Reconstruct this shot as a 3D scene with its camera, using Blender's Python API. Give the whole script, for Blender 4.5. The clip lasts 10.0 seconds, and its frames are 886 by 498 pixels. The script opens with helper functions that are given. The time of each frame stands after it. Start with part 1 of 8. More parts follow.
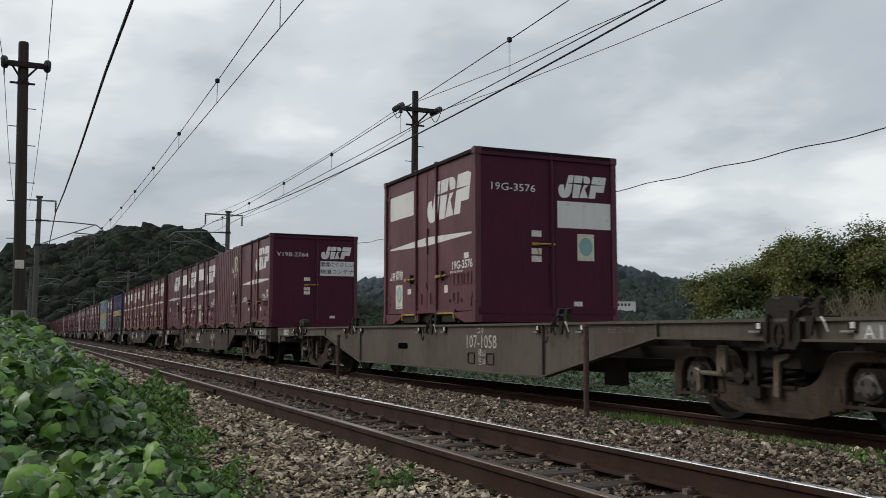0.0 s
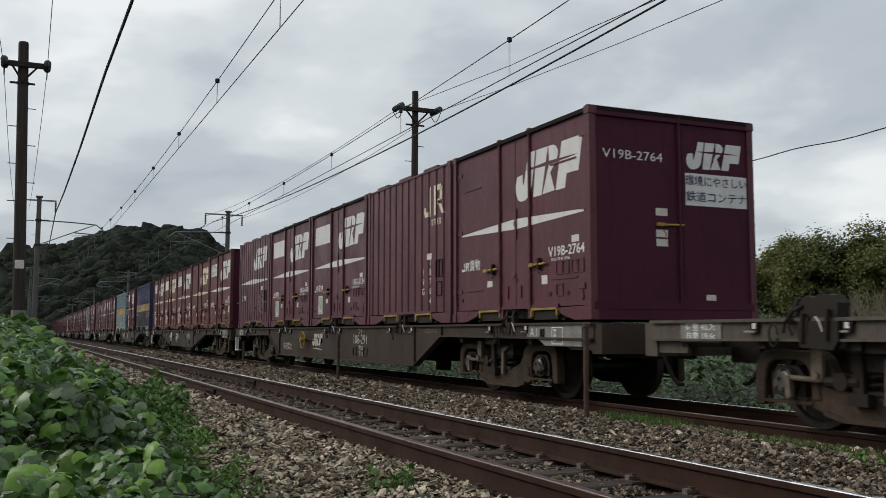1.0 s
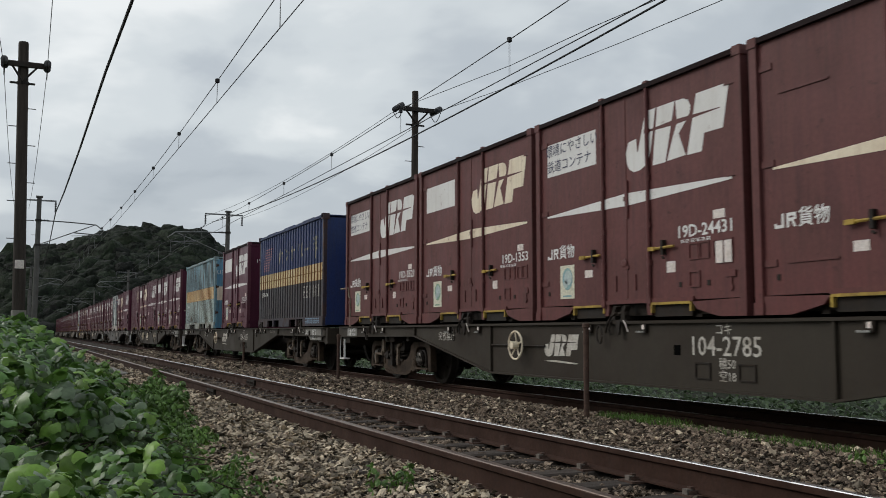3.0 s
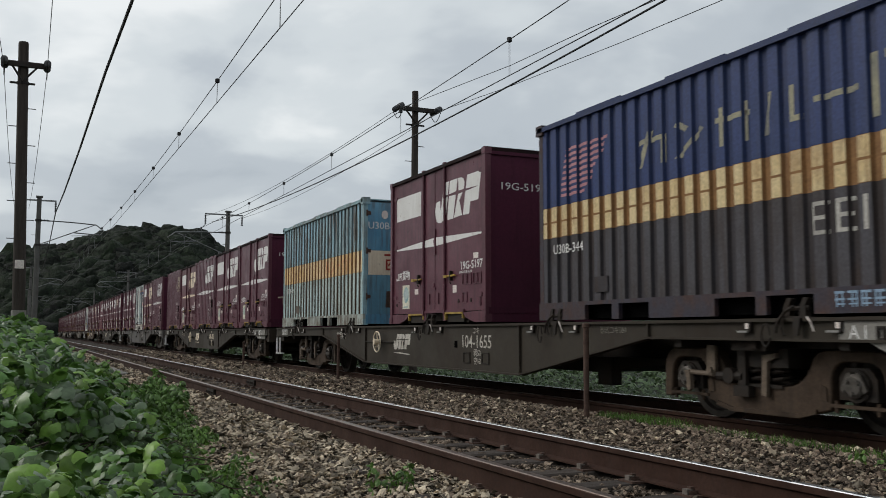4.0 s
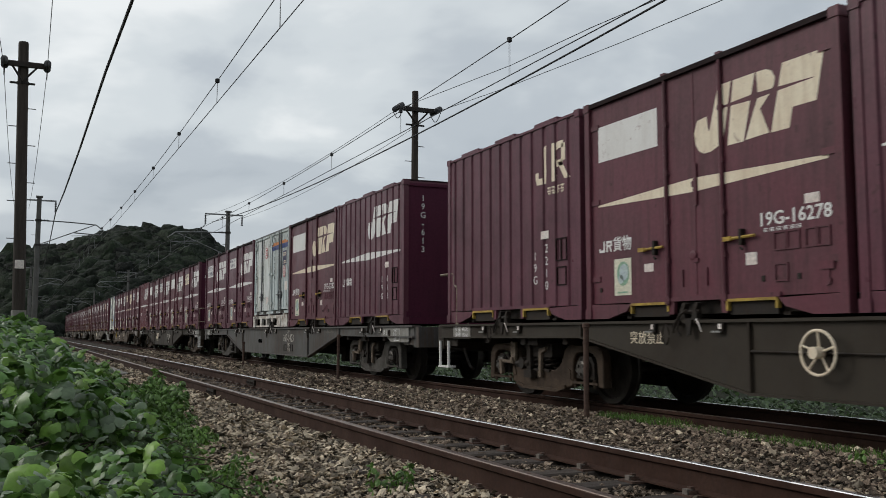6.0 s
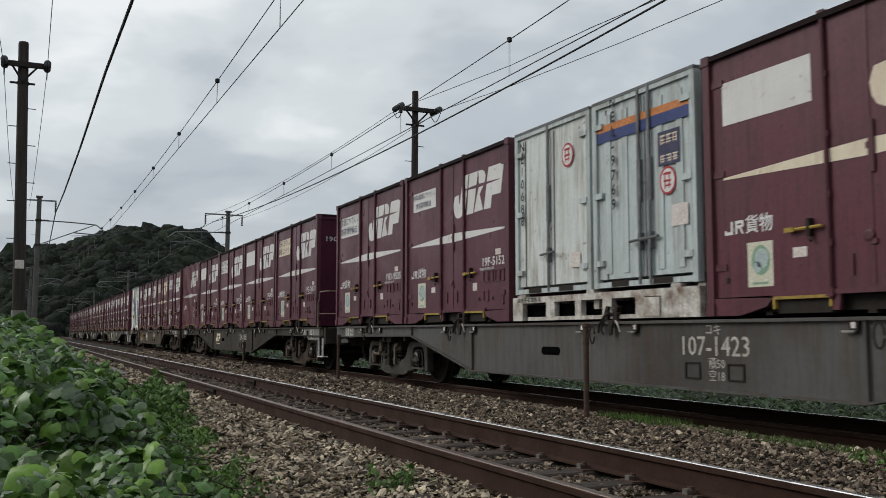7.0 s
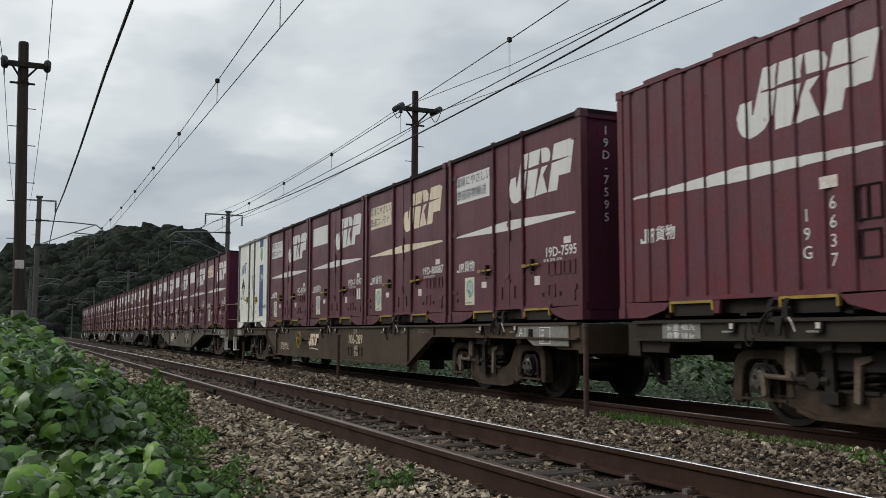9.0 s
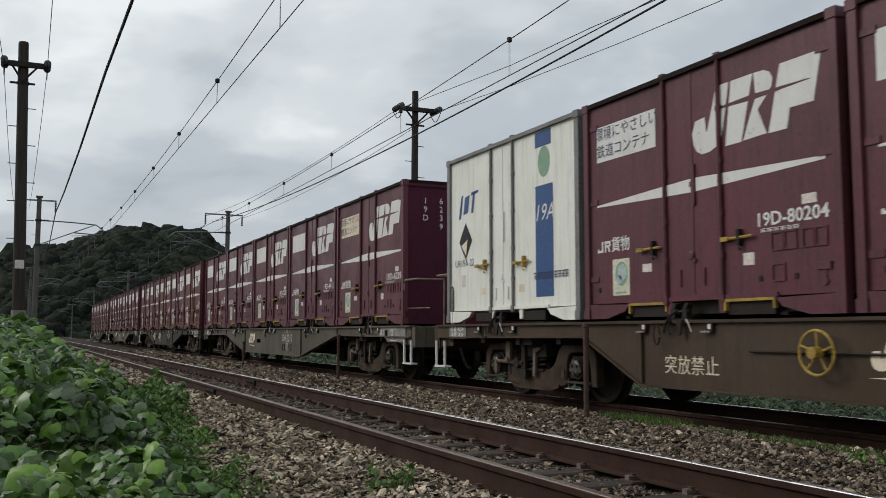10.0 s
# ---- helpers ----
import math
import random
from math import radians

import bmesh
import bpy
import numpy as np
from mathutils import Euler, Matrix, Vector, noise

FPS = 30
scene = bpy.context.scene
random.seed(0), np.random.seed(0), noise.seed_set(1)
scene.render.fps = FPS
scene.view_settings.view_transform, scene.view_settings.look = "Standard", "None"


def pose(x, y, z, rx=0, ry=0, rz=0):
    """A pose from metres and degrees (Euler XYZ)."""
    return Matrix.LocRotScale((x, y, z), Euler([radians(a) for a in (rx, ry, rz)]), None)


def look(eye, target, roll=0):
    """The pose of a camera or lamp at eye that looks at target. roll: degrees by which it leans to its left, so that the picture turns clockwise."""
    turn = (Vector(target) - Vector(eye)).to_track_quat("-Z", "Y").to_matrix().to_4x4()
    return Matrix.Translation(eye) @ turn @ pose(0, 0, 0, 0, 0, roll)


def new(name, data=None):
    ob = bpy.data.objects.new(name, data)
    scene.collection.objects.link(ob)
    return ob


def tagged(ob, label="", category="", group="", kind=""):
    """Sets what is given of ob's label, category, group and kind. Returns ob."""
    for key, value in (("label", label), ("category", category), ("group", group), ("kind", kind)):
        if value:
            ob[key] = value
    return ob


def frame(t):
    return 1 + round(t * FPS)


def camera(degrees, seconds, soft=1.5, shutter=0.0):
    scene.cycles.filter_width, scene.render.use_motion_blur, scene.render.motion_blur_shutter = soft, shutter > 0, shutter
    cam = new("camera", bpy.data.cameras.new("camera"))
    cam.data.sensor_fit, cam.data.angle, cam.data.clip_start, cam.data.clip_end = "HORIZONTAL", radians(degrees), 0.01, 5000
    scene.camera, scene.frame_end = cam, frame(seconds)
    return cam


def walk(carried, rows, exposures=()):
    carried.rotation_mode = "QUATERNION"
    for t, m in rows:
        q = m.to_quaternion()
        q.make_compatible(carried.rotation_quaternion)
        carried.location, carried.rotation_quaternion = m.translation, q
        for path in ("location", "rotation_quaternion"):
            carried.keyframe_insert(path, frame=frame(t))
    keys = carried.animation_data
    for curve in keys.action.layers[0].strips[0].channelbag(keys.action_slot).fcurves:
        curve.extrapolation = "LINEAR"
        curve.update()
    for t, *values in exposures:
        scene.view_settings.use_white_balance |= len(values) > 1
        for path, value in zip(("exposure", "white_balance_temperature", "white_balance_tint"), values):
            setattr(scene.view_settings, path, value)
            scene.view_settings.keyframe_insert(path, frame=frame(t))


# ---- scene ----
# camera: stands still beside a double track, looking along and across it
YAW, PITCH, ROLL = radians(65.845), radians(5.275), 0.287
cam = camera(50.912, 10.0, soft=0.9, shutter=0.06)
EYE = Vector((0.0, 0.0, 0.8212))
AIM = EYE + Vector((-math.sin(YAW) * math.cos(PITCH), math.cos(YAW) * math.cos(PITCH), math.sin(PITCH)))
walk(cam, [(0, look(EYE, AIM, ROLL)), (10, look(EYE, AIM, ROLL))])

# world: overcast sky
SUN_EL, SUN_AZ = radians(33), radians(216)
world = bpy.data.worlds.new("world")
scene.world = world
world.use_nodes = True


def nodes_of(tree):
    """Short forms to add a node and to link two sockets."""
    def add(kind, **values):
        n = tree.nodes.new(kind)
        for key, value in values.items():
            if key in n.inputs:
                n.inputs[key].default_value = value
        return n
    return add, tree.links.new


def ramp(tree, stops, source, mode="LINEAR"):
    n = tree.nodes.new("ShaderNodeValToRGB")
    n.color_ramp.interpolation = mode
    while len(n.color_ramp.elements) < len(stops):
        n.color_ramp.elements.new(0.5)
    for e, (p, c) in zip(n.color_ramp.elements, stops):
        e.position = p
        e.color = (*c, 1) if len(c) == 3 else c
    tree.links.new(source, n.inputs[0])
    return n.outputs[0]


def make_sky():
    tree = world.node_tree
    add, link = nodes_of(tree)
    back = tree.nodes["Background"]
    sky = add("ShaderNodeTexSky")
    sky.sky_type, sky.sun_disc = "NISHITA", False
    sky.sun_elevation, sky.sun_rotation = SUN_EL, SUN_AZ
    sky.air_density, sky.dust_density = 1.0, 3.0
    dim = add("ShaderNodeMix")
    dim.data_type, dim.blend_type = "RGBA", "MULTIPLY"
    dim.inputs[0].default_value = 1
    link(sky.outputs[0], dim.inputs[6])
    dim.inputs[7].default_value = (0.10, 0.10, 0.10, 1)
    coord = add("ShaderNodeTexCoord")
    # a flat cloud deck: the direction divided by its height
    sep = add("ShaderNodeSeparateXYZ")
    link(coord.outputs["Generated"], sep.inputs[0])
    up = add("ShaderNodeMath")
    up.operation = "MAXIMUM"
    link(sep.outputs[2], up.inputs[0])
    up.inputs[1].default_value = 0.0
    up2 = add("ShaderNodeMath")
    up2.operation = "ADD"
    link(up.outputs[0], up2.inputs[0])
    up2.inputs[1].default_value = 0.24
    comb = add("ShaderNodeCombineXYZ")
    for i in (0, 1):
        d = add("ShaderNodeMath")
        d.operation = "DIVIDE"
        link(sep.outputs[i], d.inputs[0])
        link(up2.outputs[0], d.inputs[1])
        link(d.outputs[0], comb.inputs[i])
    drift = add("ShaderNodeVectorMath")
    drift.operation = "ADD"
    link(comb.outputs[0], drift.inputs[0])
    drift.inputs[1].default_value = (6.7301, 47.5308, 6.1639)
    big = add("ShaderNodeTexNoise", Scale=0.85, Detail=5.0, Roughness=0.48, Distortion=0.15)
    link(drift.outputs[0], big.inputs["Vector"])
    low = add("ShaderNodeTexNoise", Scale=2.2, Detail=5.0, Roughness=0.5, Distortion=0.2)
    link(drift.outputs[0], low.inputs["Vector"])
    mix = add("ShaderNodeMath")
    mix.operation = "MULTIPLY_ADD"
    link(low.outputs[0], mix.inputs[0])
    mix.inputs[1].default_value = 0.45
    half = add("ShaderNodeMath")
    half.operation = "MULTIPLY"
    link(big.outputs[0], half.inputs[0])
    half.inputs[1].default_value = 0.55
    link(half.outputs[0], mix.inputs[2])
    cloud = ramp(tree, [(0.34, (0.40, 0.45, 0.50)), (0.46, (0.52, 0.57, 0.615)), (0.55, (0.69, 0.74, 0.765)), (0.64, (0.90, 0.93, 0.935))], mix.outputs[0], "EASE")
    total = add("ShaderNodeMix")
    total.data_type = "RGBA"
    total.inputs[0].default_value = 0.90
    link(dim.outputs[2], total.inputs[6])
    link(cloud, total.inputs[7])
    link(total.outputs[2], back.inputs[0])
    back.inputs[1].default_value = 1.0


make_sky()
lamp = bpy.data.lights.new("sun", "SUN")
lamp.energy, lamp.angle, lamp.color = 1.40, radians(30), (1.0, 0.97, 0.92)
sun_ob = new("sun", lamp)
sun_ob.matrix_world = look((-30, -26, 24), (-8, 4, 0))
scene.view_settings.exposure = 0.0

# ---- materials ----


def material(name, base, rough=0.6, metal=0.0, spots=None, scale=3.0, amount=0.5, streak=None, grain=40.0, bump=0.15, bump_size=0.004, island=0.0, objects=0.0, spec=0.22, stretch=(1, 1, 1), tone=0.2, chips=None, runs=None):
    """A surface with variation at two scales: blotches (towards spots), streaks and fine relief."""
    m = bpy.data.materials.new(name)
    m.use_nodes = True
    t = m.node_tree
    add, link = nodes_of(t)
    bsdf = t.nodes["Principled BSDF"]
    bsdf.inputs["Roughness"].default_value = rough
    bsdf.inputs["Metallic"].default_value = metal
    bsdf.inputs["Specular IOR Level"].default_value = spec
    coord = add("ShaderNodeTexCoord")
    shift = add("ShaderNodeVectorMath")
    shift.operation = "ADD"
    info = add("ShaderNodeObjectInfo")
    link(coord.outputs["Object"], shift.inputs[0])
    sc = add("ShaderNodeMath")
    sc.operation = "MULTIPLY"
    link(info.outputs["Random"], sc.inputs[0])
    sc.inputs[1].default_value = 37.0
    link(sc.outputs[0], shift.inputs[1])
    mapping = add("ShaderNodeMapping")
    mapping.inputs["Scale"].default_value = stretch
    link(shift.outputs[0], mapping.inputs[0])
    col = None

    def blend(fac, a, b, kind="MIX"):
        n = add("ShaderNodeMix")
        n.data_type, n.blend_type = "RGBA", kind
        for sock, v in ((n.inputs[0], fac), (n.inputs[6], a), (n.inputs[7], b)):
            if isinstance(v, (int, float)):
                sock.default_value = v
            elif isinstance(v, tuple):
                sock.default_value = (*v, 1)
            else:
                link(v, sock)
        return n.outputs[2]

    spots = spots or tuple(c * 0.6 for c in base)
    n1 = add("ShaderNodeTexNoise", Scale=scale, Detail=6.0, Roughness=0.62)
    link(mapping.outputs[0], n1.inputs["Vector"])
    f1 = ramp(t, [(0.42, (0, 0, 0)), (0.72, (amount,) * 3)], n1.outputs[0])
    col = blend(f1, base, spots)
    if streak:
        mp = add("ShaderNodeMapping")
        mp.inputs["Scale"].default_value = (9, 9, 0.7)
        link(shift.outputs[0], mp.inputs[0])
        n2 = add("ShaderNodeTexNoise", Scale=1.6, Detail=5.0, Roughness=0.6)
        link(mp.outputs[0], n2.inputs["Vector"])
        f2 = ramp(t, [(0.5, (0, 0, 0)), (0.78, (streak[3],) * 3)], n2.outputs[0])
        col = blend(f2, col, tuple(streak[:3]))
    if runs:
        # narrow runs of rust and dirt that hang down, each starting and ending somewhere
        mr = add("ShaderNodeMapping")
        mr.inputs["Scale"].default_value = (5, 5, 0.30)
        link(shift.outputs[0], mr.inputs[0])
        n6 = add("ShaderNodeTexNoise", Scale=1.9, Detail=6.0, Roughness=0.72)
        link(mr.outputs[0], n6.inputs["Vector"])
        f7 = ramp(t, [(0.49, (0, 0, 0)), (0.54, (runs[3] * 0.8,) * 3), (0.62, (runs[3],) * 3)], n6.outputs[0])
        n7 = add("ShaderNodeTexNoise", Scale=1.1, Detail=2.0)
        link(shift.outputs[0], n7.inputs["Vector"])
        f8 = blend(1.0, f7, ramp(t, [(0.40, (0.25,) * 3), (0.56, (1.0,) * 3)], n7.outputs[0]), "MULTIPLY")
        col = blend(f8, col, tuple(runs[:3]))
    if chips:
        n5 = add("ShaderNodeTexNoise", Scale=chips[4], Detail=4.0, Roughness=0.7, Distortion=0.3)
        link(mapping.outputs[0], n5.inputs["Vector"])
        f6 = ramp(t, [(0.63, (0, 0, 0)), (0.70, (chips[3],) * 3)], n5.outputs[0])
        col = blend(f6, col, tuple(chips[:3]))
    n3 = add("ShaderNodeTexNoise", Scale=grain, Detail=3.0, Roughness=0.6)
    link(mapping.outputs[0], n3.inputs["Vector"])
    f3 = ramp(t, [(0.3, (1 - tone * 1.1,) * 3), (0.7, (1 + tone * 0.9,) * 3)], n3.outputs[0])
    col = blend(1.0, col, f3, "MULTIPLY")
    if island:
        geo = add("ShaderNodeNewGeometry")
        f4 = ramp(t, [(0.0, (1 - island,) * 3), (1.0, (1 + island,) * 3)], geo.outputs["Random Per Island"])
        col = blend(1.0, col, f4, "MULTIPLY")
    if objects:
        f5 = ramp(t, [(0.0, (1 - objects,) * 3), (1.0, (1 + objects,) * 3)], info.outputs["Random"])
        col = blend(1.0, col, f5, "MULTIPLY")
    link(col, bsdf.inputs["Base Color"])
    rr = ramp(t, [(0.3, (max(rough - 0.12, 0.05),) * 3), (0.7, (min(rough + 0.15, 1.0),) * 3)], n1.outputs[0])
    link(rr, bsdf.inputs["Roughness"])
    if bump:
        b = add("ShaderNodeBump", Strength=bump, Distance=bump_size)
        link(n3.outputs[0], b.inputs["Height"])
        link(b.outputs[0], bsdf.inputs["Normal"])
    return m


MAROON = [material("container_paint_maroon", (0.118, 0.036, 0.049), 0.42, spots=(0.088, 0.040, 0.047), scale=1.3, amount=0.9, streak=(0.050, 0.022, 0.024, 0.75), grain=25, bump=0.0, tone=0.10, spec=0.2, runs=(0.055, 0.022, 0.026, 0.30), chips=(0.035, 0.017, 0.014, 0.55, 7.0)),
          material("container_paint_faded", (0.125, 0.042, 0.040), 0.5, spots=(0.095, 0.042, 0.038), scale=1.2, amount=0.8, streak=(0.06, 0.030, 0.026, 0.6), grain=25, bump=0.0, tone=0.10, spec=0.2, runs=(0.055, 0.022, 0.026, 0.30), chips=(0.035, 0.017, 0.014, 0.55, 7.0)),
          material("container_paint_plum", (0.114, 0.037, 0.053), 0.38, spots=(0.075, 0.030, 0.042), scale=1.5, amount=0.8, streak=(0.046, 0.020, 0.025, 0.7), grain=25, bump=0.0, tone=0.10, spec=0.2, runs=(0.055, 0.022, 0.026, 0.30), chips=(0.035, 0.017, 0.014, 0.55, 7.0)),
          material("container_paint_patched", (0.115, 0.038, 0.050), 0.45, spots=(0.15, 0.028, 0.034), scale=2.4, amount=0.95, streak=(0.06, 0.03, 0.032, 0.5), grain=25, bump=0.0, tone=0.10, spec=0.2, runs=(0.055, 0.022, 0.026, 0.30), chips=(0.035, 0.017, 0.014, 0.55, 7.0))]
# end walls: side maroon darkened, their shade put into the colour
END_SHADE_PAINT = material("container_end_shade", (0.072, 0.016, 0.033), 0.6, spots=(0.056, 0.017, 0.030), scale=1.1, amount=0.8, streak=(0.040, 0.011, 0.019, 0.5), grain=25, bump=0.0, tone=0.08, spec=0.10, chips=(0.035, 0.017, 0.014, 0.4, 7.0))
MAROON_DARK = material("container_edge_maroon", (0.013, 0.006, 0.007), 0.7, spots=(0.020, 0.010, 0.009), scale=2, amount=0.8, streak=(0.03, 0.016, 0.013, 0.5), spec=0.1)
WHITE = material("white_marking_paint", (0.69, 0.68, 0.66), 0.5, spots=(0.58, 0.555, 0.53), scale=2.5, amount=0.5, streak=(0.44, 0.38, 0.34, 0.3), bump=0.0, tone=0.04, chips=(0.25, 0.15, 0.14, 0.5, 9.0))
WORN_WHITE = material("worn_white_lettering", (0.52, 0.49, 0.44), 0.6, spots=(0.30, 0.26, 0.21), scale=7, amount=0.8, bump=0.0, chips=(0.08, 0.065, 0.05, 0.8, 16.0))
FAINT = material("faint_lettering", (0.20, 0.185, 0.16), 0.65, spots=(0.11, 0.095, 0.075), scale=7, amount=0.8, bump=0.0)
CREAM = material("aged_marking_paint", (0.74, 0.65, 0.50), 0.55, spots=(0.58, 0.45, 0.33), scale=3, amount=0.6, streak=(0.42, 0.28, 0.19, 0.45), bump=0.0, tone=0.05, chips=(0.25, 0.15, 0.12, 0.6, 9.0))
YELLOW = material("worn_yellow_paint", (0.40, 0.27, 0.05), 0.55, spots=(0.16, 0.10, 0.04), scale=6, amount=0.8, streak=(0.12, 0.07, 0.03, 0.5))
PAPER = material("paper_label", (0.68, 0.62, 0.58), 0.7, spots=(0.5, 0.38, 0.32), scale=9, amount=0.5, bump=0.0)
STICKER = material("sticker_cream", (0.62, 0.60, 0.48), 0.5, spots=(0.50, 0.46, 0.34), scale=6, amount=0.5, bump=0.0)
STICKER_GREEN = material("sticker_green", (0.24, 0.36, 0.24), 0.5, spots=(0.14, 0.33, 0.30), scale=8, amount=0.6, bump=0.0)
STICKER_BLUE = material("sticker_blue", (0.22, 0.36, 0.38), 0.5, spots=(0.30, 0.42, 0.36), scale=8, amount=0.6, bump=0.0)
STICKER_PALE = material("sticker_pale", (0.42, 0.50, 0.47), 0.5, spots=(0.30, 0.34, 0.44), scale=14, amount=0.7, bump=0.0)
INK = material("dark_lettering", (0.06, 0.06, 0.11), 0.6, scale=9, bump=0.0)
BLACK_INK = material("black_lettering", (0.02, 0.02, 0.022), 0.6, scale=9, bump=0.0)
# near black without gloss: paints the shade of openings onto solid pieces
HOLE_SHADE = material("painted_opening_shade", (0.004, 0.004, 0.004), 0.9, spec=0.0, bump=0.0)
STEEL_DARK = material("dark_grimy_steel", (0.020, 0.016, 0.013), 0.7, 0.1, spots=(0.034, 0.023, 0.016), scale=5, amount=0.8, streak=(0.014, 0.012, 0.011, 0.6), bump=0.3)
FRAME_GREY = [material("wagon_frame_grey", (0.100, 0.085, 0.066), 0.65, spots=(0.066, 0.050, 0.036), scale=0.8, amount=0.85, streak=(0.035, 0.028, 0.023, 0.75), bump=0.06, tone=0.07, grain=18),
              material("wagon_frame_brown", (0.046, 0.033, 0.025), 0.65, spots=(0.037, 0.021, 0.014), scale=0.8, amount=0.9, streak=(0.035, 0.026, 0.020, 0.75), bump=0.06, tone=0.07, grain=18),
              material("wagon_frame_light", (0.094, 0.092, 0.088), 0.6, spots=(0.046, 0.040, 0.035), scale=0.55, amount=0.95, streak=(0.05, 0.036, 0.027, 0.75), runs=(0.075, 0.040, 0.022, 0.4), bump=0.06, tone=0.07, grain=18),
              material("wagon_frame_olive", (0.034, 0.027, 0.019), 0.65, spots=(0.024, 0.016, 0.011), scale=0.8, amount=0.9, streak=(0.03, 0.025, 0.02, 0.75), bump=0.06, tone=0.07, grain=18)]
FRAME_GREY.append(material("wagon_frame_rusty", (0.064, 0.043, 0.027), 0.68, spots=(0.042, 0.025, 0.014), scale=0.8, amount=0.9, streak=(0.035, 0.026, 0.020, 0.7), bump=0.06, tone=0.07, grain=18))
BOGIE_GREY = [material("bogie_steel", (0.060, 0.039, 0.025), 0.75, 0.0, spots=(0.020, 0.014, 0.010), scale=3, amount=0.95, streak=(0.018, 0.014, 0.011, 0.7), bump=0.3),
              material("bogie_steel_light", (0.080, 0.073, 0.064), 0.65, 0.0, spots=(0.030, 0.024, 0.019), scale=2.2, amount=0.95, streak=(0.04, 0.035, 0.03, 0.6), bump=0.3)]
WHEEL_STEEL = material("wheel_steel", (0.055, 0.048, 0.043), 0.5, 0.6, spots=(0.03, 0.025, 0.02), scale=5, amount=0.7)
PLATE_GREY = material("pale_grey_plate", (0.23, 0.22, 0.20), 0.6, spots=(0.15, 0.135, 0.115), scale=6, amount=0.7, bump=0.1)
LEVER_TAN = material("worn_lever_paint", (0.15, 0.115, 0.085), 0.65, spots=(0.07, 0.05, 0.035), scale=7, amount=0.7, bump=0.2)
GREASY = material("greasy_steel", (0.11, 0.10, 0.09), 0.42, 0.5, spots=(0.035, 0.028, 0.022), scale=14, amount=0.9, bump=0.2)
TREAD_STEEL = material("wheel_tread_steel", (0.35, 0.34, 0.33), 0.3, 0.9, scale=8)
RAIL_SIDE = material("rusty_rail", (0.042, 0.019, 0.012), 0.85, 0.0, spots=(0.026, 0.013, 0.009), scale=4, amount=0.8, streak=(0.03, 0.02, 0.016, 0.4), bump=0.35)
RAIL_TOP = material("polished_rail_head", (0.95, 0.94, 0.93), 0.24, 1.0, spots=(0.75, 0.72, 0.70), scale=6, amount=0.4, bump=0.0, tone=0.03)
RAIL_DULL = material("worn_rail_head", (0.24, 0.19, 0.16), 0.34, 0.85, spots=(0.15, 0.10, 0.08), scale=6, amount=0.7, bump=0.05)
SLEEPER = material("weathered_sleeper", (0.066, 0.054, 0.046), 0.8, spots=(0.036, 0.027, 0.022), scale=3, amount=0.8, grain=25, bump=0.5, bump_size=0.01, objects=0.25, stretch=(6, 1, 1))
STONE = material("ballast_stone", (0.172, 0.132, 0.098), 0.85, spots=(0.078, 0.051, 0.035), scale=5, amount=0.85, grain=90, bump=0.3, island=0.85, spec=0.3)
STONE_PALE = material("pale_ballast_stone", (0.38, 0.318, 0.235), 0.85, spots=(0.19, 0.137, 0.092), scale=5, amount=0.8, grain=90, bump=0.3, island=0.85, spec=0.3)
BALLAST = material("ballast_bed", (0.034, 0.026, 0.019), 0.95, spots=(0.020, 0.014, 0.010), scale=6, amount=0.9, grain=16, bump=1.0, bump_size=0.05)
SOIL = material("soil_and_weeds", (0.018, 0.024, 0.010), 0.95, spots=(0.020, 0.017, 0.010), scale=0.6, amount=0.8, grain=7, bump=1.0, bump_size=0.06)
POLE_WOOD = material("old_utility_pole", (0.048, 0.039, 0.033), 0.9, spots=(0.028, 0.023, 0.020), scale=3, amount=0.8, streak=(0.07, 0.056, 0.046, 0.5), grain=30, bump=0.5, stretch=(4, 4, 0.4))
MAST_CONCRETE = material("dark_stained_concrete", (0.115, 0.112, 0.105), 0.9, spots=(0.07, 0.066, 0.060), scale=2, amount=0.8, streak=(0.055, 0.05, 0.044, 0.6), bump=0.3)
RAIL_PAINT = material("worn_rail_paint", (0.23, 0.19, 0.145), 0.6, spots=(0.11, 0.07, 0.045), scale=9, amount=0.8, bump=0.1)
CONCRETE = material("stained_concrete", (0.22, 0.21, 0.19), 0.85, spots=(0.13, 0.12, 0.10), scale=2, amount=0.8, streak=(0.10, 0.085, 0.07, 0.5), bump=0.3)
GALV = material("galvanised_steel", (0.20, 0.205, 0.21), 0.5, 0.6, spots=(0.12, 0.11, 0.10), scale=5, amount=0.7)
WIRE = material("overhead_wire", (0.035, 0.035, 0.037), 0.55, 0.4, bump=0.0)
PORCELAIN = material("insulator_porcelain", (0.085, 0.085, 0.09), 0.3, spots=(0.05, 0.046, 0.044), scale=12, amount=0.6, bump=0.0)
RUST_IRON = material("rusted_iron", (0.085, 0.052, 0.040), 0.8, 0.1, spots=(0.05, 0.034, 0.028), scale=9, amount=0.8, bump=0.3)
DARK_IRON = material("dark_weathered_iron", (0.030, 0.027, 0.025), 0.75, 0.1, spots=(0.045, 0.032, 0.026), scale=7, amount=0.7, bump=0.2)
BARK = material("bark", (0.075, 0.060, 0.045), 0.9, spots=(0.04, 0.032, 0.025), scale=6, amount=0.8, bump=0.6)


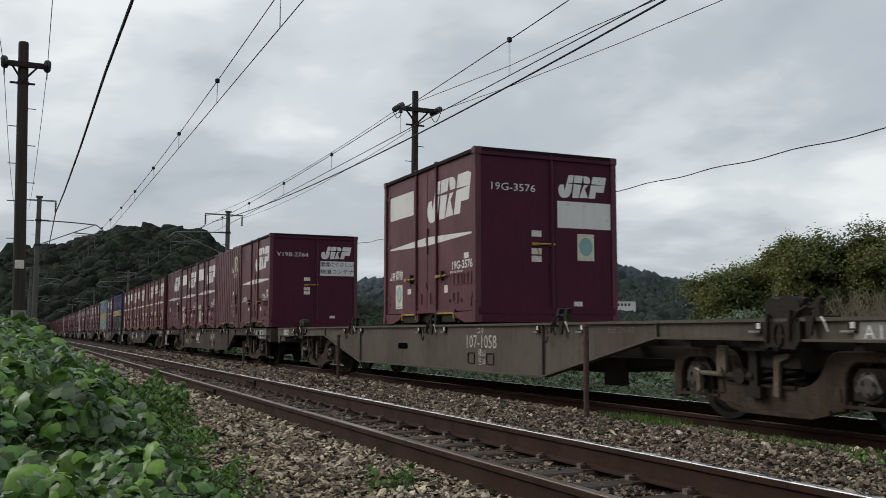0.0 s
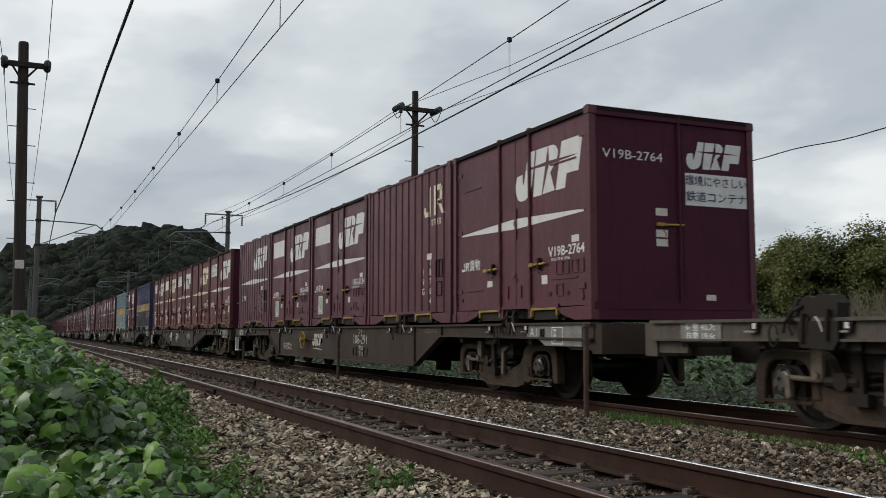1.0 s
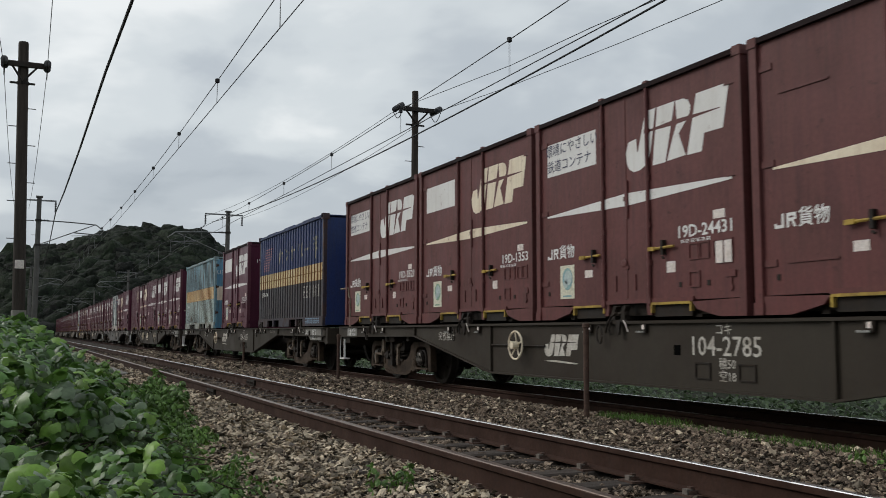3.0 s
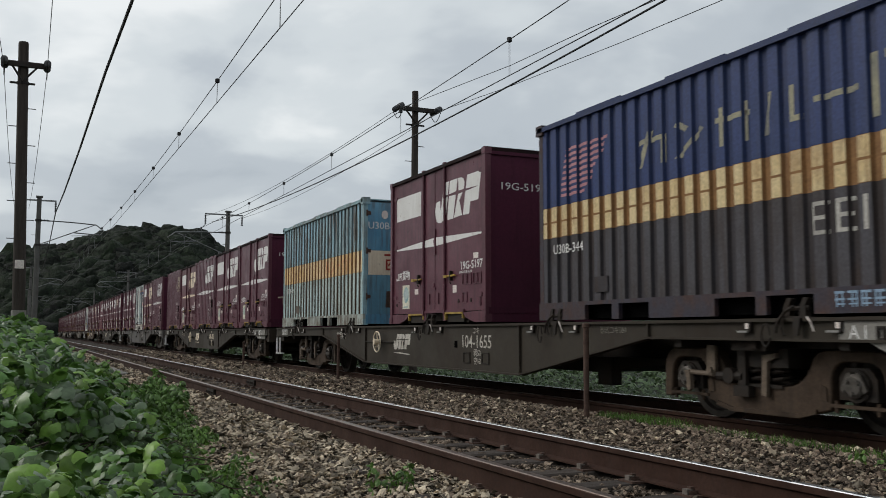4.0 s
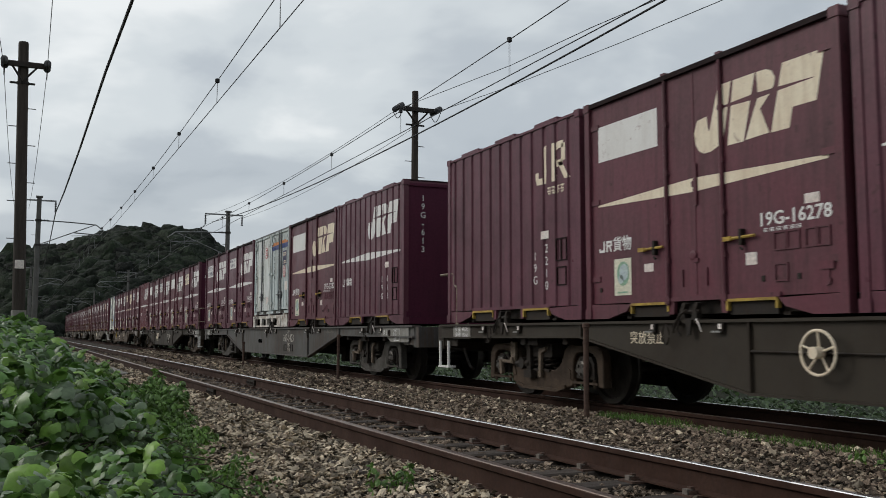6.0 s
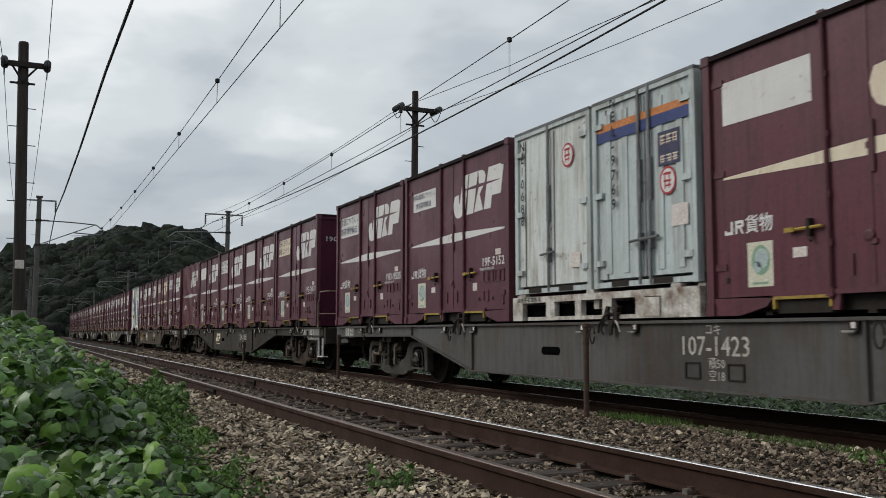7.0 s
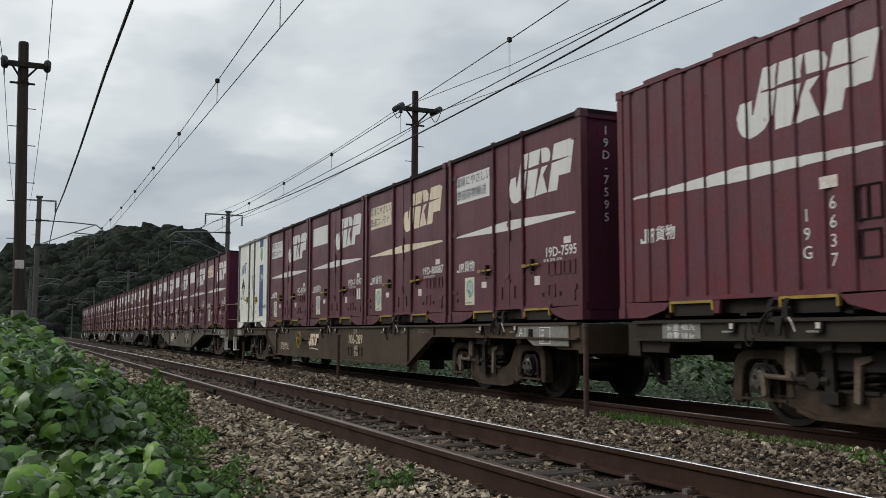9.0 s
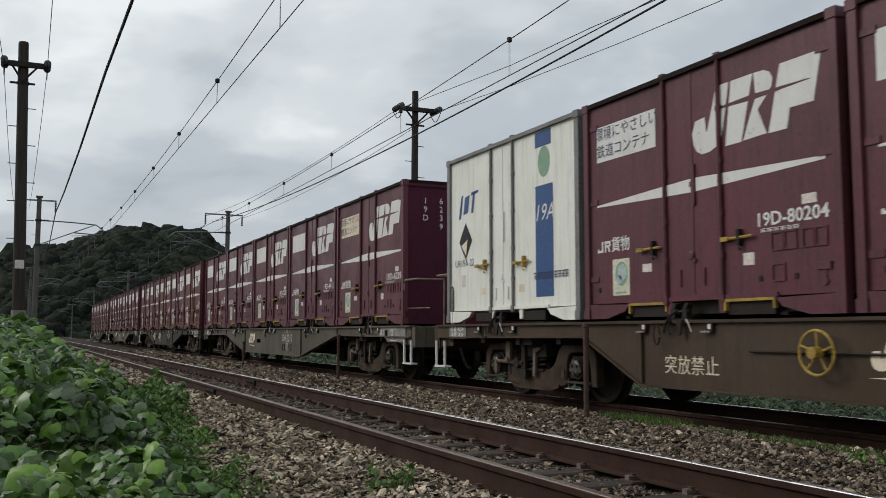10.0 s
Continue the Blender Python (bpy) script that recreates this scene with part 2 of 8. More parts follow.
def leaf_material(name, base, other, island=0.5, rough=0.5, patch=1.6):
    m = material(name, base, rough, spots=other, scale=patch, amount=0.9, grain=30, bump=0.1, island=island, spec=0.36)
    t = m.node_tree
    bsdf = t.nodes["Principled BSDF"]
    out = t.nodes["Material Output"]
    tr = t.nodes.new("ShaderNodeBsdfTranslucent")
    src = bsdf.inputs["Base Color"].links[0].from_socket
    t.links.new(src, tr.inputs[0])
    mix = t.nodes.new("ShaderNodeMixShader")
    mix.inputs[0].default_value = 0.28
    t.links.new(bsdf.outputs[0], mix.inputs[1])
    t.links.new(tr.outputs[0], mix.inputs[2])
    t.links.new(mix.outputs[0], out.inputs[0])
    return m


KUDZU = leaf_material("vine_leaf", (0.088, 0.175, 0.036), (0.050, 0.110, 0.032), 0.65, 0.36)
KUDZU_PALE = leaf_material("pale_vine_leaf", (0.150, 0.205, 0.120), (0.110, 0.170, 0.085), 0.45, 0.36)
KUDZU_YOUNG = leaf_material("young_vine_leaf", (0.165, 0.290, 0.042), (0.120, 0.225, 0.040), 0.4, 0.38)
WEED = leaf_material("weed_leaf", (0.120, 0.215, 0.050), (0.078, 0.150, 0.040), 0.6, 0.45)
FAR_WEED = leaf_material("far_weed_leaf", (0.085, 0.125, 0.055), (0.045, 0.075, 0.032), 0.75, 0.45)
TWIG = material("dry_twigs", (0.19, 0.16, 0.115), 0.85, spots=(0.11, 0.09, 0.062), scale=4, amount=0.7, bump=0.0)
GRASS = leaf_material("grass_blade", (0.085, 0.165, 0.025), (0.060, 0.12, 0.025), 0.4, 0.5)
FOLIAGE = leaf_material("tree_foliage", (0.105, 0.128, 0.040), (0.185, 0.165, 0.045), 0.35, 0.7, 0.40)
FOLIAGE_DARK = leaf_material("dark_tree_foliage", (0.028, 0.055, 0.020), (0.040, 0.065, 0.022), 0.5, 0.6)
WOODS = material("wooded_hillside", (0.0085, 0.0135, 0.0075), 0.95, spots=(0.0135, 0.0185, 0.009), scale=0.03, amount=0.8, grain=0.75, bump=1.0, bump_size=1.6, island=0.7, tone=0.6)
# the two farther woods carry distance haze in their base colours
WOODS_MID = material("hazed_valley_woods", (0.022, 0.031, 0.027), 0.95, spots=(0.028, 0.037, 0.030), scale=0.02, amount=0.8, grain=0.5, bump=0.8, bump_size=1.6, island=0.5, tone=0.4)
WOODS_FAR = material("hazed_distant_woods", (0.050, 0.066, 0.072), 0.95, spots=(0.042, 0.056, 0.061), scale=0.01, amount=0.8, grain=0.2, bump=1.0, bump_size=3.0, island=0.3)

# ---- building helpers ----


def add_box(bm, a, b):
    vs = [bm.verts.new((x, y, z)) for x in (a[0], b[0]) for y in (a[1], b[1]) for z in (a[2], b[2])]
    for f in ((0, 1, 3, 2), (4, 6, 7, 5), (0, 4, 5, 1), (2, 3, 7, 6), (0, 2, 6, 4), (1, 5, 7, 3)):
        bm.faces.new([vs[i] for i in f])
    return vs


def add_prism(bm, poly, lo, hi, axis="y"):
    """A polygon in the (x, z) plane (axis y), (y, z) plane (axis x) or (x, y) plane (axis z), pushed from lo to hi."""
    def put(p, d):
        return {"y": (p[0], d, p[1]), "x": (d, p[0], p[1]), "z": (p[0], p[1], d)}[axis]
    a = [bm.verts.new(put(p, lo)) for p in poly]
    b = [bm.verts.new(put(p, hi)) for p in poly]
    n = len(poly)
    bm.faces.new(a[::-1])
    bm.faces.new(b)
    for i in range(n):
        bm.faces.new((a[i], a[(i + 1) % n], b[(i + 1) % n], b[i]))


def add_tube(bm, points, r, n=8, r_end=None):
    """A round bar along points."""
    pts = [Vector(p) for p in points]
    rings = []
    for i, p in enumerate(pts):
        d = (pts[min(i + 1, len(pts) - 1)] - pts[max(i - 1, 0)]).normalized()
        u = d.orthogonal().normalized() if abs(d.z) < 0.99 else Vector((1, 0, 0))
        if abs(d.z) < 0.99:
            u = d.cross(Vector((0, 0, 1))).normalized()
        w = d.cross(u).normalized()
        rad = r if r_end is None else r + (r_end - r) * i / (len(pts) - 1)
        rings.append([bm.verts.new(p + (u * math.cos(2 * math.pi * k / n) + w * math.sin(2 * math.pi * k / n)) * rad) for k in range(n)])
    for a, b in zip(rings, rings[1:]):
        for k in range(n):
            bm.faces.new((a[k], a[(k + 1) % n], b[(k + 1) % n], b[k]))
    bm.faces.new(rings[0][::-1])
    bm.faces.new(rings[-1])


def add_lathe(bm, profile, m=None, n=24):
    """Turn (radius, height) pairs about z; m places the result."""
    m = m or Matrix()
    rings = [[bm.verts.new(m @ Vector((r * math.cos(2 * math.pi * k / n), r * math.sin(2 * math.pi * k / n), z))) for k in range(n)] for r, z in profile]
    for a, b in zip(rings, rings[1:]):
        for k in range(n):
            bm.faces.new((a[k], a[(k + 1) % n], b[(k + 1) % n], b[k]))
    bm.faces.new(rings[0][::-1])
    bm.faces.new(rings[-1])


def finish(bm, name, bevel=0.0):
    bmesh.ops.recalc_face_normals(bm, faces=bm.faces)
    if bevel:
        bmesh.ops.bevel(bm, geom=[e for e in bm.edges if e.calc_face_angle(0) > 0.6], offset=bevel, segments=1, affect="EDGES", clamp_overlap=True)
    me = bpy.data.meshes.new(name)
    bm.to_mesh(me)
    bm.free()
    return me


STORE = {}


def shared(key, build, bevel=0.0):
    """The mesh that build(bm) makes, made once for each key."""
    if key not in STORE:
        bm = bmesh.new()
        build(bm)
        STORE[key] = finish(bm, key if isinstance(key, str) else str(key[0]), bevel)
        STORE[key].materials.append(None)
    return STORE[key]


def piece(name, me, mat, parent=None, at=None, label=""):
    """An object on a shared mesh, with its own material."""
    ob = new(name, me)
    ob.material_slots[0].link = "OBJECT"
    ob.material_slots[0].material = mat
    if parent:
        ob.parent = parent
    if at:
        ob.matrix_basis = at
    if label:
        tagged(ob, label)
    return ob


def part(name, bm, mat, parent=None, label="", bevel=0.0, kind=""):
    me = finish(bm, name, bevel)
    me.materials.append(mat)
    ob = new(name, me)
    if parent:
        ob.parent = parent
    return tagged(ob, label, kind=kind)


def letters(text, size, shear=0.0, spacing=1.0, bold=0.0):
    """A flat mesh of a text, centred, in the (x, z) plane and facing -y."""
    key = ("lettering", text, round(size, 3), shear, spacing, bold)
    if key not in STORE:
        cu = bpy.data.curves.new("lettering", "FONT")
        cu.body, cu.size, cu.resolution_u, cu.shear, cu.space_character, cu.offset = text, size, 2, shear, spacing, bold
        cu.align_x, cu.align_y = "CENTER", "CENTER"
        tmp = bpy.data.objects.new("lettering", cu)
        me = bpy.data.meshes.new_from_object(tmp)
        bpy.data.objects.remove(tmp)
        me.transform(Matrix.Rotation(radians(90), 4, "X"))
        me.materials.clear()
        me.materials.append(None)
        me.name = "lettering"
        STORE[key] = me
    return STORE[key]


def clip(poly, x0, x1):
    """The part of a convex polygon between two x."""
    for sign, limit in ((1, x0), (-1, -x1)):
        out = []
        for p, q in zip(poly, poly[1:] + poly[:1]):
            a, b = sign * p[0] - limit, sign * q[0] - limit
            if a >= 0:
                out.append(p)
            if a * b < 0:
                f = a / (a - b)
                out.append((p[0] + (q[0] - p[0]) * f, p[1] + (q[1] - p[1]) * f))
        poly = out
        if len(poly) < 3:
            return []
    return poly

# ---- the train: containers ----
TRACK_Y, SPEED, CANT = 7.155, 15.4165, 0.29
HALF, WID, TALL = 1.878, 1.2277, 2.5
MOVING = []
FLAT = [(-9.0, 9.0, 0.0)]
RIBS = 12
RIB_STEP = (2 * HALF - 0.22) / RIBS
GROOVES = [(-HALF + 0.11 + RIB_STEP * (i + 0.5) - 0.035, -HALF + 0.11 + RIB_STEP * (i + 0.5) + 0.035) for i in range(RIBS)]


def bands_of(grooves, depth, lo, hi):
    out, x = [], lo
    for a, b in grooves:
        out += [(x, a, 0.0), (a, b, depth)]
        x = b
    return out + [(x, hi, 0.0)]


RIBBED = bands_of(GROOVES, 0.022, -HALF, HALF)


def painted(key, polys, bands=FLAT, thick=0.003):
    """Paint shapes that lie on a flat or ribbed side, facing -y."""
    def build(bm):
        for poly in polys:
            for a, b, deep in bands:
                q = clip(poly, a, b)
                if len(q) >= 3:
                    bm.faces.new([bm.verts.new((x, deep - thick, z)) for x, z in q])
    key = ("marking", key, len(bands))
    if key not in STORE:
        bm = bmesh.new()
        build(bm)
        me = bpy.data.meshes.new("marking")
        bm.normal_update()
        for f in bm.faces:
            if f.normal.y > 0:
                f.normal_flip()
        bm.to_mesh(me)
        bm.free()
        me.materials.append(None)
        STORE[key] = me
    return STORE[key]


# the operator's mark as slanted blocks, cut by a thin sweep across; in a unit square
MARK = [[(0.0, 0.36), (0.012, 0.18), (0.125, 0.34), (0.115, 0.575), (0.03, 0.55)], [(0.012, 0.18), (0.04, 0.06), (0.085, 0.0), (0.125, 0.34)], [(0.085, 0.0), (0.15, 0.005), (0.215, 0.07), (0.135, 0.34), (0.125, 0.34)],
        [(0.215, 0.07), (0.25, 0.18), (0.268, 0.30), (0.15, 0.46), (0.135, 0.34)], [(0.268, 0.30), (0.324, 1.0), (0.219, 1.0), (0.15, 0.46)],
        [(0.342, 1.0), (0.515, 1.0), (0.415, 0.03), (0.285, 0.03)],
        [(0.523, 1.0), (0.60, 0.99), (0.64, 0.94), (0.663, 0.84), (0.655, 0.73), (0.625, 0.63), (0.535, 0.63)], [(0.535, 0.63), (0.625, 0.63), (0.548, 0.44), (0.497, 0.44)], [(0.497, 0.44), (0.548, 0.44), (0.61, 0.06), (0.43, 0.04)],
        [(0.717, 1.0), (0.875, 1.0), (0.781, 0.33), (0.755, 0.05), (0.623, 0.05)], [(0.875, 1.0), (1.0, 1.0), (0.941, 0.33), (0.781, 0.33)]]
SWEEP = [[(-1.65, 1.292), (-1.65, 1.272), (-0.40, 1.235), (-0.40, 1.347)], [(-0.40, 1.347), (-0.40, 1.235), (0.03, 1.226), (0.03, 1.364)], [(0.03, 1.364), (0.03, 1.226), (1.695, 1.272), (1.695, 1.302)]]


def half_of(poly, p, q):
    """The part of a convex polygon to the left of the line from p to q."""
    out = []
    side = lambda r: (q[0] - p[0]) * (r[1] - p[1]) - (q[1] - p[1]) * (r[0] - p[0])
    for a, b in zip(poly, poly[1:] + poly[:1]):
        da, db = side(a), side(b)
        if da >= 0:
            out.append(a)
        if da * db < 0:
            f = da / (da - db)
            out.append((a[0] + (b[0] - a[0]) * f, a[1] + (b[1] - a[1]) * f))
    return out if len(out) > 2 else []


def emblem(x0, z0, w, h):
    """The mark with its sweep cut out, set into a box."""
    out = []
    for lo, hi, left, right in ((-0.1, 0.20, (0.645, 0.645), (0.645, 0.645)), (0.20, 0.51, (0.632, 0.657), (0.605, 0.692)), (0.51, 0.925, (0.605, 0.692), (0.648, 0.660)), (0.925, 1.1, (0.652, 0.652), (0.652, 0.652))):
        for poly in MARK:
            q = clip(poly, lo, hi)
            if q:
                out.append(half_of(q, (lo, left[1]), (hi, right[1])))
                out.append(half_of(q, (hi, right[0]), (lo, left[0])))
    return [[(x0 + u * w, z0 + v * h) for u, v in q] for q in out if q]


def bars_of(n, w, h, x0, z0, seed=0):
    """Rows of small strokes, in cells, for writing that is only a shape."""
    rnd = random.Random(seed)
    out = []
    cell = w / n
    for i in range(n):
        x = x0 + i * cell
        a, b = x + cell * 0.1, x + cell * 0.88
        s = h * 0.16
        out.append([(a, z0 + h - s), (b, z0 + h - s), (b, z0 + h), (a, z0 + h)])
        out.append([(a, z0 + h * 0.42), (b, z0 + h * 0.42), (b, z0 + h * 0.42 + s * 0.8), (a, z0 + h * 0.42 + s * 0.8)])
        for k in ((0.12, 0.70), (0.40, 0.82), (0.05, 0.45), (0.25, 0.60))[rnd.randrange(4)]:
            m = a + (b - a) * k
            out.append([(m, z0), (m + cell * 0.11, z0), (m + cell * 0.11, z0 + h), (m, z0 + h)])
        out.append([(a + cell * 0.1, z0 + h * 0.14), (b, z0 + h * 0.14), (b, z0 + h * 0.14 + s * 0.6), (a + cell * 0.1, z0 + h * 0.14 + s * 0.6)])
    return out


def strokes_of(w, h, x, z, kind):
    """A cell of bold plain strokes: bars and slants."""
    t = h * 0.14
    e = x + w
    kinds = ([rect(x, e, z + h * 0.66, z + h * 0.66 + t), [(x + w * 0.40, z + h), (x + w * 0.54, z + h), (x + w * 0.20, z), (x, z)], rect(e - t, e, z, z + h * 0.66)],
             [[(x, z + h * 0.88), (x + t, z + h), (x + w * 0.5, z + h * 0.78), (x + w * 0.38, z + h * 0.66)], [(x, z), (x + w * 0.2, z), (e, z + h * 0.62), (e - t, z + h * 0.70)]],
             [rect(x + t, x + 2 * t, z, z + h), rect(e - 2 * t, e - t, z, z + h), rect(x, e, z + h * 0.62, z + h * 0.62 + t)],
             [[(x, z), (x + t, z), (x + 2.4 * t, z + h), (x + 1.4 * t, z + h)], rect(e - 2.4 * t, e - 1.4 * t, z + t, z + h), rect(e - 1.4 * t, e, z + t, z + 2 * t)],
             [rect(x, e, z + h * 0.44, z + h * 0.44 + t)])
    return kinds[kind]


def rect(x0, x1, z0, z1):
    return [(x0, z0), (x1, z0), (x1, z1), (x0, z1)]


def ellipse(cx, cz, rx, rz, n=16):
    return [(cx + rx * math.cos(2 * math.pi * k / n), cz + rz * math.sin(2 * math.pi * k / n)) for k in range(n)]


def blocks_of(x, z, w, h):
    """A hook and a looped letter-like block, side by side."""
    u = w / 2 - 0.02
    t = 0.028
    out = [rect(x + u - t, x + u, z, z + h), rect(x, x + u - t, z, z + t), rect(x, x + t, z + t, z + h * 0.35)]
    x += w / 2 + 0.01
    return out + [rect(x, x + t, z, z + h), rect(x + t, x + u, z + h - t, z + h), rect(x + u - t, x + u, z + h * 0.5, z + h - t), rect(x + t, x + u - t, z + h * 0.42, z + h * 0.42 + t), [(x + u - 1.9 * t, z + h * 0.42), (x + u - t, z), (x + u, z), (x + u - 0.9 * t, z + h * 0.42)]]


def thing(name, label, category, group=""):
    ob = new(name)
    ob.empty_display_size = 0.2
    return tagged(ob, label, category, group)


def body_flat(bm):
    add_box(bm, (-HALF + 0.03, -WID + 0.035, 0.17), (HALF - 0.03, WID - 0.035, TALL - 0.035))


def body_ribbed(bm):
    """Both long sides are pressed with narrow upright grooves."""
    xs = [(-HALF + 0.05, -WID + 0.012)]
    for a, b in GROOVES:
        xs += [(a - 0.012, -WID + 0.012), (a + 0.008, -WID + 0.034), (b - 0.008, -WID + 0.034), (b + 0.012, -WID + 0.012)]
    xs += [(HALF - 0.05, -WID + 0.012)]
    poly = xs + [(x, -y) for x, y in xs[::-1]]
    add_prism(bm, poly, 0.17, TALL - 0.03, "z")


def roof_slab(bm):
    add_box(bm, (-HALF, -WID - 0.006, TALL - 0.062), (HALF, WID + 0.006, TALL - 0.012))
    add_box(bm, (-HALF + 0.06, -WID + 0.06, TALL - 0.012), (HALF - 0.06, WID - 0.06, TALL))


def roof_bows(bm):
    add_box(bm, (-HALF, -WID - 0.003, TALL - 0.05), (HALF, WID + 0.003, TALL - 0.02))
    for i in range(3):
        x = -HALF + 0.75 + i * 1.1
        add_box(bm, (x - 0.28, -WID + 0.01, TALL - 0.02), (x + 0.28, WID - 0.01, TALL + 0.02))


def corner_post(bm):
    add_box(bm, (-0.045, -0.045, 0.0), (0.045, 0.045, TALL - 0.01))
    add_box(bm, (-0.055, -0.055, TALL - 0.09), (0.055, 0.055, TALL))
    add_box(bm, (-0.055, -0.055, 0.0), (0.055, 0.055, 0.11))


def bottom_rail(bm):
    y0, y1 = -0.02, 0.03
    add_prism(bm, [(-HALF + 0.05, 0.0), (-1.46, 0.0), (-1.12, 0.075), (-1.035, 0.15), (-HALF + 0.05, 0.165)], y0, y1)
    add_prism(bm, [(HALF - 0.05, 0.165), (1.115, 0.15), (1.19, 0.075), (1.50, 0.0), (HALF - 0.05, 0.0)], y0, y1)
    add_box(bm, (-1.05, y0, 0.158), (1.13, y1, 0.20))
    for x in (-0.36, 0.42):
        add_prism(bm, [(x - 0.05, 0.16), (x + 0.05, 0.16), (x + 0.035, 0.03), (x - 0.035, 0.03)], y0 + 0.01, y1)


def pocket_frame(bm):
    add_box(bm, (-0.31, -0.025, 0.132), (0.31, 0.02, 0.158))
    add_box(bm, (-0.325, -0.022, 0.05), (-0.298, 0.02, 0.15))
    add_box(bm, (0.30, -0.022, 0.06), (0.325, 0.02, 0.15))


# a solid block set into the pocket; its dark colour stands for shade
def pocket_dark(bm):
    add_box(bm, (-0.295, 0.0, 0.012), (0.295, 2.0, 0.131))


def lock_rod(bm):
    add_tube(bm, [(0, 0, 0.12), (0, 0, TALL - 0.02)], 0.021, 8)
    add_box(bm, (-0.035, -0.02, TALL - 0.06), (0.035, 0.03, TALL + 0.012))
    add_box(bm, (-0.035, -0.02, 0.14), (0.035, 0.03, 0.21))
    for z in (0.55, 0.95, 1.45, 1.95):
        add_box(bm, (-0.03, -0.012, z), (0.03, 0.03, z + 0.05))


def rod_handle(bm):
    add_tube(bm, [(-0.20, 0, 0), (0.20, 0, 0.006)], 0.015, 6)
    add_box(bm, (-0.20, -0.02, -0.02), (-0.10, 0.01, 0.022))


def handle_keeper(bm):
    add_box(bm, (-0.015, -0.03, -0.07), (0.02, 0.02, 0.08))
    add_tube(bm, [(0.0, -0.02, -0.09), (0.03, -0.02, -0.11)], 0.012, 6)


def door_seam(bm):
    add_box(bm, (-0.016, -0.006, 0.22), (0.016, 0.01, TALL - 0.07))
    add_box(bm, (0.012, -0.022, 1.09), (0.050, 0.01, 1.50))
    add_box(bm, (-0.03, -0.014, 1.28), (0.012, 0.01, 1.33))
    add_lathe(bm, [(0.05, -0.01), (0.05, 0.018), (0.03, 0.024)], Matrix.Translation((-0.03, 0, 0.60)) @ Matrix.Rotation(radians(90), 4, "X"), 12)
    add_box(bm, (-0.03, -0.016, 0.53), (0.045, 0.01, 0.57))
    for x in (-0.20, 0.16):
        add_box(bm, (x - 0.012, -0.016, 0.30), (x + 0.012, 0.01, 0.47))


def hinge(bm):
    add_box(bm, (-0.14, -0.012, -0.03), (0.05, 0.01, 0.03))
    add_tube(bm, [(0.04, -0.012, -0.05), (0.04, -0.012, 0.05)], 0.016, 6)


def add_ring(bm, x0, x1, z0, z1, w=0.014, y0=-0.012, y1=0.01):
    """A flat rectangular frame facing -y."""
    out = [(x0, z0), (x1, z0), (x1, z1), (x0, z1)]
    inn = [(x0 + w, z0 + w), (x1 - w, z0 + w), (x1 - w, z1 - w), (x0 + w, z1 - w)]
    vs = [[bm.verts.new((x, y, z)) for x, z in loop] for y, loop in ((y0, out), (y0, inn), (y1, inn), (y1, out))]
    for a, b in zip(vs, vs[1:] + vs[:1]):
        for k in range(4):
            bm.faces.new((a[k], a[(k + 1) % 4], b[(k + 1) % 4], b[k]))


HOLDERS = ((1.06, 1.205, 0.56, 0.727), (1.215, 1.36, 0.56, 0.727), (1.42, 1.55, 0.56, 0.727), (1.56, 1.69, 0.56, 0.727), (1.06, 1.22, 0.29, 0.45))


def side_latch(bm):
    add_box(bm, (-0.07, -0.018, -0.035), (0.07, 0.01, 0.035))
    add_lathe(bm, [(0.035, 0.0), (0.035, 0.015)], Matrix.Translation((0.0, 0, -0.13)) @ Matrix.Rotation(radians(90), 4, "X"), 10)
    add_box(bm, (-0.02, -0.010, -0.12), (0.02, 0.005, 0.0))


def end_beam(z0, z1, lip):
    """A beam across the border of an end wall, in (x, z), facing -y."""
    return lambda bm: add_box(bm, (-WID + 0.05, -lip, z0), (WID - 0.05, 0.02, z1))


def end_door(w0, w1):
    return lambda bm: add_box(bm, (w0, -0.004, 0.21), (w1, 0.006, TALL - 0.10))


def end_seam(bm):
    add_tube(bm, [(0.06, -0.018, 0.12), (0.06, -0.018, TALL - 0.03)], 0.022, 8)
    add_box(bm, (0.12, -0.008, 0.2), (0.15, 0.02, TALL - 0.1))


END = Matrix.Translation((HALF, 0, 0)) @ Matrix.Rotation(radians(90), 4, "Z")
SIDE = Matrix.Translation((0, -WID + 0.035, 0))
RIB_SIDE = Matrix.Translation((0, -WID + 0.012, 0))


def put(x=0.0, z=0.0, y=0.0):
    return SIDE @ Matrix.Translation((x, y, z))


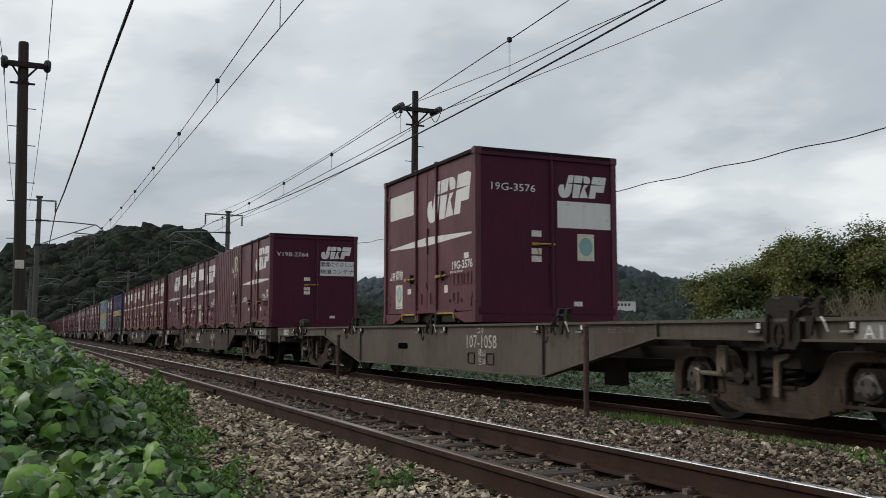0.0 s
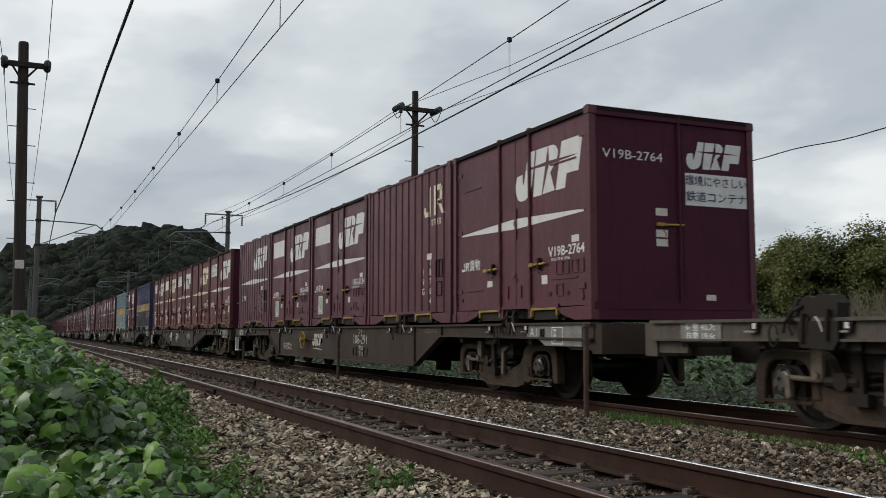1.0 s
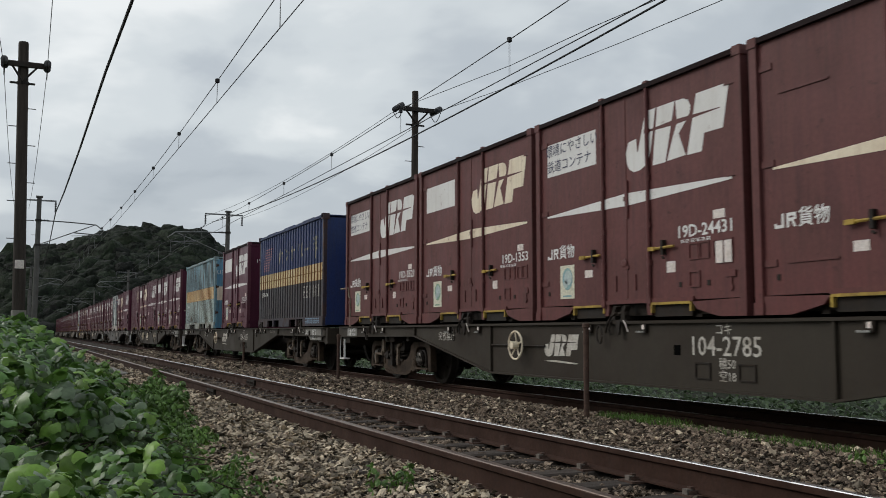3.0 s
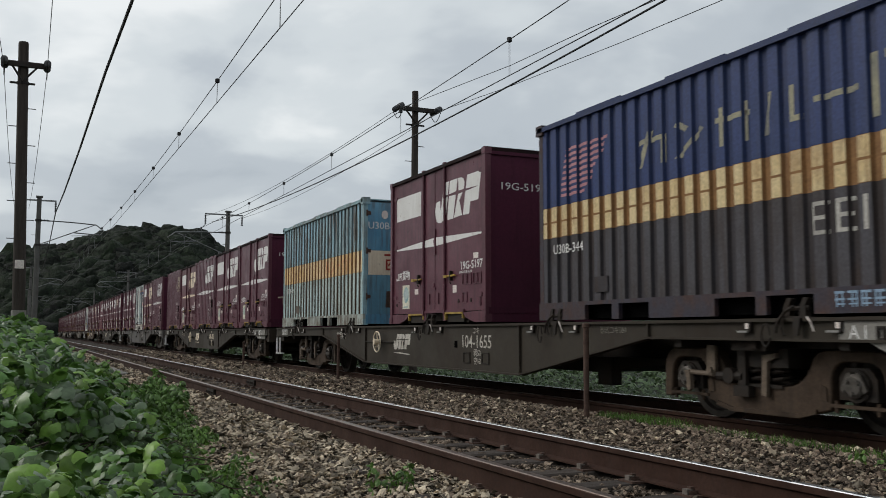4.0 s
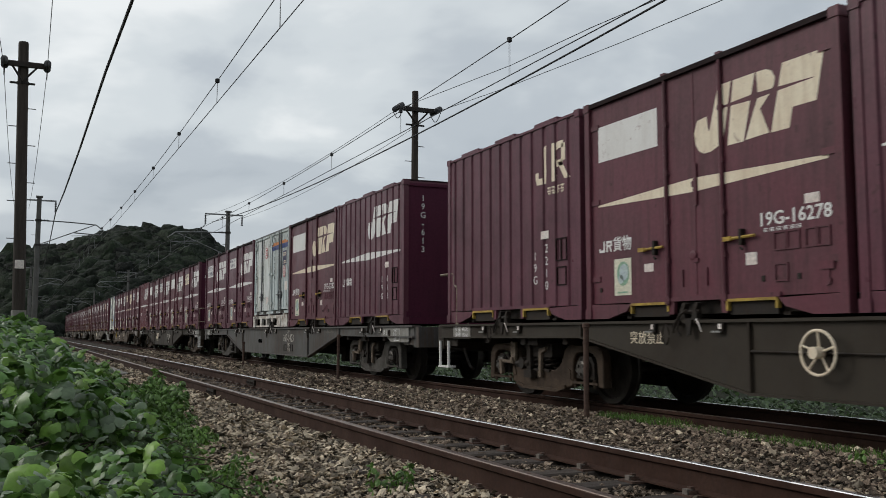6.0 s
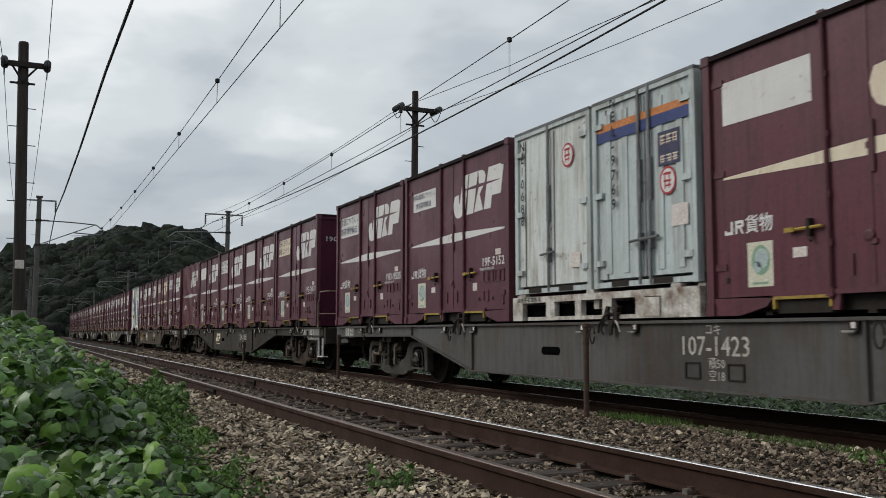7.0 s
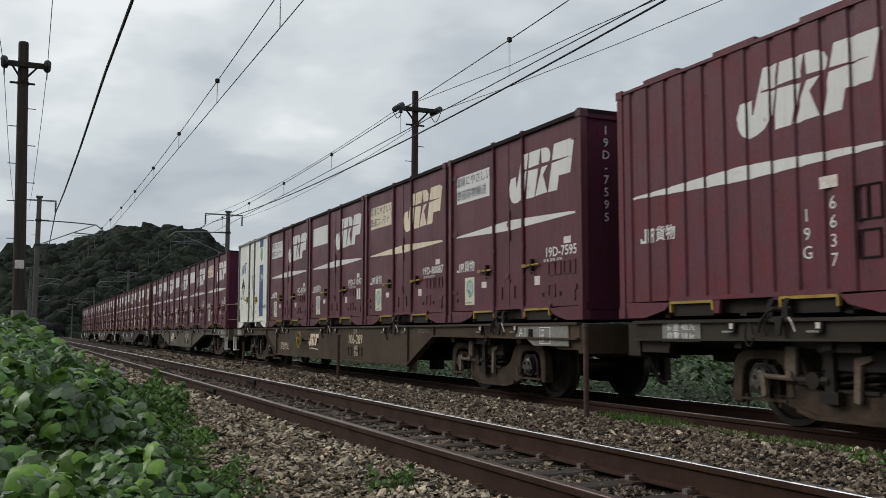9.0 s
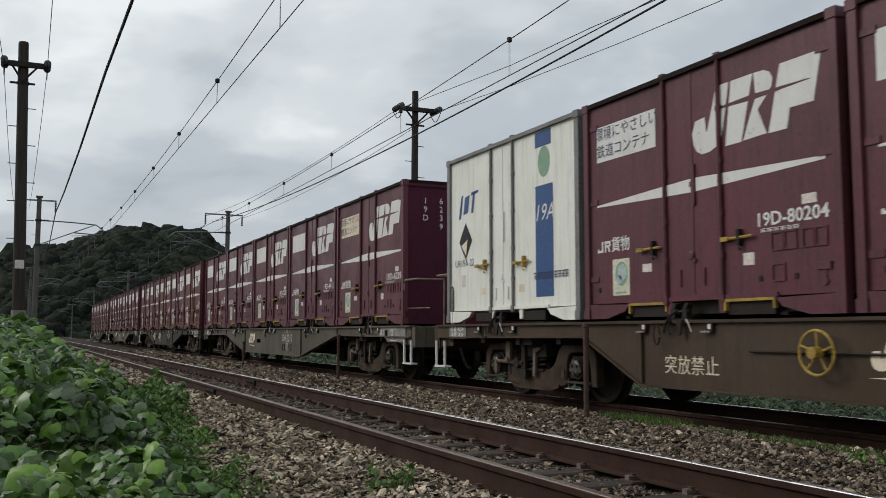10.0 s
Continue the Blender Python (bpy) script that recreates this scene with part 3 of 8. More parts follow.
def container_shell(root, paint, ribbed, ribs_on_end=True):
    piece("body", shared("body_ribbed", body_ribbed) if ribbed else shared("body_flat", body_flat), paint, root)
    piece("roof", shared("roof_bows", roof_bows) if ribbed else shared("roof_slab", roof_slab), paint if ribbed else MAROON_DARK, root, label="dark grimy container roof with a raised rim")
    for sx in (-1, 1):
        for sy in (-1, 1):
            piece("corner_post", shared("corner_post", corner_post), paint, root, Matrix.Translation((sx * (HALF - 0.045), sy * (WID - 0.045), 0)))
    for s in (0, 180):
        turn = Matrix.Rotation(radians(s), 4, "Z")
        piece("bottom_rail", shared("bottom_rail", bottom_rail), paint, root, turn @ Matrix.Translation((0, -WID + 0.03, 0)))
    piece("floor_frame", shared("floor_frame", lambda bm: (add_box(bm, (-1.80, -1.12, 0.03), (1.80, 1.12, 0.17)), [add_box(bm, (x, -1.15, 0.0), (x + 0.08, 1.15, 0.03)) for x in (-1.7, -1.2, -0.1, 1.1, 1.6)])), STEEL_DARK, root, label="dark steel floor frame")
    for x in (-0.716, 0.779):
        piece("fork_pocket", shared("pocket_frame", pocket_frame), YELLOW, root, Matrix.Translation((x, -WID + 0.03, 0)), "yellow edged fork pocket")
        piece("pocket_lining", shared("pocket_dark", pocket_dark), STEEL_DARK, root, Matrix.Translation((x, -WID + 0.045, 0)), "dark block standing for the shaded hollow of a fork pocket")


def placard(root, kind, front=False):
    """White panel on the side with or without a slogan."""
    if kind is None:
        return
    aged = kind.endswith("t")
    me = painted(("placard", kind[0] == "3"), [rect(-1.57, -0.64, 1.86, 2.17) if kind[0] == "3" else rect(-1.64, -0.55, 1.785, 2.193)])
    pl = piece("placard", me, CREAM if aged else WHITE, root, put(0, 0, 0), "white painted panel")
    lines = {"1": ("環境にやさしい", "鉄道コンテナ"), "2": ("環境にやさしい", "鉄道貨物輸送"), "3": ("地球環境にやさしい", "鉄道貨物輸送")}.get(kind[0])
    if lines:
        for i, s in enumerate(lines):
            piece("slogan", letters(s, 0.166 if kind[0] != "3" else 0.108), INK, root, put(-1.09 if i == 0 else -1.14, (2.095 - 0.2 * i) if kind[0] != "3" else (2.095 - 0.15 * i), -0.006), "dark slogan lettering")


def front_end(root, paint, number, style):
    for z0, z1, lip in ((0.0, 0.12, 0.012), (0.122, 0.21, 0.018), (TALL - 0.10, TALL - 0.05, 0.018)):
        piece("end_beam", shared(("end_beam", z0), end_beam(z0, z1, lip)), END_SHADE_PAINT, root, END @ Matrix.Translation((0, 0.012, 0)))
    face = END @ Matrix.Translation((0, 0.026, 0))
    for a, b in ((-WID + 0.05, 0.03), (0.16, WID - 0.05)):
        piece("end_door", shared(("end_door", a), end_door(a, b)), END_SHADE_PAINT, root, face @ Matrix.Translation((0, 0.004, 0)), "plum end door darkened for its shaded side")
    piece("end_wall_post", shared("end_seam", end_seam), END_SHADE_PAINT, root, face)
    piece("end_edge", shared("end_edge", lambda bm: add_box(bm, (-WID - 0.002, -0.012, TALL - 0.055), (WID + 0.002, 0.05, TALL + 0.012))), MAROON_DARK, root, face, "dark rim of the roof")
    if style == "h":
        piece("number", letters(number, 0.155), WHITE, root, face @ Matrix.Translation((-0.60, -0.008, 1.95)) @ Matrix.Scale(1.25, 4, (1, 0, 0)), "white container number")
        piece("emblem", painted("end_mark", emblem(0.19, 1.85, 0.87, 0.35)), WHITE, root, face, "white emblem of slanted blocks")
        piece("end_placard", painted("end_placard", [rect(0.17, 1.13, 1.40, 1.80)]), WHITE, root, face, "white painted panel")
        if number.startswith("V"):
            for i, s in enumerate(("環境にやさしい", "鉄道コンテナ")):
                piece("slogan", letters(s, 0.138, bold=0.001), INK, root, face @ Matrix.Translation((0.65, -0.008, 1.70 - 0.195 * i)) @ Matrix.Scale(1.0 if i == 0 else 1.16, 4, (1, 0, 0)))
        else:
            piece("sticker", painted("end_sticker", [rect(0.52, 0.82, 0.92, 1.32)]), STICKER, root, face)
            piece("sticker_print", painted("end_print", [ellipse(0.67, 1.13, 0.12, 0.14)]), STICKER_BLUE, root, face @ Matrix.Translation((0, -0.003, 0)))
        for z in (1.25, 0.99, 0.88):
            piece("label", painted(("tag", z), [rect(-0.28, -0.11, z, z + 0.09)]), PAPER, root, face)
        piece("latch_bar", shared("rod_handle", rod_handle), YELLOW, root, face @ Matrix.Translation((-0.08, -0.02, 1.14)), "yellow latch bar")
        piece("label", painted("low_tag", [rect(0.45, 0.60, 0.24, 0.31)]), PAPER, root, face)
        piece("lever", shared("lever", lambda bm: add_tube(bm, [(0, 0, 0), (0.05, -0.02, 0.14)], 0.022, 6)), YELLOW, root, face @ Matrix.Translation((-0.25, 0, 0.08)))
    else:
        left, right = number.split("-")
        body = number if style == "v" else left
        if style == "v":
            piece("number", letters("\n".join(number), 0.150), WHITE, root, face @ Matrix.Translation((-0.86, -0.008, 1.74)), "white container number written downward")
        else:
            piece("number", letters("\n".join(left), 0.15), WHITE, root, face @ Matrix.Translation((-0.80, -0.008, 2.0)))
            piece("number", letters("\n".join(right), 0.15), WHITE, root, face @ Matrix.Translation((-0.50, -0.008, 1.93)))
        piece("emblem", painted("end_mark", emblem(0.19, 1.85, 0.87, 0.35)), WHITE, root, face)


def door_container(number, paint=0, plate="0", end=None, seals=(), sticker="green", aged=False, tall=1.0):
    """A 12-foot side-door container; the side towards -y is the one that is seen."""
    hue = ("maroon", "faded brownish maroon", "deep plum maroon", "patched maroon")[paint]
    tail = {"0": "a blank white panel", "1": "a white slogan panel", "2": "a white slogan panel", "3": "a white slogan panel"}.get((plate or "n")[0], "no panel")
    root = thing("freight_container", f"{hue} steel container with {tail}", "freight container", "containers on the train")
    root.scale = (1, 1, tall)
    p = MAROON[paint]
    mark = CREAM if aged else WHITE
    container_shell(root, p, False)
    for x in (-0.40, 0.4345):
        piece("lock_rod", shared("lock_rod", lock_rod), p, root, put(x, 0, -0.02))
    piece("door_seam", shared("door_seam", door_seam), p, root, put(0.015))
    for x, f in ((-HALF + 0.11, -1), (HALF - 0.11, 1)):
        for z in (0.45, 1.33, 2.20):
            piece("hinge", shared("hinge", hinge), p, root, put(x, z) @ Matrix.Scale(f, 4, (1, 0, 0)))
    piece("rod_handle", shared("rod_handle", rod_handle), YELLOW, root, put(-0.655, 0.715, -0.035), "worn yellow door handle")
    piece("rod_handle", shared("rod_handle", rod_handle), YELLOW, root, put(0.66, 0.71, -0.035), "worn yellow door handle")
    piece("handle_keeper", shared("handle_keeper", handle_keeper), STEEL_DARK, root, put(-0.60, 0.715, -0.02))
    piece("handle_keeper", shared("handle_keeper", handle_keeper), STEEL_DARK, root, put(0.68, 0.71, -0.02))
    piece("label", painted("tag_a", [rect(-0.813, -0.655, 0.483, 0.569)]), PAPER, root, put())
    piece("label", painted("tag_b", [rect(0.706, 0.845, 0.455, 0.568)]), PAPER, root, put())
    for box in HOLDERS:
        piece("paper_holder", shared(("paper_holder", box), lambda bm: add_ring(bm, *box)), p, root, put())
    piece("side_latch", shared("side_latch", side_latch), p, root, put(1.65, 0.40))
    piece("emblem", painted("mark", emblem(0.035, 1.575, 1.655, 0.62)), mark, root, put(), "white emblem of slanted blocks")
    piece("stripe", painted("sweep", SWEEP), mark, root, put(), "white tapering stripe")
    placard(root, plate)
    piece("operator_name", painted("opname_d", blocks_of(-1.65, 0.748, 0.26, 0.125)), WHITE, root, put(), "white blocks of lettering")
    piece("operator_name", letters("貨物", 0.175, bold=0.002), WHITE, root, put(-1.205, 0.81, -0.004))
    piece("number", letters(number, 0.168, bold=0.003), WHITE, root, put(1.78 - 0.054 * len(number), 0.842, -0.004) @ Matrix.Scale(1.10, 4, (1, 0, 0)), "white container number")
    piece("small_print", painted("capacity", bars_of(6, 0.46, 0.035, 0.93, 0.732, 5)), WHITE, root, put())
    piece("card", painted("card", [rect(1.424, 1.586, 0.928, 1.012)]), PAPER, root, put())
    if sticker:
        piece("sticker", painted("sticker", [rect(-1.36, -1.046, 0.253, 0.656)]), STICKER, root, put())
        piece("sticker_print", painted("print", [ellipse(-1.195, 0.49, 0.115, 0.135), rect(-1.30, -1.11, 0.275, 0.295)]), STICKER_BLUE if sticker == "blue" else STICKER_GREEN, root, put(0, 0, -0.002))
        piece("sticker_print", painted("print2", [ellipse(-1.18, 0.505, 0.085, 0.09), ellipse(-1.235, 0.43, 0.05, 0.05)]), STICKER_PALE, root, put(0, 0, -0.004))
    if "pads" in seals:
        piece("card", painted("pads", [rect(1.46, 1.56, 0.50, 0.71), rect(1.58, 1.68, 0.50, 0.71)]), PAPER, root, put(0, 0, -0.012))
    if "lines" in seals:
        piece("ledge", shared("ledges", lambda bm: [add_box(bm, (a, -0.012, z), (b, 0.01, z + 0.02)) for a, b, z in ((-1.55, -1.0, 1.93), (0.95, 1.55, 1.93), (0.95, 1.55, 0.50), (-1.5, -0.95, 0.44))]), p, root, put())
    for x in (-1.62, 0.92, 1.34):
        piece("bolt", shared("bolt", lambda bm: add_box(bm, (-0.02, -0.008, 0.30), (0.02, 0.01, 0.35))), STEEL_DARK, root, put(x))
    if end:
        front_end(root, p, number, end)
    return root


def ribbed_container(number, paint=0, big_mark=False, end=None):
    """A 12-foot container with pressed side walls and no side doors."""
    root = thing("freight_container", f"{('maroon', 'faded maroon', 'plum maroon', 'patchy red-maroon')[paint]} corrugated steel container with upright grooves", "freight container", "containers on the train")
    p = MAROON[paint]
    container_shell(root, p, True)
    if big_mark:
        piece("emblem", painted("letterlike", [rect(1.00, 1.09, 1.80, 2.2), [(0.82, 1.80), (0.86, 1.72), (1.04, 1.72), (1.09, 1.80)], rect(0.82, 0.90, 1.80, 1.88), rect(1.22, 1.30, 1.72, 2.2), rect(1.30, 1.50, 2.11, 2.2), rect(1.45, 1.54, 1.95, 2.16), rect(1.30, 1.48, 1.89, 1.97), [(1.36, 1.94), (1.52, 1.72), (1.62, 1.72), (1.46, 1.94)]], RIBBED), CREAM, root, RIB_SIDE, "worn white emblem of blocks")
        piece("operator_name", painted("opname_r", bars_of(4, 0.42, 0.10, 1.10, 1.56, 3), RIBBED), CREAM, root, RIB_SIDE)
    else:
        piece("emblem", painted("mark_r", emblem(0.0, 1.60, 1.60, 0.60), RIBBED), WHITE, root, RIB_SIDE, "white emblem of slanted blocks")
        piece("stripe", painted("sweep", SWEEP, RIBBED), WHITE, root, RIB_SIDE, "white tapering stripe")
        piece("operator_name", painted("opname_s", blocks_of(-1.50, 0.78, 0.24, 0.15), RIBBED), WHITE, root, RIB_SIDE)
        piece("operator_name", letters("貨物", 0.165, bold=0.002), WHITE, root, RIB_SIDE @ Matrix.Translation((-1.08, -0.005, 0.85)))
    left, right = number.split("-")
    for s, x, z in ((left, 0.80, 0.66), (right, 1.08, 0.66)):
        piece("number", letters("\n".join(s), 0.155), WHITE, root, RIB_SIDE @ Matrix.Translation((x, -0.005, z)), "white number written downward")
    piece("card", painted("card_r", [rect(0.95, 1.14, 1.02, 1.12)]), PAPER, root, RIB_SIDE @ Matrix.Translation((0, -0.004, 0)))
    for box in ((1.30, 1.43, 0.72, 1.0), (1.43, 1.56, 0.72, 1.0), (1.32, 1.54, 0.42, 0.65)):
        piece("paper_holder", shared(("paper_holder", box), lambda bm: add_ring(bm, *box)), MAROON_DARK, root, RIB_SIDE)
    if end:
        front_end(root, p, number, end)
    return root


def big_container(number, kind, end=True):
    """A 20-foot private container with deep corrugations."""
    half, n = 3.03, 25
    step = (2 * half - 0.24) / n
    grooves = [(-half + 0.12 + step * (i + 0.5) - step * 0.24, -half + 0.12 + step * (i + 0.5) + step * 0.24) for i in range(n)]
    deep = bands_of([(a, b) for a, b in grooves], 0.030, -half + 0.06, half - 0.06)
    blue = kind == "navy"
    root = thing("freight_container", "dark blue and grey corrugated container with a yellow band" if blue else "rust-streaked pale blue corrugated container with an orange band", "freight container", "containers on the train")
    root.scale = (1, 1, 0.982)
    # the grooves get darker colours than the raised crests
    if blue:
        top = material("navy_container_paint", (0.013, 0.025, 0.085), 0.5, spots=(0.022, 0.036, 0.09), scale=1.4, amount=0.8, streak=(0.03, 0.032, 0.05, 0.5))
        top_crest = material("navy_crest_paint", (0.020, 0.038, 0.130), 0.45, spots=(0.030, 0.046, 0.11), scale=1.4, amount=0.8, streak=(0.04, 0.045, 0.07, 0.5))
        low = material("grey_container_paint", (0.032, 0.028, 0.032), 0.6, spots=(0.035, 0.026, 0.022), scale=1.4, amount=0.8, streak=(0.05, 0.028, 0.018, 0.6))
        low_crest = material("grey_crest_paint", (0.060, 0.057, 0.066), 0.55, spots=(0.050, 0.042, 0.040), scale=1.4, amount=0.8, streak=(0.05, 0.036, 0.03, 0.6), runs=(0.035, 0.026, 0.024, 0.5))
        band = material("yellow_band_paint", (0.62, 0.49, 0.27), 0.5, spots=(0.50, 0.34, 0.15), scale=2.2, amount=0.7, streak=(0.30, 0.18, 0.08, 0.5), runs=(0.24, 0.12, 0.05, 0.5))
        groove_band = material("brown_band_paint", (0.25, 0.125, 0.045), 0.6, spots=(0.15, 0.08, 0.035), scale=3, amount=0.6, streak=(0.12, 0.07, 0.04, 0.5))
        edge = material("navy_edge_paint", (0.036, 0.032, 0.044), 0.55, spots=(0.07, 0.035, 0.024), scale=4, amount=0.9, streak=(0.08, 0.04, 0.024, 0.5))
        end_top = end_low = top_crest
        z0, z1 = 1.03, 1.42
        sill_paint = edge
    else:
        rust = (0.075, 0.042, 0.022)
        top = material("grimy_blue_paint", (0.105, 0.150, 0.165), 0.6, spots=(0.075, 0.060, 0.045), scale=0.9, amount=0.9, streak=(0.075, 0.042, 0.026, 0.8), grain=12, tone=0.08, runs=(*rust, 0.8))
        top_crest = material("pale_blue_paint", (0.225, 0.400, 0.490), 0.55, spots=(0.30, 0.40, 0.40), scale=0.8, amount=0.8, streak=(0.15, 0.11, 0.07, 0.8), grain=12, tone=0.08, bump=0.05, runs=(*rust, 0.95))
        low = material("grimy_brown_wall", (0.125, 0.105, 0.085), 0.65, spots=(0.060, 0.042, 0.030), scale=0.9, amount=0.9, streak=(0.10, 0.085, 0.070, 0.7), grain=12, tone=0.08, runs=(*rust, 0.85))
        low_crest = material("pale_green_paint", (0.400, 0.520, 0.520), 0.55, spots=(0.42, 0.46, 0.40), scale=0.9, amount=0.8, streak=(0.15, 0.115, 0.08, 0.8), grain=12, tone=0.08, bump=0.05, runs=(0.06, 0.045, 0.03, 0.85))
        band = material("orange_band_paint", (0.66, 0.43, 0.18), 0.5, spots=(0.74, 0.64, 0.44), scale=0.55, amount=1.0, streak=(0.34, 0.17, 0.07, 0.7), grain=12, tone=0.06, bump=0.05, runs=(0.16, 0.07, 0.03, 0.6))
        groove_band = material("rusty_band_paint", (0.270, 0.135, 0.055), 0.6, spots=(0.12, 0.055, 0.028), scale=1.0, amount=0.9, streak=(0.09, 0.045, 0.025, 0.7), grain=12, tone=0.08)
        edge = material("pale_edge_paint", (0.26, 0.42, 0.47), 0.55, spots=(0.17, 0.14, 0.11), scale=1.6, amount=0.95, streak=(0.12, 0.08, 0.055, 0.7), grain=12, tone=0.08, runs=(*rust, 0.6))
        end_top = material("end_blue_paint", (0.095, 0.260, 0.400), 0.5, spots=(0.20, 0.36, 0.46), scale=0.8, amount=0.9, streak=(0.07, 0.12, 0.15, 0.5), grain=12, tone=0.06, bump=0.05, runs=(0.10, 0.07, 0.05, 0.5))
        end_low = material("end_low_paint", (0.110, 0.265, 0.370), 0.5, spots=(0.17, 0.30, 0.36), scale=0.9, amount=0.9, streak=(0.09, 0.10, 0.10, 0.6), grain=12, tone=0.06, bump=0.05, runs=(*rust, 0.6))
        z0, z1 = 1.04, 1.47
        sill_paint = material("flaking_sill_paint", (0.36, 0.40, 0.37), 0.6, spots=(0.11, 0.085, 0.06), scale=4.5, amount=1.0, streak=(0.14, 0.10, 0.07, 0.8), grain=20, tone=0.1, runs=(*rust, 0.9))

    def skin(lo, hi):
        def build(bm):
            xs = [(-half + 0.06, -WID + 0.006)]
            for a, b in grooves:
                xs += [(a, -WID + 0.006), (a + 0.02, -WID + 0.036), (b - 0.02, -WID + 0.036), (b, -WID + 0.006)]
            xs += [(half - 0.06, -WID + 0.006)]
            add_prism(bm, xs + [(x, -y) for x, y in xs[::-1]], lo, hi, "z")
        return build
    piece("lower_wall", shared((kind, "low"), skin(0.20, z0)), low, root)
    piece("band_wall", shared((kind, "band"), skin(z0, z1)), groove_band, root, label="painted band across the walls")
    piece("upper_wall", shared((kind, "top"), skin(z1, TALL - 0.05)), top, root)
    crest = [(-half + 0.06, grooves[0][0], 0.0)] + [(a[1], b[0], 0.0) for a, b in zip(grooves, grooves[1:])] + [(grooves[-1][1], half - 0.06, 0.0)]
    gap = 0.012
    face = Matrix.Translation((0, -WID + 0.006, 0))
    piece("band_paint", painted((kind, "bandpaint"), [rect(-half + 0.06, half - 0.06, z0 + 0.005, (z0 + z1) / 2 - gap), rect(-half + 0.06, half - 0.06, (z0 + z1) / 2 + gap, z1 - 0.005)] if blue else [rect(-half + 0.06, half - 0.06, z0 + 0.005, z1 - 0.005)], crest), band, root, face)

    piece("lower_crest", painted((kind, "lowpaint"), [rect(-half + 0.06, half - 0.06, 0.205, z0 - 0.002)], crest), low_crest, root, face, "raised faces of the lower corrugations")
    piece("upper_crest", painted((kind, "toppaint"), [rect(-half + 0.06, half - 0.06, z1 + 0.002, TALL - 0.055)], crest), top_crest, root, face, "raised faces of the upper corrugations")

    def rails(bm):
        for s in (-1, 1):
            add_box(bm, (-half, s * WID - 0.03, TALL - 0.08), (half, s * WID + 0.03, TALL - 0.02))
        add_box(bm, (-half, -WID, TALL - 0.04), (half, WID, TALL - 0.015))
        for i in range(3):
            x = -half + 1.3 + i * 1.7
            add_box(bm, (x - 0.45, -WID + 0.02, TALL - 0.015), (x + 0.45, WID - 0.02, TALL + 0.02))
    piece("roof", shared((kind, "rails"), rails), top if blue else edge, root)

    def sill(bm):
        y0, y1 = -WID - 0.012, -WID + 0.04
        cuts = (-1.72, -1.05, 0.50, 1.17)
        xs = [-half]
        for c in cuts:
            xs += [c - 0.27, c + 0.27]
        xs.append(half)
        for a, b in zip(xs[0::2], xs[1::2]):
            add_box(bm, (a, y0, 0.0), (b, y1, 0.17))
        add_box(bm, (-half, y0, 0.17), (half, y1, 0.215))
        add_box(bm, (-half, WID - 0.04, 0.0), (half, WID + 0.012, 0.215))
    piece("bottom_sill", shared((kind, "sill"), sill), sill_paint, root)
    # solid block, blackened to give the shade behind the sill's pockets
    piece("floor_frame", shared((kind, "floor"), lambda bm: add_box(bm, (-half + 0.1, -WID + 0.12, 0.012), (half - 0.1, WID - 0.1, 0.2))), HOLE_SHADE, root, label="floor frame coloured near black for the shade beneath it")
    for sx in (-1, 1):
        for sy in (-1, 1):
            piece("corner_post", shared("corner_post_b", lambda bm: (corner_post(bm), add_box(bm, (-0.075, -0.075, TALL - 0.12), (0.075, 0.075, TALL + 0.012)))), edge, root, Matrix.Translation((sx * (half - 0.05), sy * (WID - 0.045), 0)))
    if blue:
        gold = material("faded_gold_lettering", (0.30, 0.28, 0.19), 0.6, spots=(0.10, 0.11, 0.13), scale=3, amount=0.8)
        for i, x in enumerate((-0.95, -0.33, 0.29, 0.90, 1.50)):
            piece("brand_block", painted(("brand_a", i), strokes_of(0.46, 0.38, x, 1.62, i), deep, 0.005), gold, root, face, "faded yellow block of strokes")
        piece("brand_block", painted("brand_f", [rect(2.06, 2.13, 1.54, 2.06), rect(2.22, 2.62, 1.98, 2.05), rect(2.24, 2.60, 1.86, 1.92), rect(2.24, 2.60, 1.74, 1.80), rect(2.38, 2.45, 1.54, 1.98)], deep, 0.005), gold, root, face, "large faded yellow block of strokes")
        pale = material("pale_lettering", (0.42, 0.40, 0.36), 0.6, spots=(0.2, 0.19, 0.17), scale=3, amount=0.8)
        for i in range(5):
            x = 1.42 + 0.27 * i
            polys = [rect(x, x + 0.045, 0.66, 0.94)] + ([rect(x + 0.045, x + 0.18, 0.905, 0.94), rect(x + 0.045, x + 0.18, 0.66, 0.695)] if i != 2 else []) + ([rect(x + 0.045, x + 0.16, 0.785, 0.82)] if i < 2 else [rect(x + 0.15, x + 0.195, 0.695, 0.905)] if i > 2 else [])
            piece("brand_block", painted(("brand_b", i), polys, deep, 0.005), pale, root, face, "pale block of strokes")
        piece("badge", painted("badge", [[(-2.55 + 0.02 * i, 1.52 + 0.07 * i), (-2.0 + 0.06 * i, 1.52 + 0.07 * i), (-1.98 + 0.06 * i, 1.555 + 0.07 * i), (-2.53 + 0.02 * i, 1.555 + 0.07 * i)] for i in range(9)], deep, 0.005), material("pink_badge", (0.42, 0.20, 0.22), 0.6, scale=4), root, face, "faded pink striped badge")
        piece("small_sign", painted("owner", bars_of(9, 1.15, 0.13, 1.65, 0.05, 14)), material("pale_blue_lettering", (0.25, 0.36, 0.48), 0.6), root, Matrix.Translation((0, -WID - 0.014, 0)))
    else:
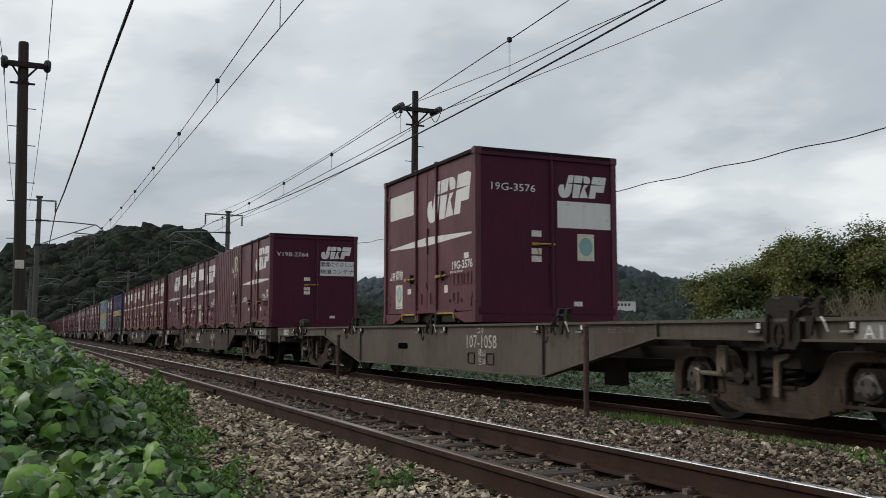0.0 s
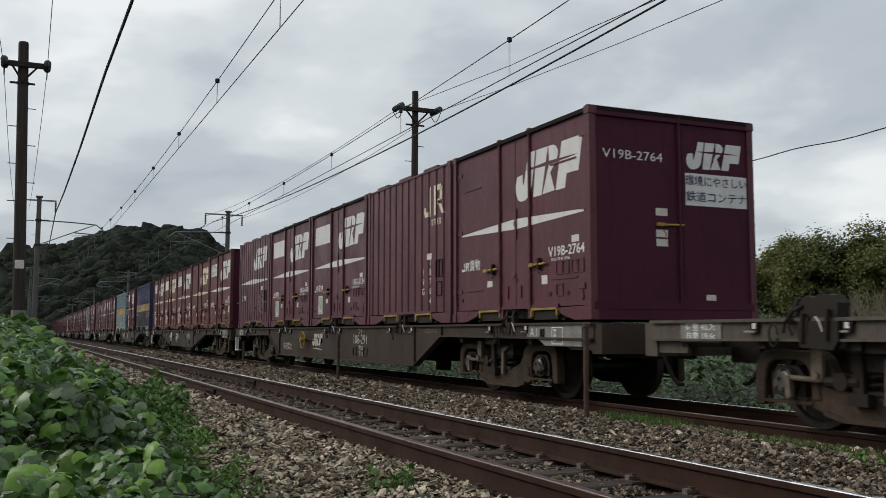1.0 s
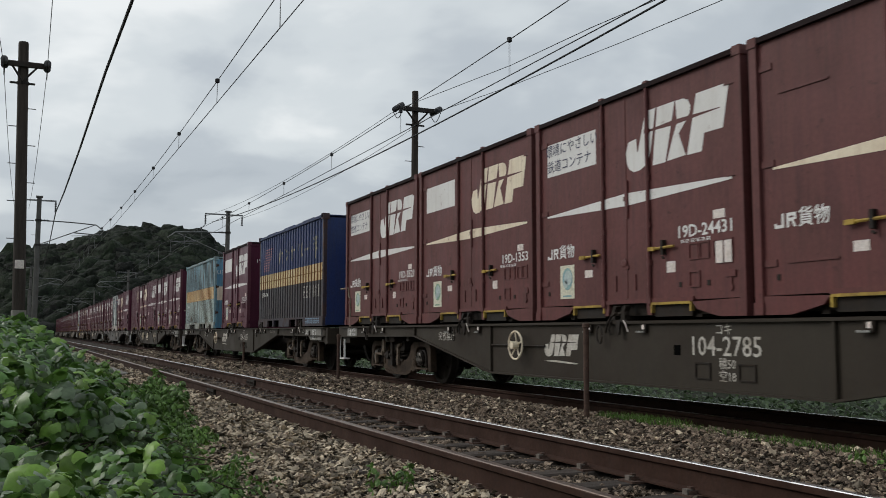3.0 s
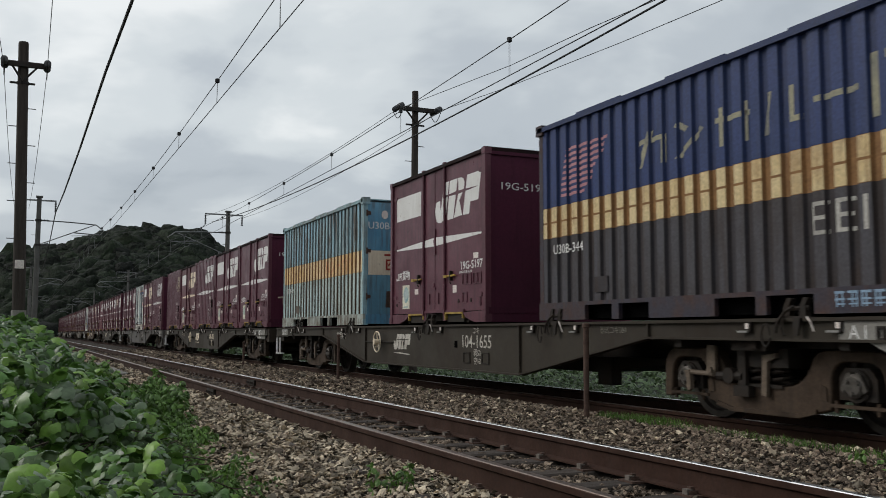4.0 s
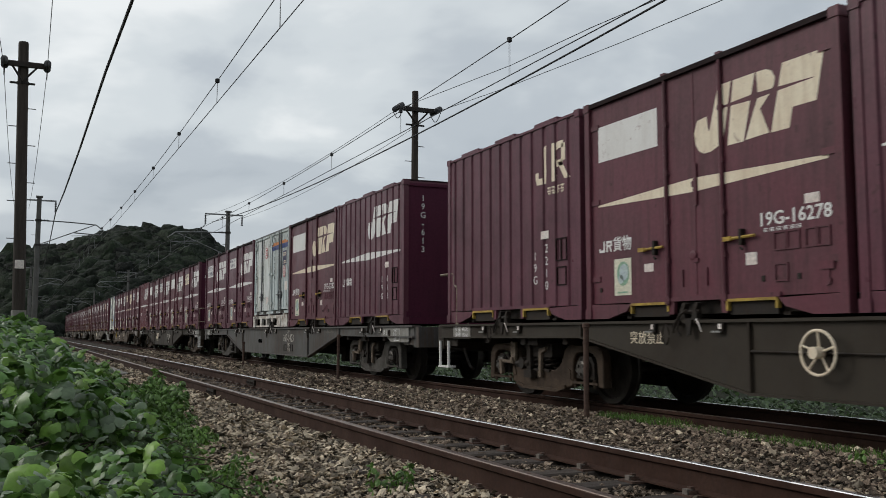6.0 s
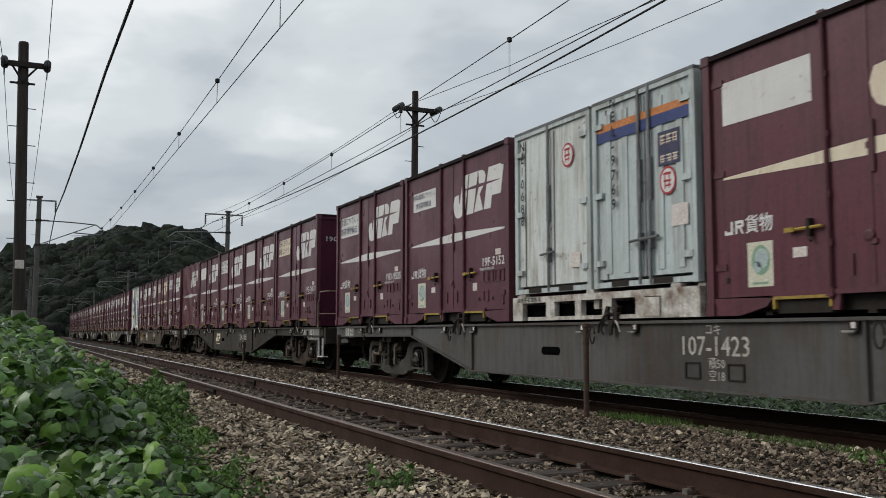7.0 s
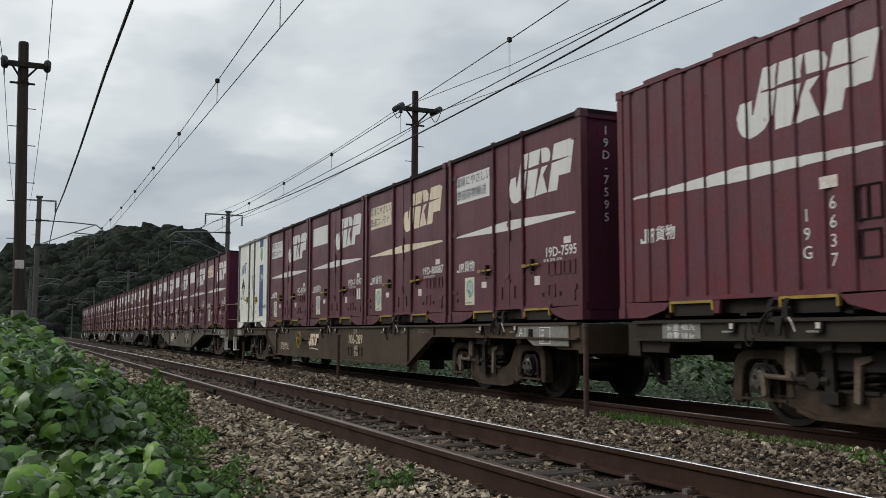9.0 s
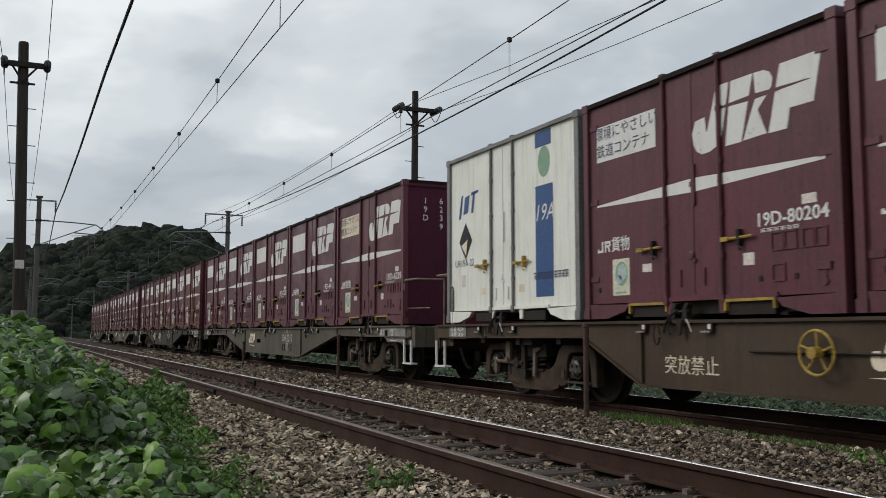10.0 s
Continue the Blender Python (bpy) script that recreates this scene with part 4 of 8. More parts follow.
        piece("brand_lettering", painted("brand_c", [q for k in range(5) for q in strokes_of(0.30, 0.30, 0.55 + 0.38 * k, 1.11, (3, 1, 4, 0, 2)[k])], crest, 0.005), material("faded_orange_lettering", (0.62, 0.28, 0.14), 0.6, spots=(0.55, 0.42, 0.28), scale=3, amount=0.8), root, face, "faded blocks of lettering")
    piece("number", letters(number, 0.165), WHITE, root, face @ Matrix.Translation((-2.36, -0.007, 0.87)), "white container number")
    piece("plate", shared("plate", lambda bm: add_box(bm, (-0.13, -0.02, -0.09), (0.13, 0.01, 0.09))), low, root, face @ Matrix.Translation((-1.65, 0.0, 0.40)))
    # the end wall with its door gear
    ef = Matrix.Translation((half, 0, 0)) @ Matrix.Rotation(radians(90), 4, "Z")

    def end_panel(bm):
        add_box(bm, (-WID + 0.08, 0.0, 0.2), (WID - 0.08, 0.05, TALL - 0.08))
        add_box(bm, (-WID + 0.05, -0.01, 0.02), (WID - 0.05, 0.05, 0.2))
        for x in (-0.03, 0.03):
            add_tube(bm, [(x * 12, -0.02, 0.1), (x * 12, -0.02, TALL - 0.05)], 0.02, 6)
        add_box(bm, (-0.01, -0.012, 0.2), (0.01, 0.02, TALL - 0.08))
    piece("end_door", shared((kind, "end"), end_panel), end_top, root, ef)
    if blue:
        piece("emblem", painted("disc", [ellipse(-0.62, 2.12, 0.09, 0.10)]), WHITE, root, ef @ Matrix.Translation((0, -0.004, 0)))
        piece("latch_bar", shared("rod_handle", rod_handle), YELLOW, root, ef @ Matrix.Translation((0.1, -0.03, 0.55)))
    else:
        piece("end_lower_door", shared((kind, "endlow"), lambda bm: add_box(bm, (-WID + 0.09, -0.006, 0.21), (WID - 0.09, 0.0, 0.98))), end_low, root, ef)
        piece("end_band", painted("end_band", [rect(-WID + 0.09, WID - 0.09, 0.98, 1.46)]), CREAM, root, ef @ Matrix.Translation((0, -0.004, 0)))
        piece("number", letters(number, 0.20), WHITE, root, ef @ Matrix.Translation((-0.79, -0.005, 1.95)), "white container number")
        red = material("red_badge", (0.30, 0.03, 0.02), 0.5, scale=5)
        # a mark of plain strokes: a long bar over a box with two bent legs
        piece("badge", painted("square_badge", [rect(-0.44, 0.12, 1.40, 1.45), rect(-0.40, 0.08, 1.03, 1.08), rect(-0.40, -0.35, 1.08, 1.31), rect(0.03, 0.08, 1.08, 1.31), rect(-0.40, 0.08, 1.27, 1.315), [(-0.26, 1.40), (-0.21, 1.40), (-0.22, 1.24), (-0.32, 1.13), (-0.35, 1.16), (-0.27, 1.25)], [(-0.10, 1.40), (-0.05, 1.40), (-0.05, 1.20), (0.02, 1.20), (0.02, 1.155), (-0.10, 1.155)]]), red, root, ef @ Matrix.Translation((-0.47, -0.010, 0.28)) @ Matrix.Scale(0.77, 4), "red mark of plain strokes")
        piece("emblem", painted("disc2", [ellipse(-0.80, 2.18, 0.07, 0.085)]), PAPER, root, ef @ Matrix.Translation((0, -0.004, 0)))
        rusty = material("rust_stain", (0.22, 0.11, 0.045), 0.8, spots=(0.36, 0.24, 0.10), scale=7, amount=0.9, grain=30)
        piece("rust_stain", painted("end_rust", [[(-0.30, 1.40), (-0.20, 1.44), (-0.10, 1.36), (-0.12, 1.20), (-0.06, 1.10), (-0.14, 1.00), (-0.24, 1.06), (-0.22, 1.18), (-0.31, 1.25)], [(-0.20, 0.94), (-0.10, 0.92), (-0.12, 0.70), (-0.17, 0.62), (-0.22, 0.78)]]), rusty, root, ef @ Matrix.Translation((-0.10, -0.012, 0)), "rusty stain on the end")
        piece("dark_patch", painted("patch", [[(-0.48, 0.34), (-0.24, 0.34), (-0.20, 0.42), (-0.22, 0.68), (-0.46, 0.66)], rect(-0.36, -0.16, 0.26, 0.33)]), RUST_IRON, root, ef @ Matrix.Translation((-0.30, -0.012, 0)))
        for x in (0.42, 1.02):
            piece("end_rod", shared("end_rod", lambda bm: (add_tube(bm, [(0, -0.035, 0.08), (0, -0.035, TALL - 0.05)], 0.02, 6), [add_box(bm, (-0.045, -0.05, z), (0.045, 0.0, z + 0.07)) for z in (0.16, 0.95, 1.62, TALL - 0.16)])), DARK_IRON if x > 1 else end_top, root, ef @ Matrix.Translation((x, 0, 0)))
        for z in (0.55, 1.45, TALL - 0.30):
            piece("hinge", shared("end_hinge", lambda bm: (add_tube(bm, [(-0.03, -0.02, -0.06), (-0.03, -0.02, 0.06)], 0.018, 8), add_box(bm, (-0.03, -0.016, -0.035), (0.05, 0.01, 0.035)))), RUST_IRON, root, ef @ Matrix.Translation((-WID + 0.09, 0, z)))
    for x in (0.35, 0.55):
        piece("door_handle", shared("door_handle_b", lambda bm: (add_box(bm, (-0.03, -0.05, 0.0), (0.03, 0.0, 0.25)), add_tube(bm, [(-0.12, -0.04, 0.1), (0.15, -0.04, 0.1)], 0.014, 6))), edge, root, ef @ Matrix.Translation((x, 0, 0.5)))
    return root


def white_container():
    """A white refrigerated-style 12-foot container with blue panels."""
    white = material("white_container_paint", (0.78, 0.78, 0.71), 0.42, spots=(0.66, 0.65, 0.57), scale=1.6, amount=0.6, streak=(0.36, 0.32, 0.25, 0.45), tone=0.05, bump=0.04)
    edge = material("grey_container_edge", (0.20, 0.20, 0.20), 0.5, spots=(0.12, 0.11, 0.10), scale=3, amount=0.7)
    blue = material("blue_panel_paint", (0.035, 0.085, 0.22), 0.45, spots=(0.05, 0.095, 0.20), scale=3, amount=0.6)
    root = thing("freight_container", "white freight container with blue panels and grey steel edges", "freight container", "containers on the train")
    piece("body", shared("body_flat", body_flat), white, root)
    piece("roof", shared("roof_slab", roof_slab), edge, root)
    for sx in (-1, 1):
        for sy in (-1, 1):
            piece("corner_post", shared("corner_post", corner_post), edge, root, Matrix.Translation((sx * (HALF - 0.045), sy * (WID - 0.045), 0)))
    for s in (0, 180):
        piece("bottom_rail", shared("bottom_rail", bottom_rail), white, root, Matrix.Rotation(radians(s), 4, "Z") @ Matrix.Translation((0, -WID + 0.03, 0)))
    for x in (-0.66, 0.715):
        piece("pocket_lining", shared("pocket_dark", pocket_dark), STEEL_DARK, root, Matrix.Translation((x, -WID + 0.04, 0)))
    for x in (-0.43, 0.21):
        piece("lock_rod", shared("lock_rod", lock_rod), edge, root, put(x, 0, -0.02))
    piece("door_seam", shared("door_seam", door_seam), white, root, put(-0.11))
    for x, z in ((-0.68, 0.80), (0.46, 0.77)):
        piece("rod_handle", shared("rod_handle", rod_handle), YELLOW, root, put(x, z, -0.035))
        piece("handle_keeper", shared("handle_keeper", handle_keeper), YELLOW, root, put(x + 0.06, z, -0.02))
    piece("blue_panel", painted("bluepanel", [rect(0.80, 1.24, 0.30, 1.72), rect(0.80, 1.20, 2.22, 2.42)]), blue, root, put(), "blue painted panel")
    piece("number", letters("19A", 0.30, 0.25), WHITE, root, put(1.02, 1.36, -0.006), "white slanted lettering on the blue panel")
    piece("emblem", painted("emblem_w", [ellipse(1.02, 2.02, 0.15, 0.20)]), STICKER_GREEN, root, put(), "green round emblem")
    piece("emblem", painted("brand_w", [[(-1.52, 1.55), (-1.44, 1.55), (-1.36, 1.90), (-1.42, 1.90)], [(-1.36, 1.60), (-1.20, 1.62), (-1.14, 1.88), (-1.30, 1.86)], [(-1.10, 1.60), (-1.02, 1.60), (-0.96, 1.90), (-1.03, 1.90)], [(-1.10, 1.86), (-0.86, 1.88), (-0.85, 1.92), (-1.09, 1.91)]]), blue, root, put(), "slanted blue emblem blocks")
    piece("emblem", painted("diamond", [[(-1.50, 1.20), (-1.28, 0.92), (-1.06, 1.20), (-1.28, 1.48)]]), BLACK_INK, root, put(), "dark diamond emblem")
    piece("emblem", painted("diamond2", [[(-1.42, 1.14), (-1.26, 0.98), (-1.22, 1.22)]]), CREAM, root, put(0, 0, -0.002))
    piece("number", letters("UR19A-22", 0.15), INK, root, put(-1.32, 0.87, -0.004), "dark container number")
    piece("small_print", painted("owner_w", bars_of(10, 0.85, 0.09, 0.75, 0.52, 22)), INK, root, put(0, 0, -0.004))
    piece("card", painted("card_w", [rect(-1.42, -1.28, 0.52, 0.70)]), PAPER, root, put())
    for x in (-0.7, 0.42):
        piece("plate", painted(("plate_w", x), [rect(x - 0.07, x + 0.07, 0.38, 0.48)]), CREAM, root, put())
    return root


def small_container(number, striped):
    """A half-size pale grey container, two of which stand on one rack."""
    grey = material("pale_grey_paint", (0.50, 0.56, 0.56), 0.5, spots=(0.40, 0.44, 0.43), scale=1.6, amount=0.7, streak=(0.22, 0.19, 0.15, 0.5), grain=25, tone=0.06, bump=0.0, runs=(0.15, 0.11, 0.07, 0.45), chips=(0.12, 0.07, 0.04, 0.6, 6.0))
    dark = material("grey_trim", (0.13, 0.135, 0.14), 0.5, spots=(0.09, 0.08, 0.07), scale=4, amount=0.7)
    h, w, t = 0.905, WID - 0.02, 2.13
    root = thing("small_container", f"{'pale grey' if striped else 'white'} small container{' with a coloured band' if striped else ''} on a rack", "freight container", "small containers on the rack")

    def shell(bm):
        add_box(bm, (-h + 0.03, -w + 0.03, 0.1), (h - 0.03, w - 0.03, t - 0.05))

    def frame_(bm):
        for sx in (-1, 1):
            for sy in (-1, 1):
                add_box(bm, (sx * (h - 0.04) - 0.04, sy * (w - 0.04) - 0.04, 0), (sx * (h - 0.04) + 0.04, sy * (w - 0.04) + 0.04, t))
        for z in (0.0, t - 0.07):
            for sy in (-1, 1):
                add_box(bm, (-h + 0.08, sy * (w - 0.03) - 0.03, z + 0.005), (h - 0.08, sy * (w - 0.03) + 0.03, z + 0.065))
        add_box(bm, (-h + 0.02, -w + 0.02, t - 0.05), (h - 0.02, w - 0.02, t - 0.002))
    white = material("small_container_white", (0.64, 0.67, 0.65), 0.5, spots=(0.52, 0.55, 0.52), scale=1.6, amount=0.7, streak=(0.26, 0.21, 0.15, 0.5), grain=25, tone=0.05, bump=0.0, runs=(0.18, 0.11, 0.06, 0.5), chips=(0.14, 0.08, 0.04, 0.7, 6.0))
    piece("body", shared("small_body", shell), grey if striped else white, root)
    piece("corner_frame", shared("small_frame", frame_), grey, root)
    f = Matrix.Translation((0, -w + 0.03, 0))

    def ribs(bm):
        for x in (-0.62, -0.30, 0.32, 0.64):
            add_box(bm, (x - 0.05, -0.012, 0.16), (x + 0.05, 0.01, t - 0.16))
    if striped:
        piece("panel_rib", shared("small_ribs", ribs), grey, root, f)
        piece("orange_band", painted("ob", [rect(-h + 0.08, h - 0.08, 1.78, 1.86)], FLAT, 0.016), material("orange_paint", (0.55, 0.20, 0.06), 0.5, scale=4), root, f)
        piece("blue_band", painted("bb", [rect(-h + 0.08, h - 0.08, 1.66, 1.78)], FLAT, 0.016), material("navy_paint", (0.04, 0.06, 0.18), 0.5, scale=4), root, f)
    for x in (-0.02, 0.16) if striped else (-0.05,):
        piece("lock_rod", shared("small_rod", lambda bm: (add_tube(bm, [(0, -0.03, 0.02), (0, -0.03, t)], 0.02, 8), add_box(bm, (-0.03, -0.04, 0.9), (0.03, 0.0, 1.35)))), GALV, root, f @ Matrix.Translation((x, 0, 0)))
        piece("handle", shared("small_handle", lambda bm: (add_tube(bm, [(-0.16, -0.05, 0.48), (0.16, -0.05, 0.5)], 0.016, 6), add_box(bm, (0.0, -0.06, 0.38), (0.04, 0.0, 0.56)))), dark, root, f @ Matrix.Translation((x, 0, 0)))
    piece("seam", shared("small_seam", lambda bm: [add_box(bm, (x - 0.012, -0.004, 0.1), (x + 0.012, 0.01, t - 0.1)) for x in (-0.66, 0.06)]), dark, root, f @ Matrix.Translation((0, -0.002, 0)))
    piece("number", letters("\n".join(number), 0.165, bold=0.003), BLACK_INK, root, f @ Matrix.Translation((-0.49 if striped else -0.70, -0.032, 1.50 if striped else 1.45)), "black number written downward")
    red = material("red_round_mark", (0.42, 0.04, 0.05), 0.5, scale=6)
    cx, cz = (0.45, 1.06) if striped else (0.40, 1.66)
    piece("round_mark", painted(("disc_r", cx), [ellipse(cx, cz, 0.135, 0.15)], FLAT, 0.016), red, root, f, "red round mark")
    piece("round_mark_centre", painted(("disc_w", cx), [ellipse(cx, cz, 0.11, 0.125)], FLAT, 0.018), WHITE, root, f)
    piece("round_mark_print", painted(("disc_p", cx), bars_of(1, 0.16, 0.17, cx - 0.08, cz - 0.085, 2), FLAT, 0.020), red, root, f)
    piece("roof_rim", shared("small_rim", lambda bm: (add_box(bm, (-h, -w - 0.006, t - 0.012), (h, -w + 0.05, t + 0.02)), add_box(bm, (h - 0.05, -w + 0.05, t - 0.012), (h + 0.006, w, t + 0.02)))), dark, root, None, "dark roof rim")
    # dark strips laid on the face, painting the shade of the fork openings
    for x in (-0.55, 0.20):
        piece("fork_slot", shared("small_slot", lambda bm: add_box(bm, (0.0, -0.034, 0.01), (0.32, -0.028, 0.075))), STEEL_DARK, root, f @ Matrix.Translation((x, 0, 0)))
    for z in (0.28, 1.05, 1.85):
        for x in (-h + 0.10, h - 0.16):
            piece("hinge", shared("small_hinge", lambda bm: add_box(bm, (-0.06, -0.04, -0.03), (0.10, 0.0, 0.035))), grey, root, f @ Matrix.Translation((x, 0, z)))
    if striped:
        piece("poster", painted("poster", [rect(0.30, 0.66, 1.22, 1.58)], FLAT, 0.016), INK, root, f)
        piece("poster_print", painted("poster_p", bars_of(3, 0.30, 0.10, 0.33, 1.44, 5) + bars_of(3, 0.30, 0.08, 0.33, 1.25, 7), FLAT, 0.018), CREAM, root, f)
    piece("card", painted(("card_s", striped), [rect(0.50, 0.76, 0.58, 0.80) if striped else rect(0.44, 0.66, 0.28, 0.46)], FLAT, 0.016), PAPER, root, f)
    return root


def container_rack():
    """The worn white steel rack under the two small containers."""
    white = material("rusted_white_paint", (0.60, 0.58, 0.53), 0.6, spots=(0.13, 0.075, 0.045), scale=6, amount=1.0, streak=(0.22, 0.10, 0.055, 0.7))
    root = thing("container_rack", "rust-stained white steel rack carrying two small containers", "container rack")

    def base(bm):
        for sy in (-1, 1):
            y0, y1 = (-WID, -WID + 0.07) if sy < 0 else (WID - 0.07, WID)
            add_box(bm, (-HALF, y0, 0.225), (HALF, y1, 0.30))
            for a, b in ((-1.70, -1.55), (-0.10, 0.04), (1.45, 1.60)):
                add_box(bm, (a, y0, 0.30), (b, y1, 0.34))
            add_box(bm, (-HALF + 0.4, y0, 0.0), (HALF - 0.4, y1, 0.045))
            for a, b in ((-HALF, -1.62), (-1.02, -0.82), (-0.35, -0.22), (0.22, 0.40), (0.84, 1.00), (1.28, HALF)):
                add_box(bm, (a, y0, 0.0 if a < -1.6 or b > 1.6 else 0.045), (b, y1, 0.225))
        for x in (-HALF, -0.05, HALF - 0.1):
            add_box(bm, (x, -WID + 0.07, 0.12), (x + 0.1, WID - 0.07, 0.33))
    piece("base_frame", shared("rack_base", base), white, root)
    # a solid block fills the rack, its black standing for shade
    piece("deck", shared("rack_shade_block", lambda bm: add_box(bm, (-HALF + 0.05, -WID + 0.12, 0.02), (HALF - 0.05, WID - 0.12, 0.20))), HOLE_SHADE, root, None, "near-black block painted for the shade under the rack")
    piece("plate", shared("rack_plate", lambda bm: add_box(bm, (1.02, -0.02, 0.02), (1.27, 0.0, 0.215))), white, root, Matrix.Translation((0, -WID, 0)))
    piece("small_print", painted("rack_no", bars_of(7, 0.6, 0.055, -1.75, 0.235, 31)), BLACK_INK, root, Matrix.Translation((0, -WID, 0)))
    return root

# ---- the train: flat wagons ----
WHEEL_R, AXLES, PIVOT = 0.43, 1.04, 7.12
SILL_Y = 1.225
WHEELSETS = []


def side_sill(deep, slope):
    def build(bm):
        lower = [(-9.75, 0.80), (-slope, 0.82), (-deep, 0.33), (deep, 0.33), (slope, 0.82), (9.75, 0.80)]
        upper = [(9.75, 0.955), (-9.75, 0.955)]
        add_prism(bm, lower + upper, -0.012, 0.012)
    return build


def top_flange(bm):
    add_box(bm, (-9.75, -0.055, 0.955), (9.75, 0.10, 0.985))


def bottom_flange(deep, slope):
    def build(bm):
        lower = [(-9.75, 0.80), (-slope, 0.82), (-deep, 0.33), (deep, 0.33), (slope, 0.82), (9.75, 0.80)]
        add_prism(bm, [(x, z - 0.022) for x, z in lower] + lower[::-1], -0.06, 0.06)
    return build


def end_sill(bm):
    add_box(bm, (-0.10, -SILL_Y, 0.62), (0.10, SILL_Y, 0.96))
    add_box(bm, (-0.55, -SILL_Y + 0.02, 0.66), (-0.10, -SILL_Y + 0.06, 0.94))
    add_box(bm, (-0.55, SILL_Y - 0.06, 0.66), (-0.10, SILL_Y - 0.02, 0.94))
    add_prism(bm, [(-0.95, 0.80), (-0.55, 0.66), (-0.1, 0.66), (-0.1, 0.80)], -SILL_Y + 0.01, -SILL_Y + 0.04)


def underframe(bm):
    add_box(bm, (-9.7, -0.26, 0.55), (9.7, 0.26, 0.93))
    add_prism(bm, [(-5.6, 0.56), (-3.6, 0.36), (3.6, 0.36), (5.6, 0.56)], -0.42, 0.42)
    add_box(bm, (3.75, -0.55, 0.22), (4.05, -0.40, 0.56))
    for i in range(-9, 10):
        x = i * 1.03
        add_box(bm, (x - 0.05, -SILL_Y + 0.012, 0.72), (x + 0.05, SILL_Y - 0.012, 0.945))
    for s in (-1, 1):
        add_box(bm, (-9.7, s * 0.75 - 0.06, 0.72), (9.7, s * 0.75 + 0.06, 0.95))
        add_box(bm, (s * PIVOT - 0.22, -SILL_Y + 0.05, 0.70), (s * PIVOT + 0.22, SILL_Y - 0.05, 0.93))


def air_tank(bm):
    add_lathe(bm, [(0.05, -0.62), (0.20, -0.56), (0.23, -0.45), (0.23, 0.45), (0.20, 0.56), (0.05, 0.62)], Matrix.Translation((0, 0, 0.62)) @ Matrix.Rotation(radians(90), 4, "Y"), 14)


def arc(cx, cz, r, a0, a1, n):
    return [(cx + r * math.cos(radians(a0 + (a1 - a0) * i / n)), cz + r * math.sin(radians(a0 + (a1 - a0) * i / n))) for i in range(n + 1)]


def bogie_side(bm):
    """A cast side frame: a low belly that sweeps up into a tall arch with two legs round each axle."""
    a = AXLES
    upper = [(0.0, 0.385), (0.26, 0.385)] + arc(0.26, 0.70, 0.315, -75, -20, 5)[0:] + [(0.585, 0.645), (0.64, 0.69), (0.71, 0.71)]
    upper += [(a + 0.20, 0.71)] + arc(a + 0.20, 0.52, 0.19, 75, 10, 4) + [(a + 0.40, 0.215), (a + 0.285, 0.215), (a + 0.265, 0.46)]
    upper += arc(a + 0.11, 0.47, 0.15, 0, 90, 4) + arc(a - 0.11, 0.47, 0.15, 90, 180, 4) + [(a - 0.275, 0.215), (a - 0.40, 0.185), (0.42, 0.135), (0.0, 0.13)]
    add_prism(bm, upper + [(-x, z) for x, z in upper[-2:0:-1]], -0.06, 0.06)


def side_rib(bm):
    """A raised lip along the belly and up the inner legs of a side frame."""
    add_prism(bm, [(-0.62, 0.175), (-0.42, 0.125), (0.42, 0.125), (0.62, 0.175), (0.62, 0.215), (0.41, 0.165), (-0.41, 0.165), (-0.62, 0.215)], -0.085, -0.055)
    for s in (-1, 1):
        add_prism(bm, [(s * 0.655, 0.30), (s * 0.735, 0.29), (s * 0.73, 0.40), (s * 0.68, 0.42)], -0.072, -0.058)


def box_retainer(bm):
    """The bar that closes the foot of an axle opening, with its bolts."""
    add_box(bm, (-0.27, -0.075, 0.245), (0.29, -0.03, 0.272))
    for x in (-0.22, 0.20):
        add_tube(bm, [(x, -0.05, 0.20), (x, -0.05, 0.30)], 0.018, 6)


def hanger_plate(bm):
    """A flat pale brake hanger."""
    add_prism(bm, [(-0.065, 0.47), (0.055, 0.45), (0.065, 0.735), (-0.055, 0.745)], -0.02, 0.02)
    add_lathe(bm, [(0.035, 0.0), (0.035, 0.05)], Matrix.Translation((0.0, 0.0, 0.50)) @ Matrix.Rotation(radians(90), 4, "X"), 10)


def pull_rod(bm):
    """A round pull rod with an eye hanging from its end."""
    add_tube(bm, [(-0.36, 0, 0.475), (0.0, 0, 0.465)], 0.024, 8)
    add_prism(bm, [(-0.40, 0.49), (-0.33, 0.49), (-0.315, 0.40), (-0.31, 0.31), (-0.355, 0.285), (-0.375, 0.33), (-0.37, 0.41)], -0.03, 0.015)


def dark_lever(bm):
    """A brake lever with a fork and a foot."""
    add_prism(bm, [(-0.05, 0.36), (0.05, 0.36), (0.045, 0.74), (-0.045, 0.74)], -0.025, 0.02)
    add_box(bm, (-0.09, -0.05, 0.275), (0.11, 0.03, 0.375))
    add_tube(bm, [(-0.34, 0.0, 0.45), (0.0, 0.0, 0.46)], 0.045, 8)
    add_lathe(bm, [(0.075, -0.02), (0.075, 0.05)], Matrix.Translation((-0.16, 0.0, 0.46)) @ Matrix.Rotation(radians(90), 4, "X"), 12)


def bent_strap(bm):
    """A bent strap that stands beside the springs."""
    add_prism(bm, [(-0.03, 0.30), (0.03, 0.29), (0.05, 0.60), (0.16, 0.64), (0.155, 0.68), (-0.01, 0.655)], -0.02, 0.02)


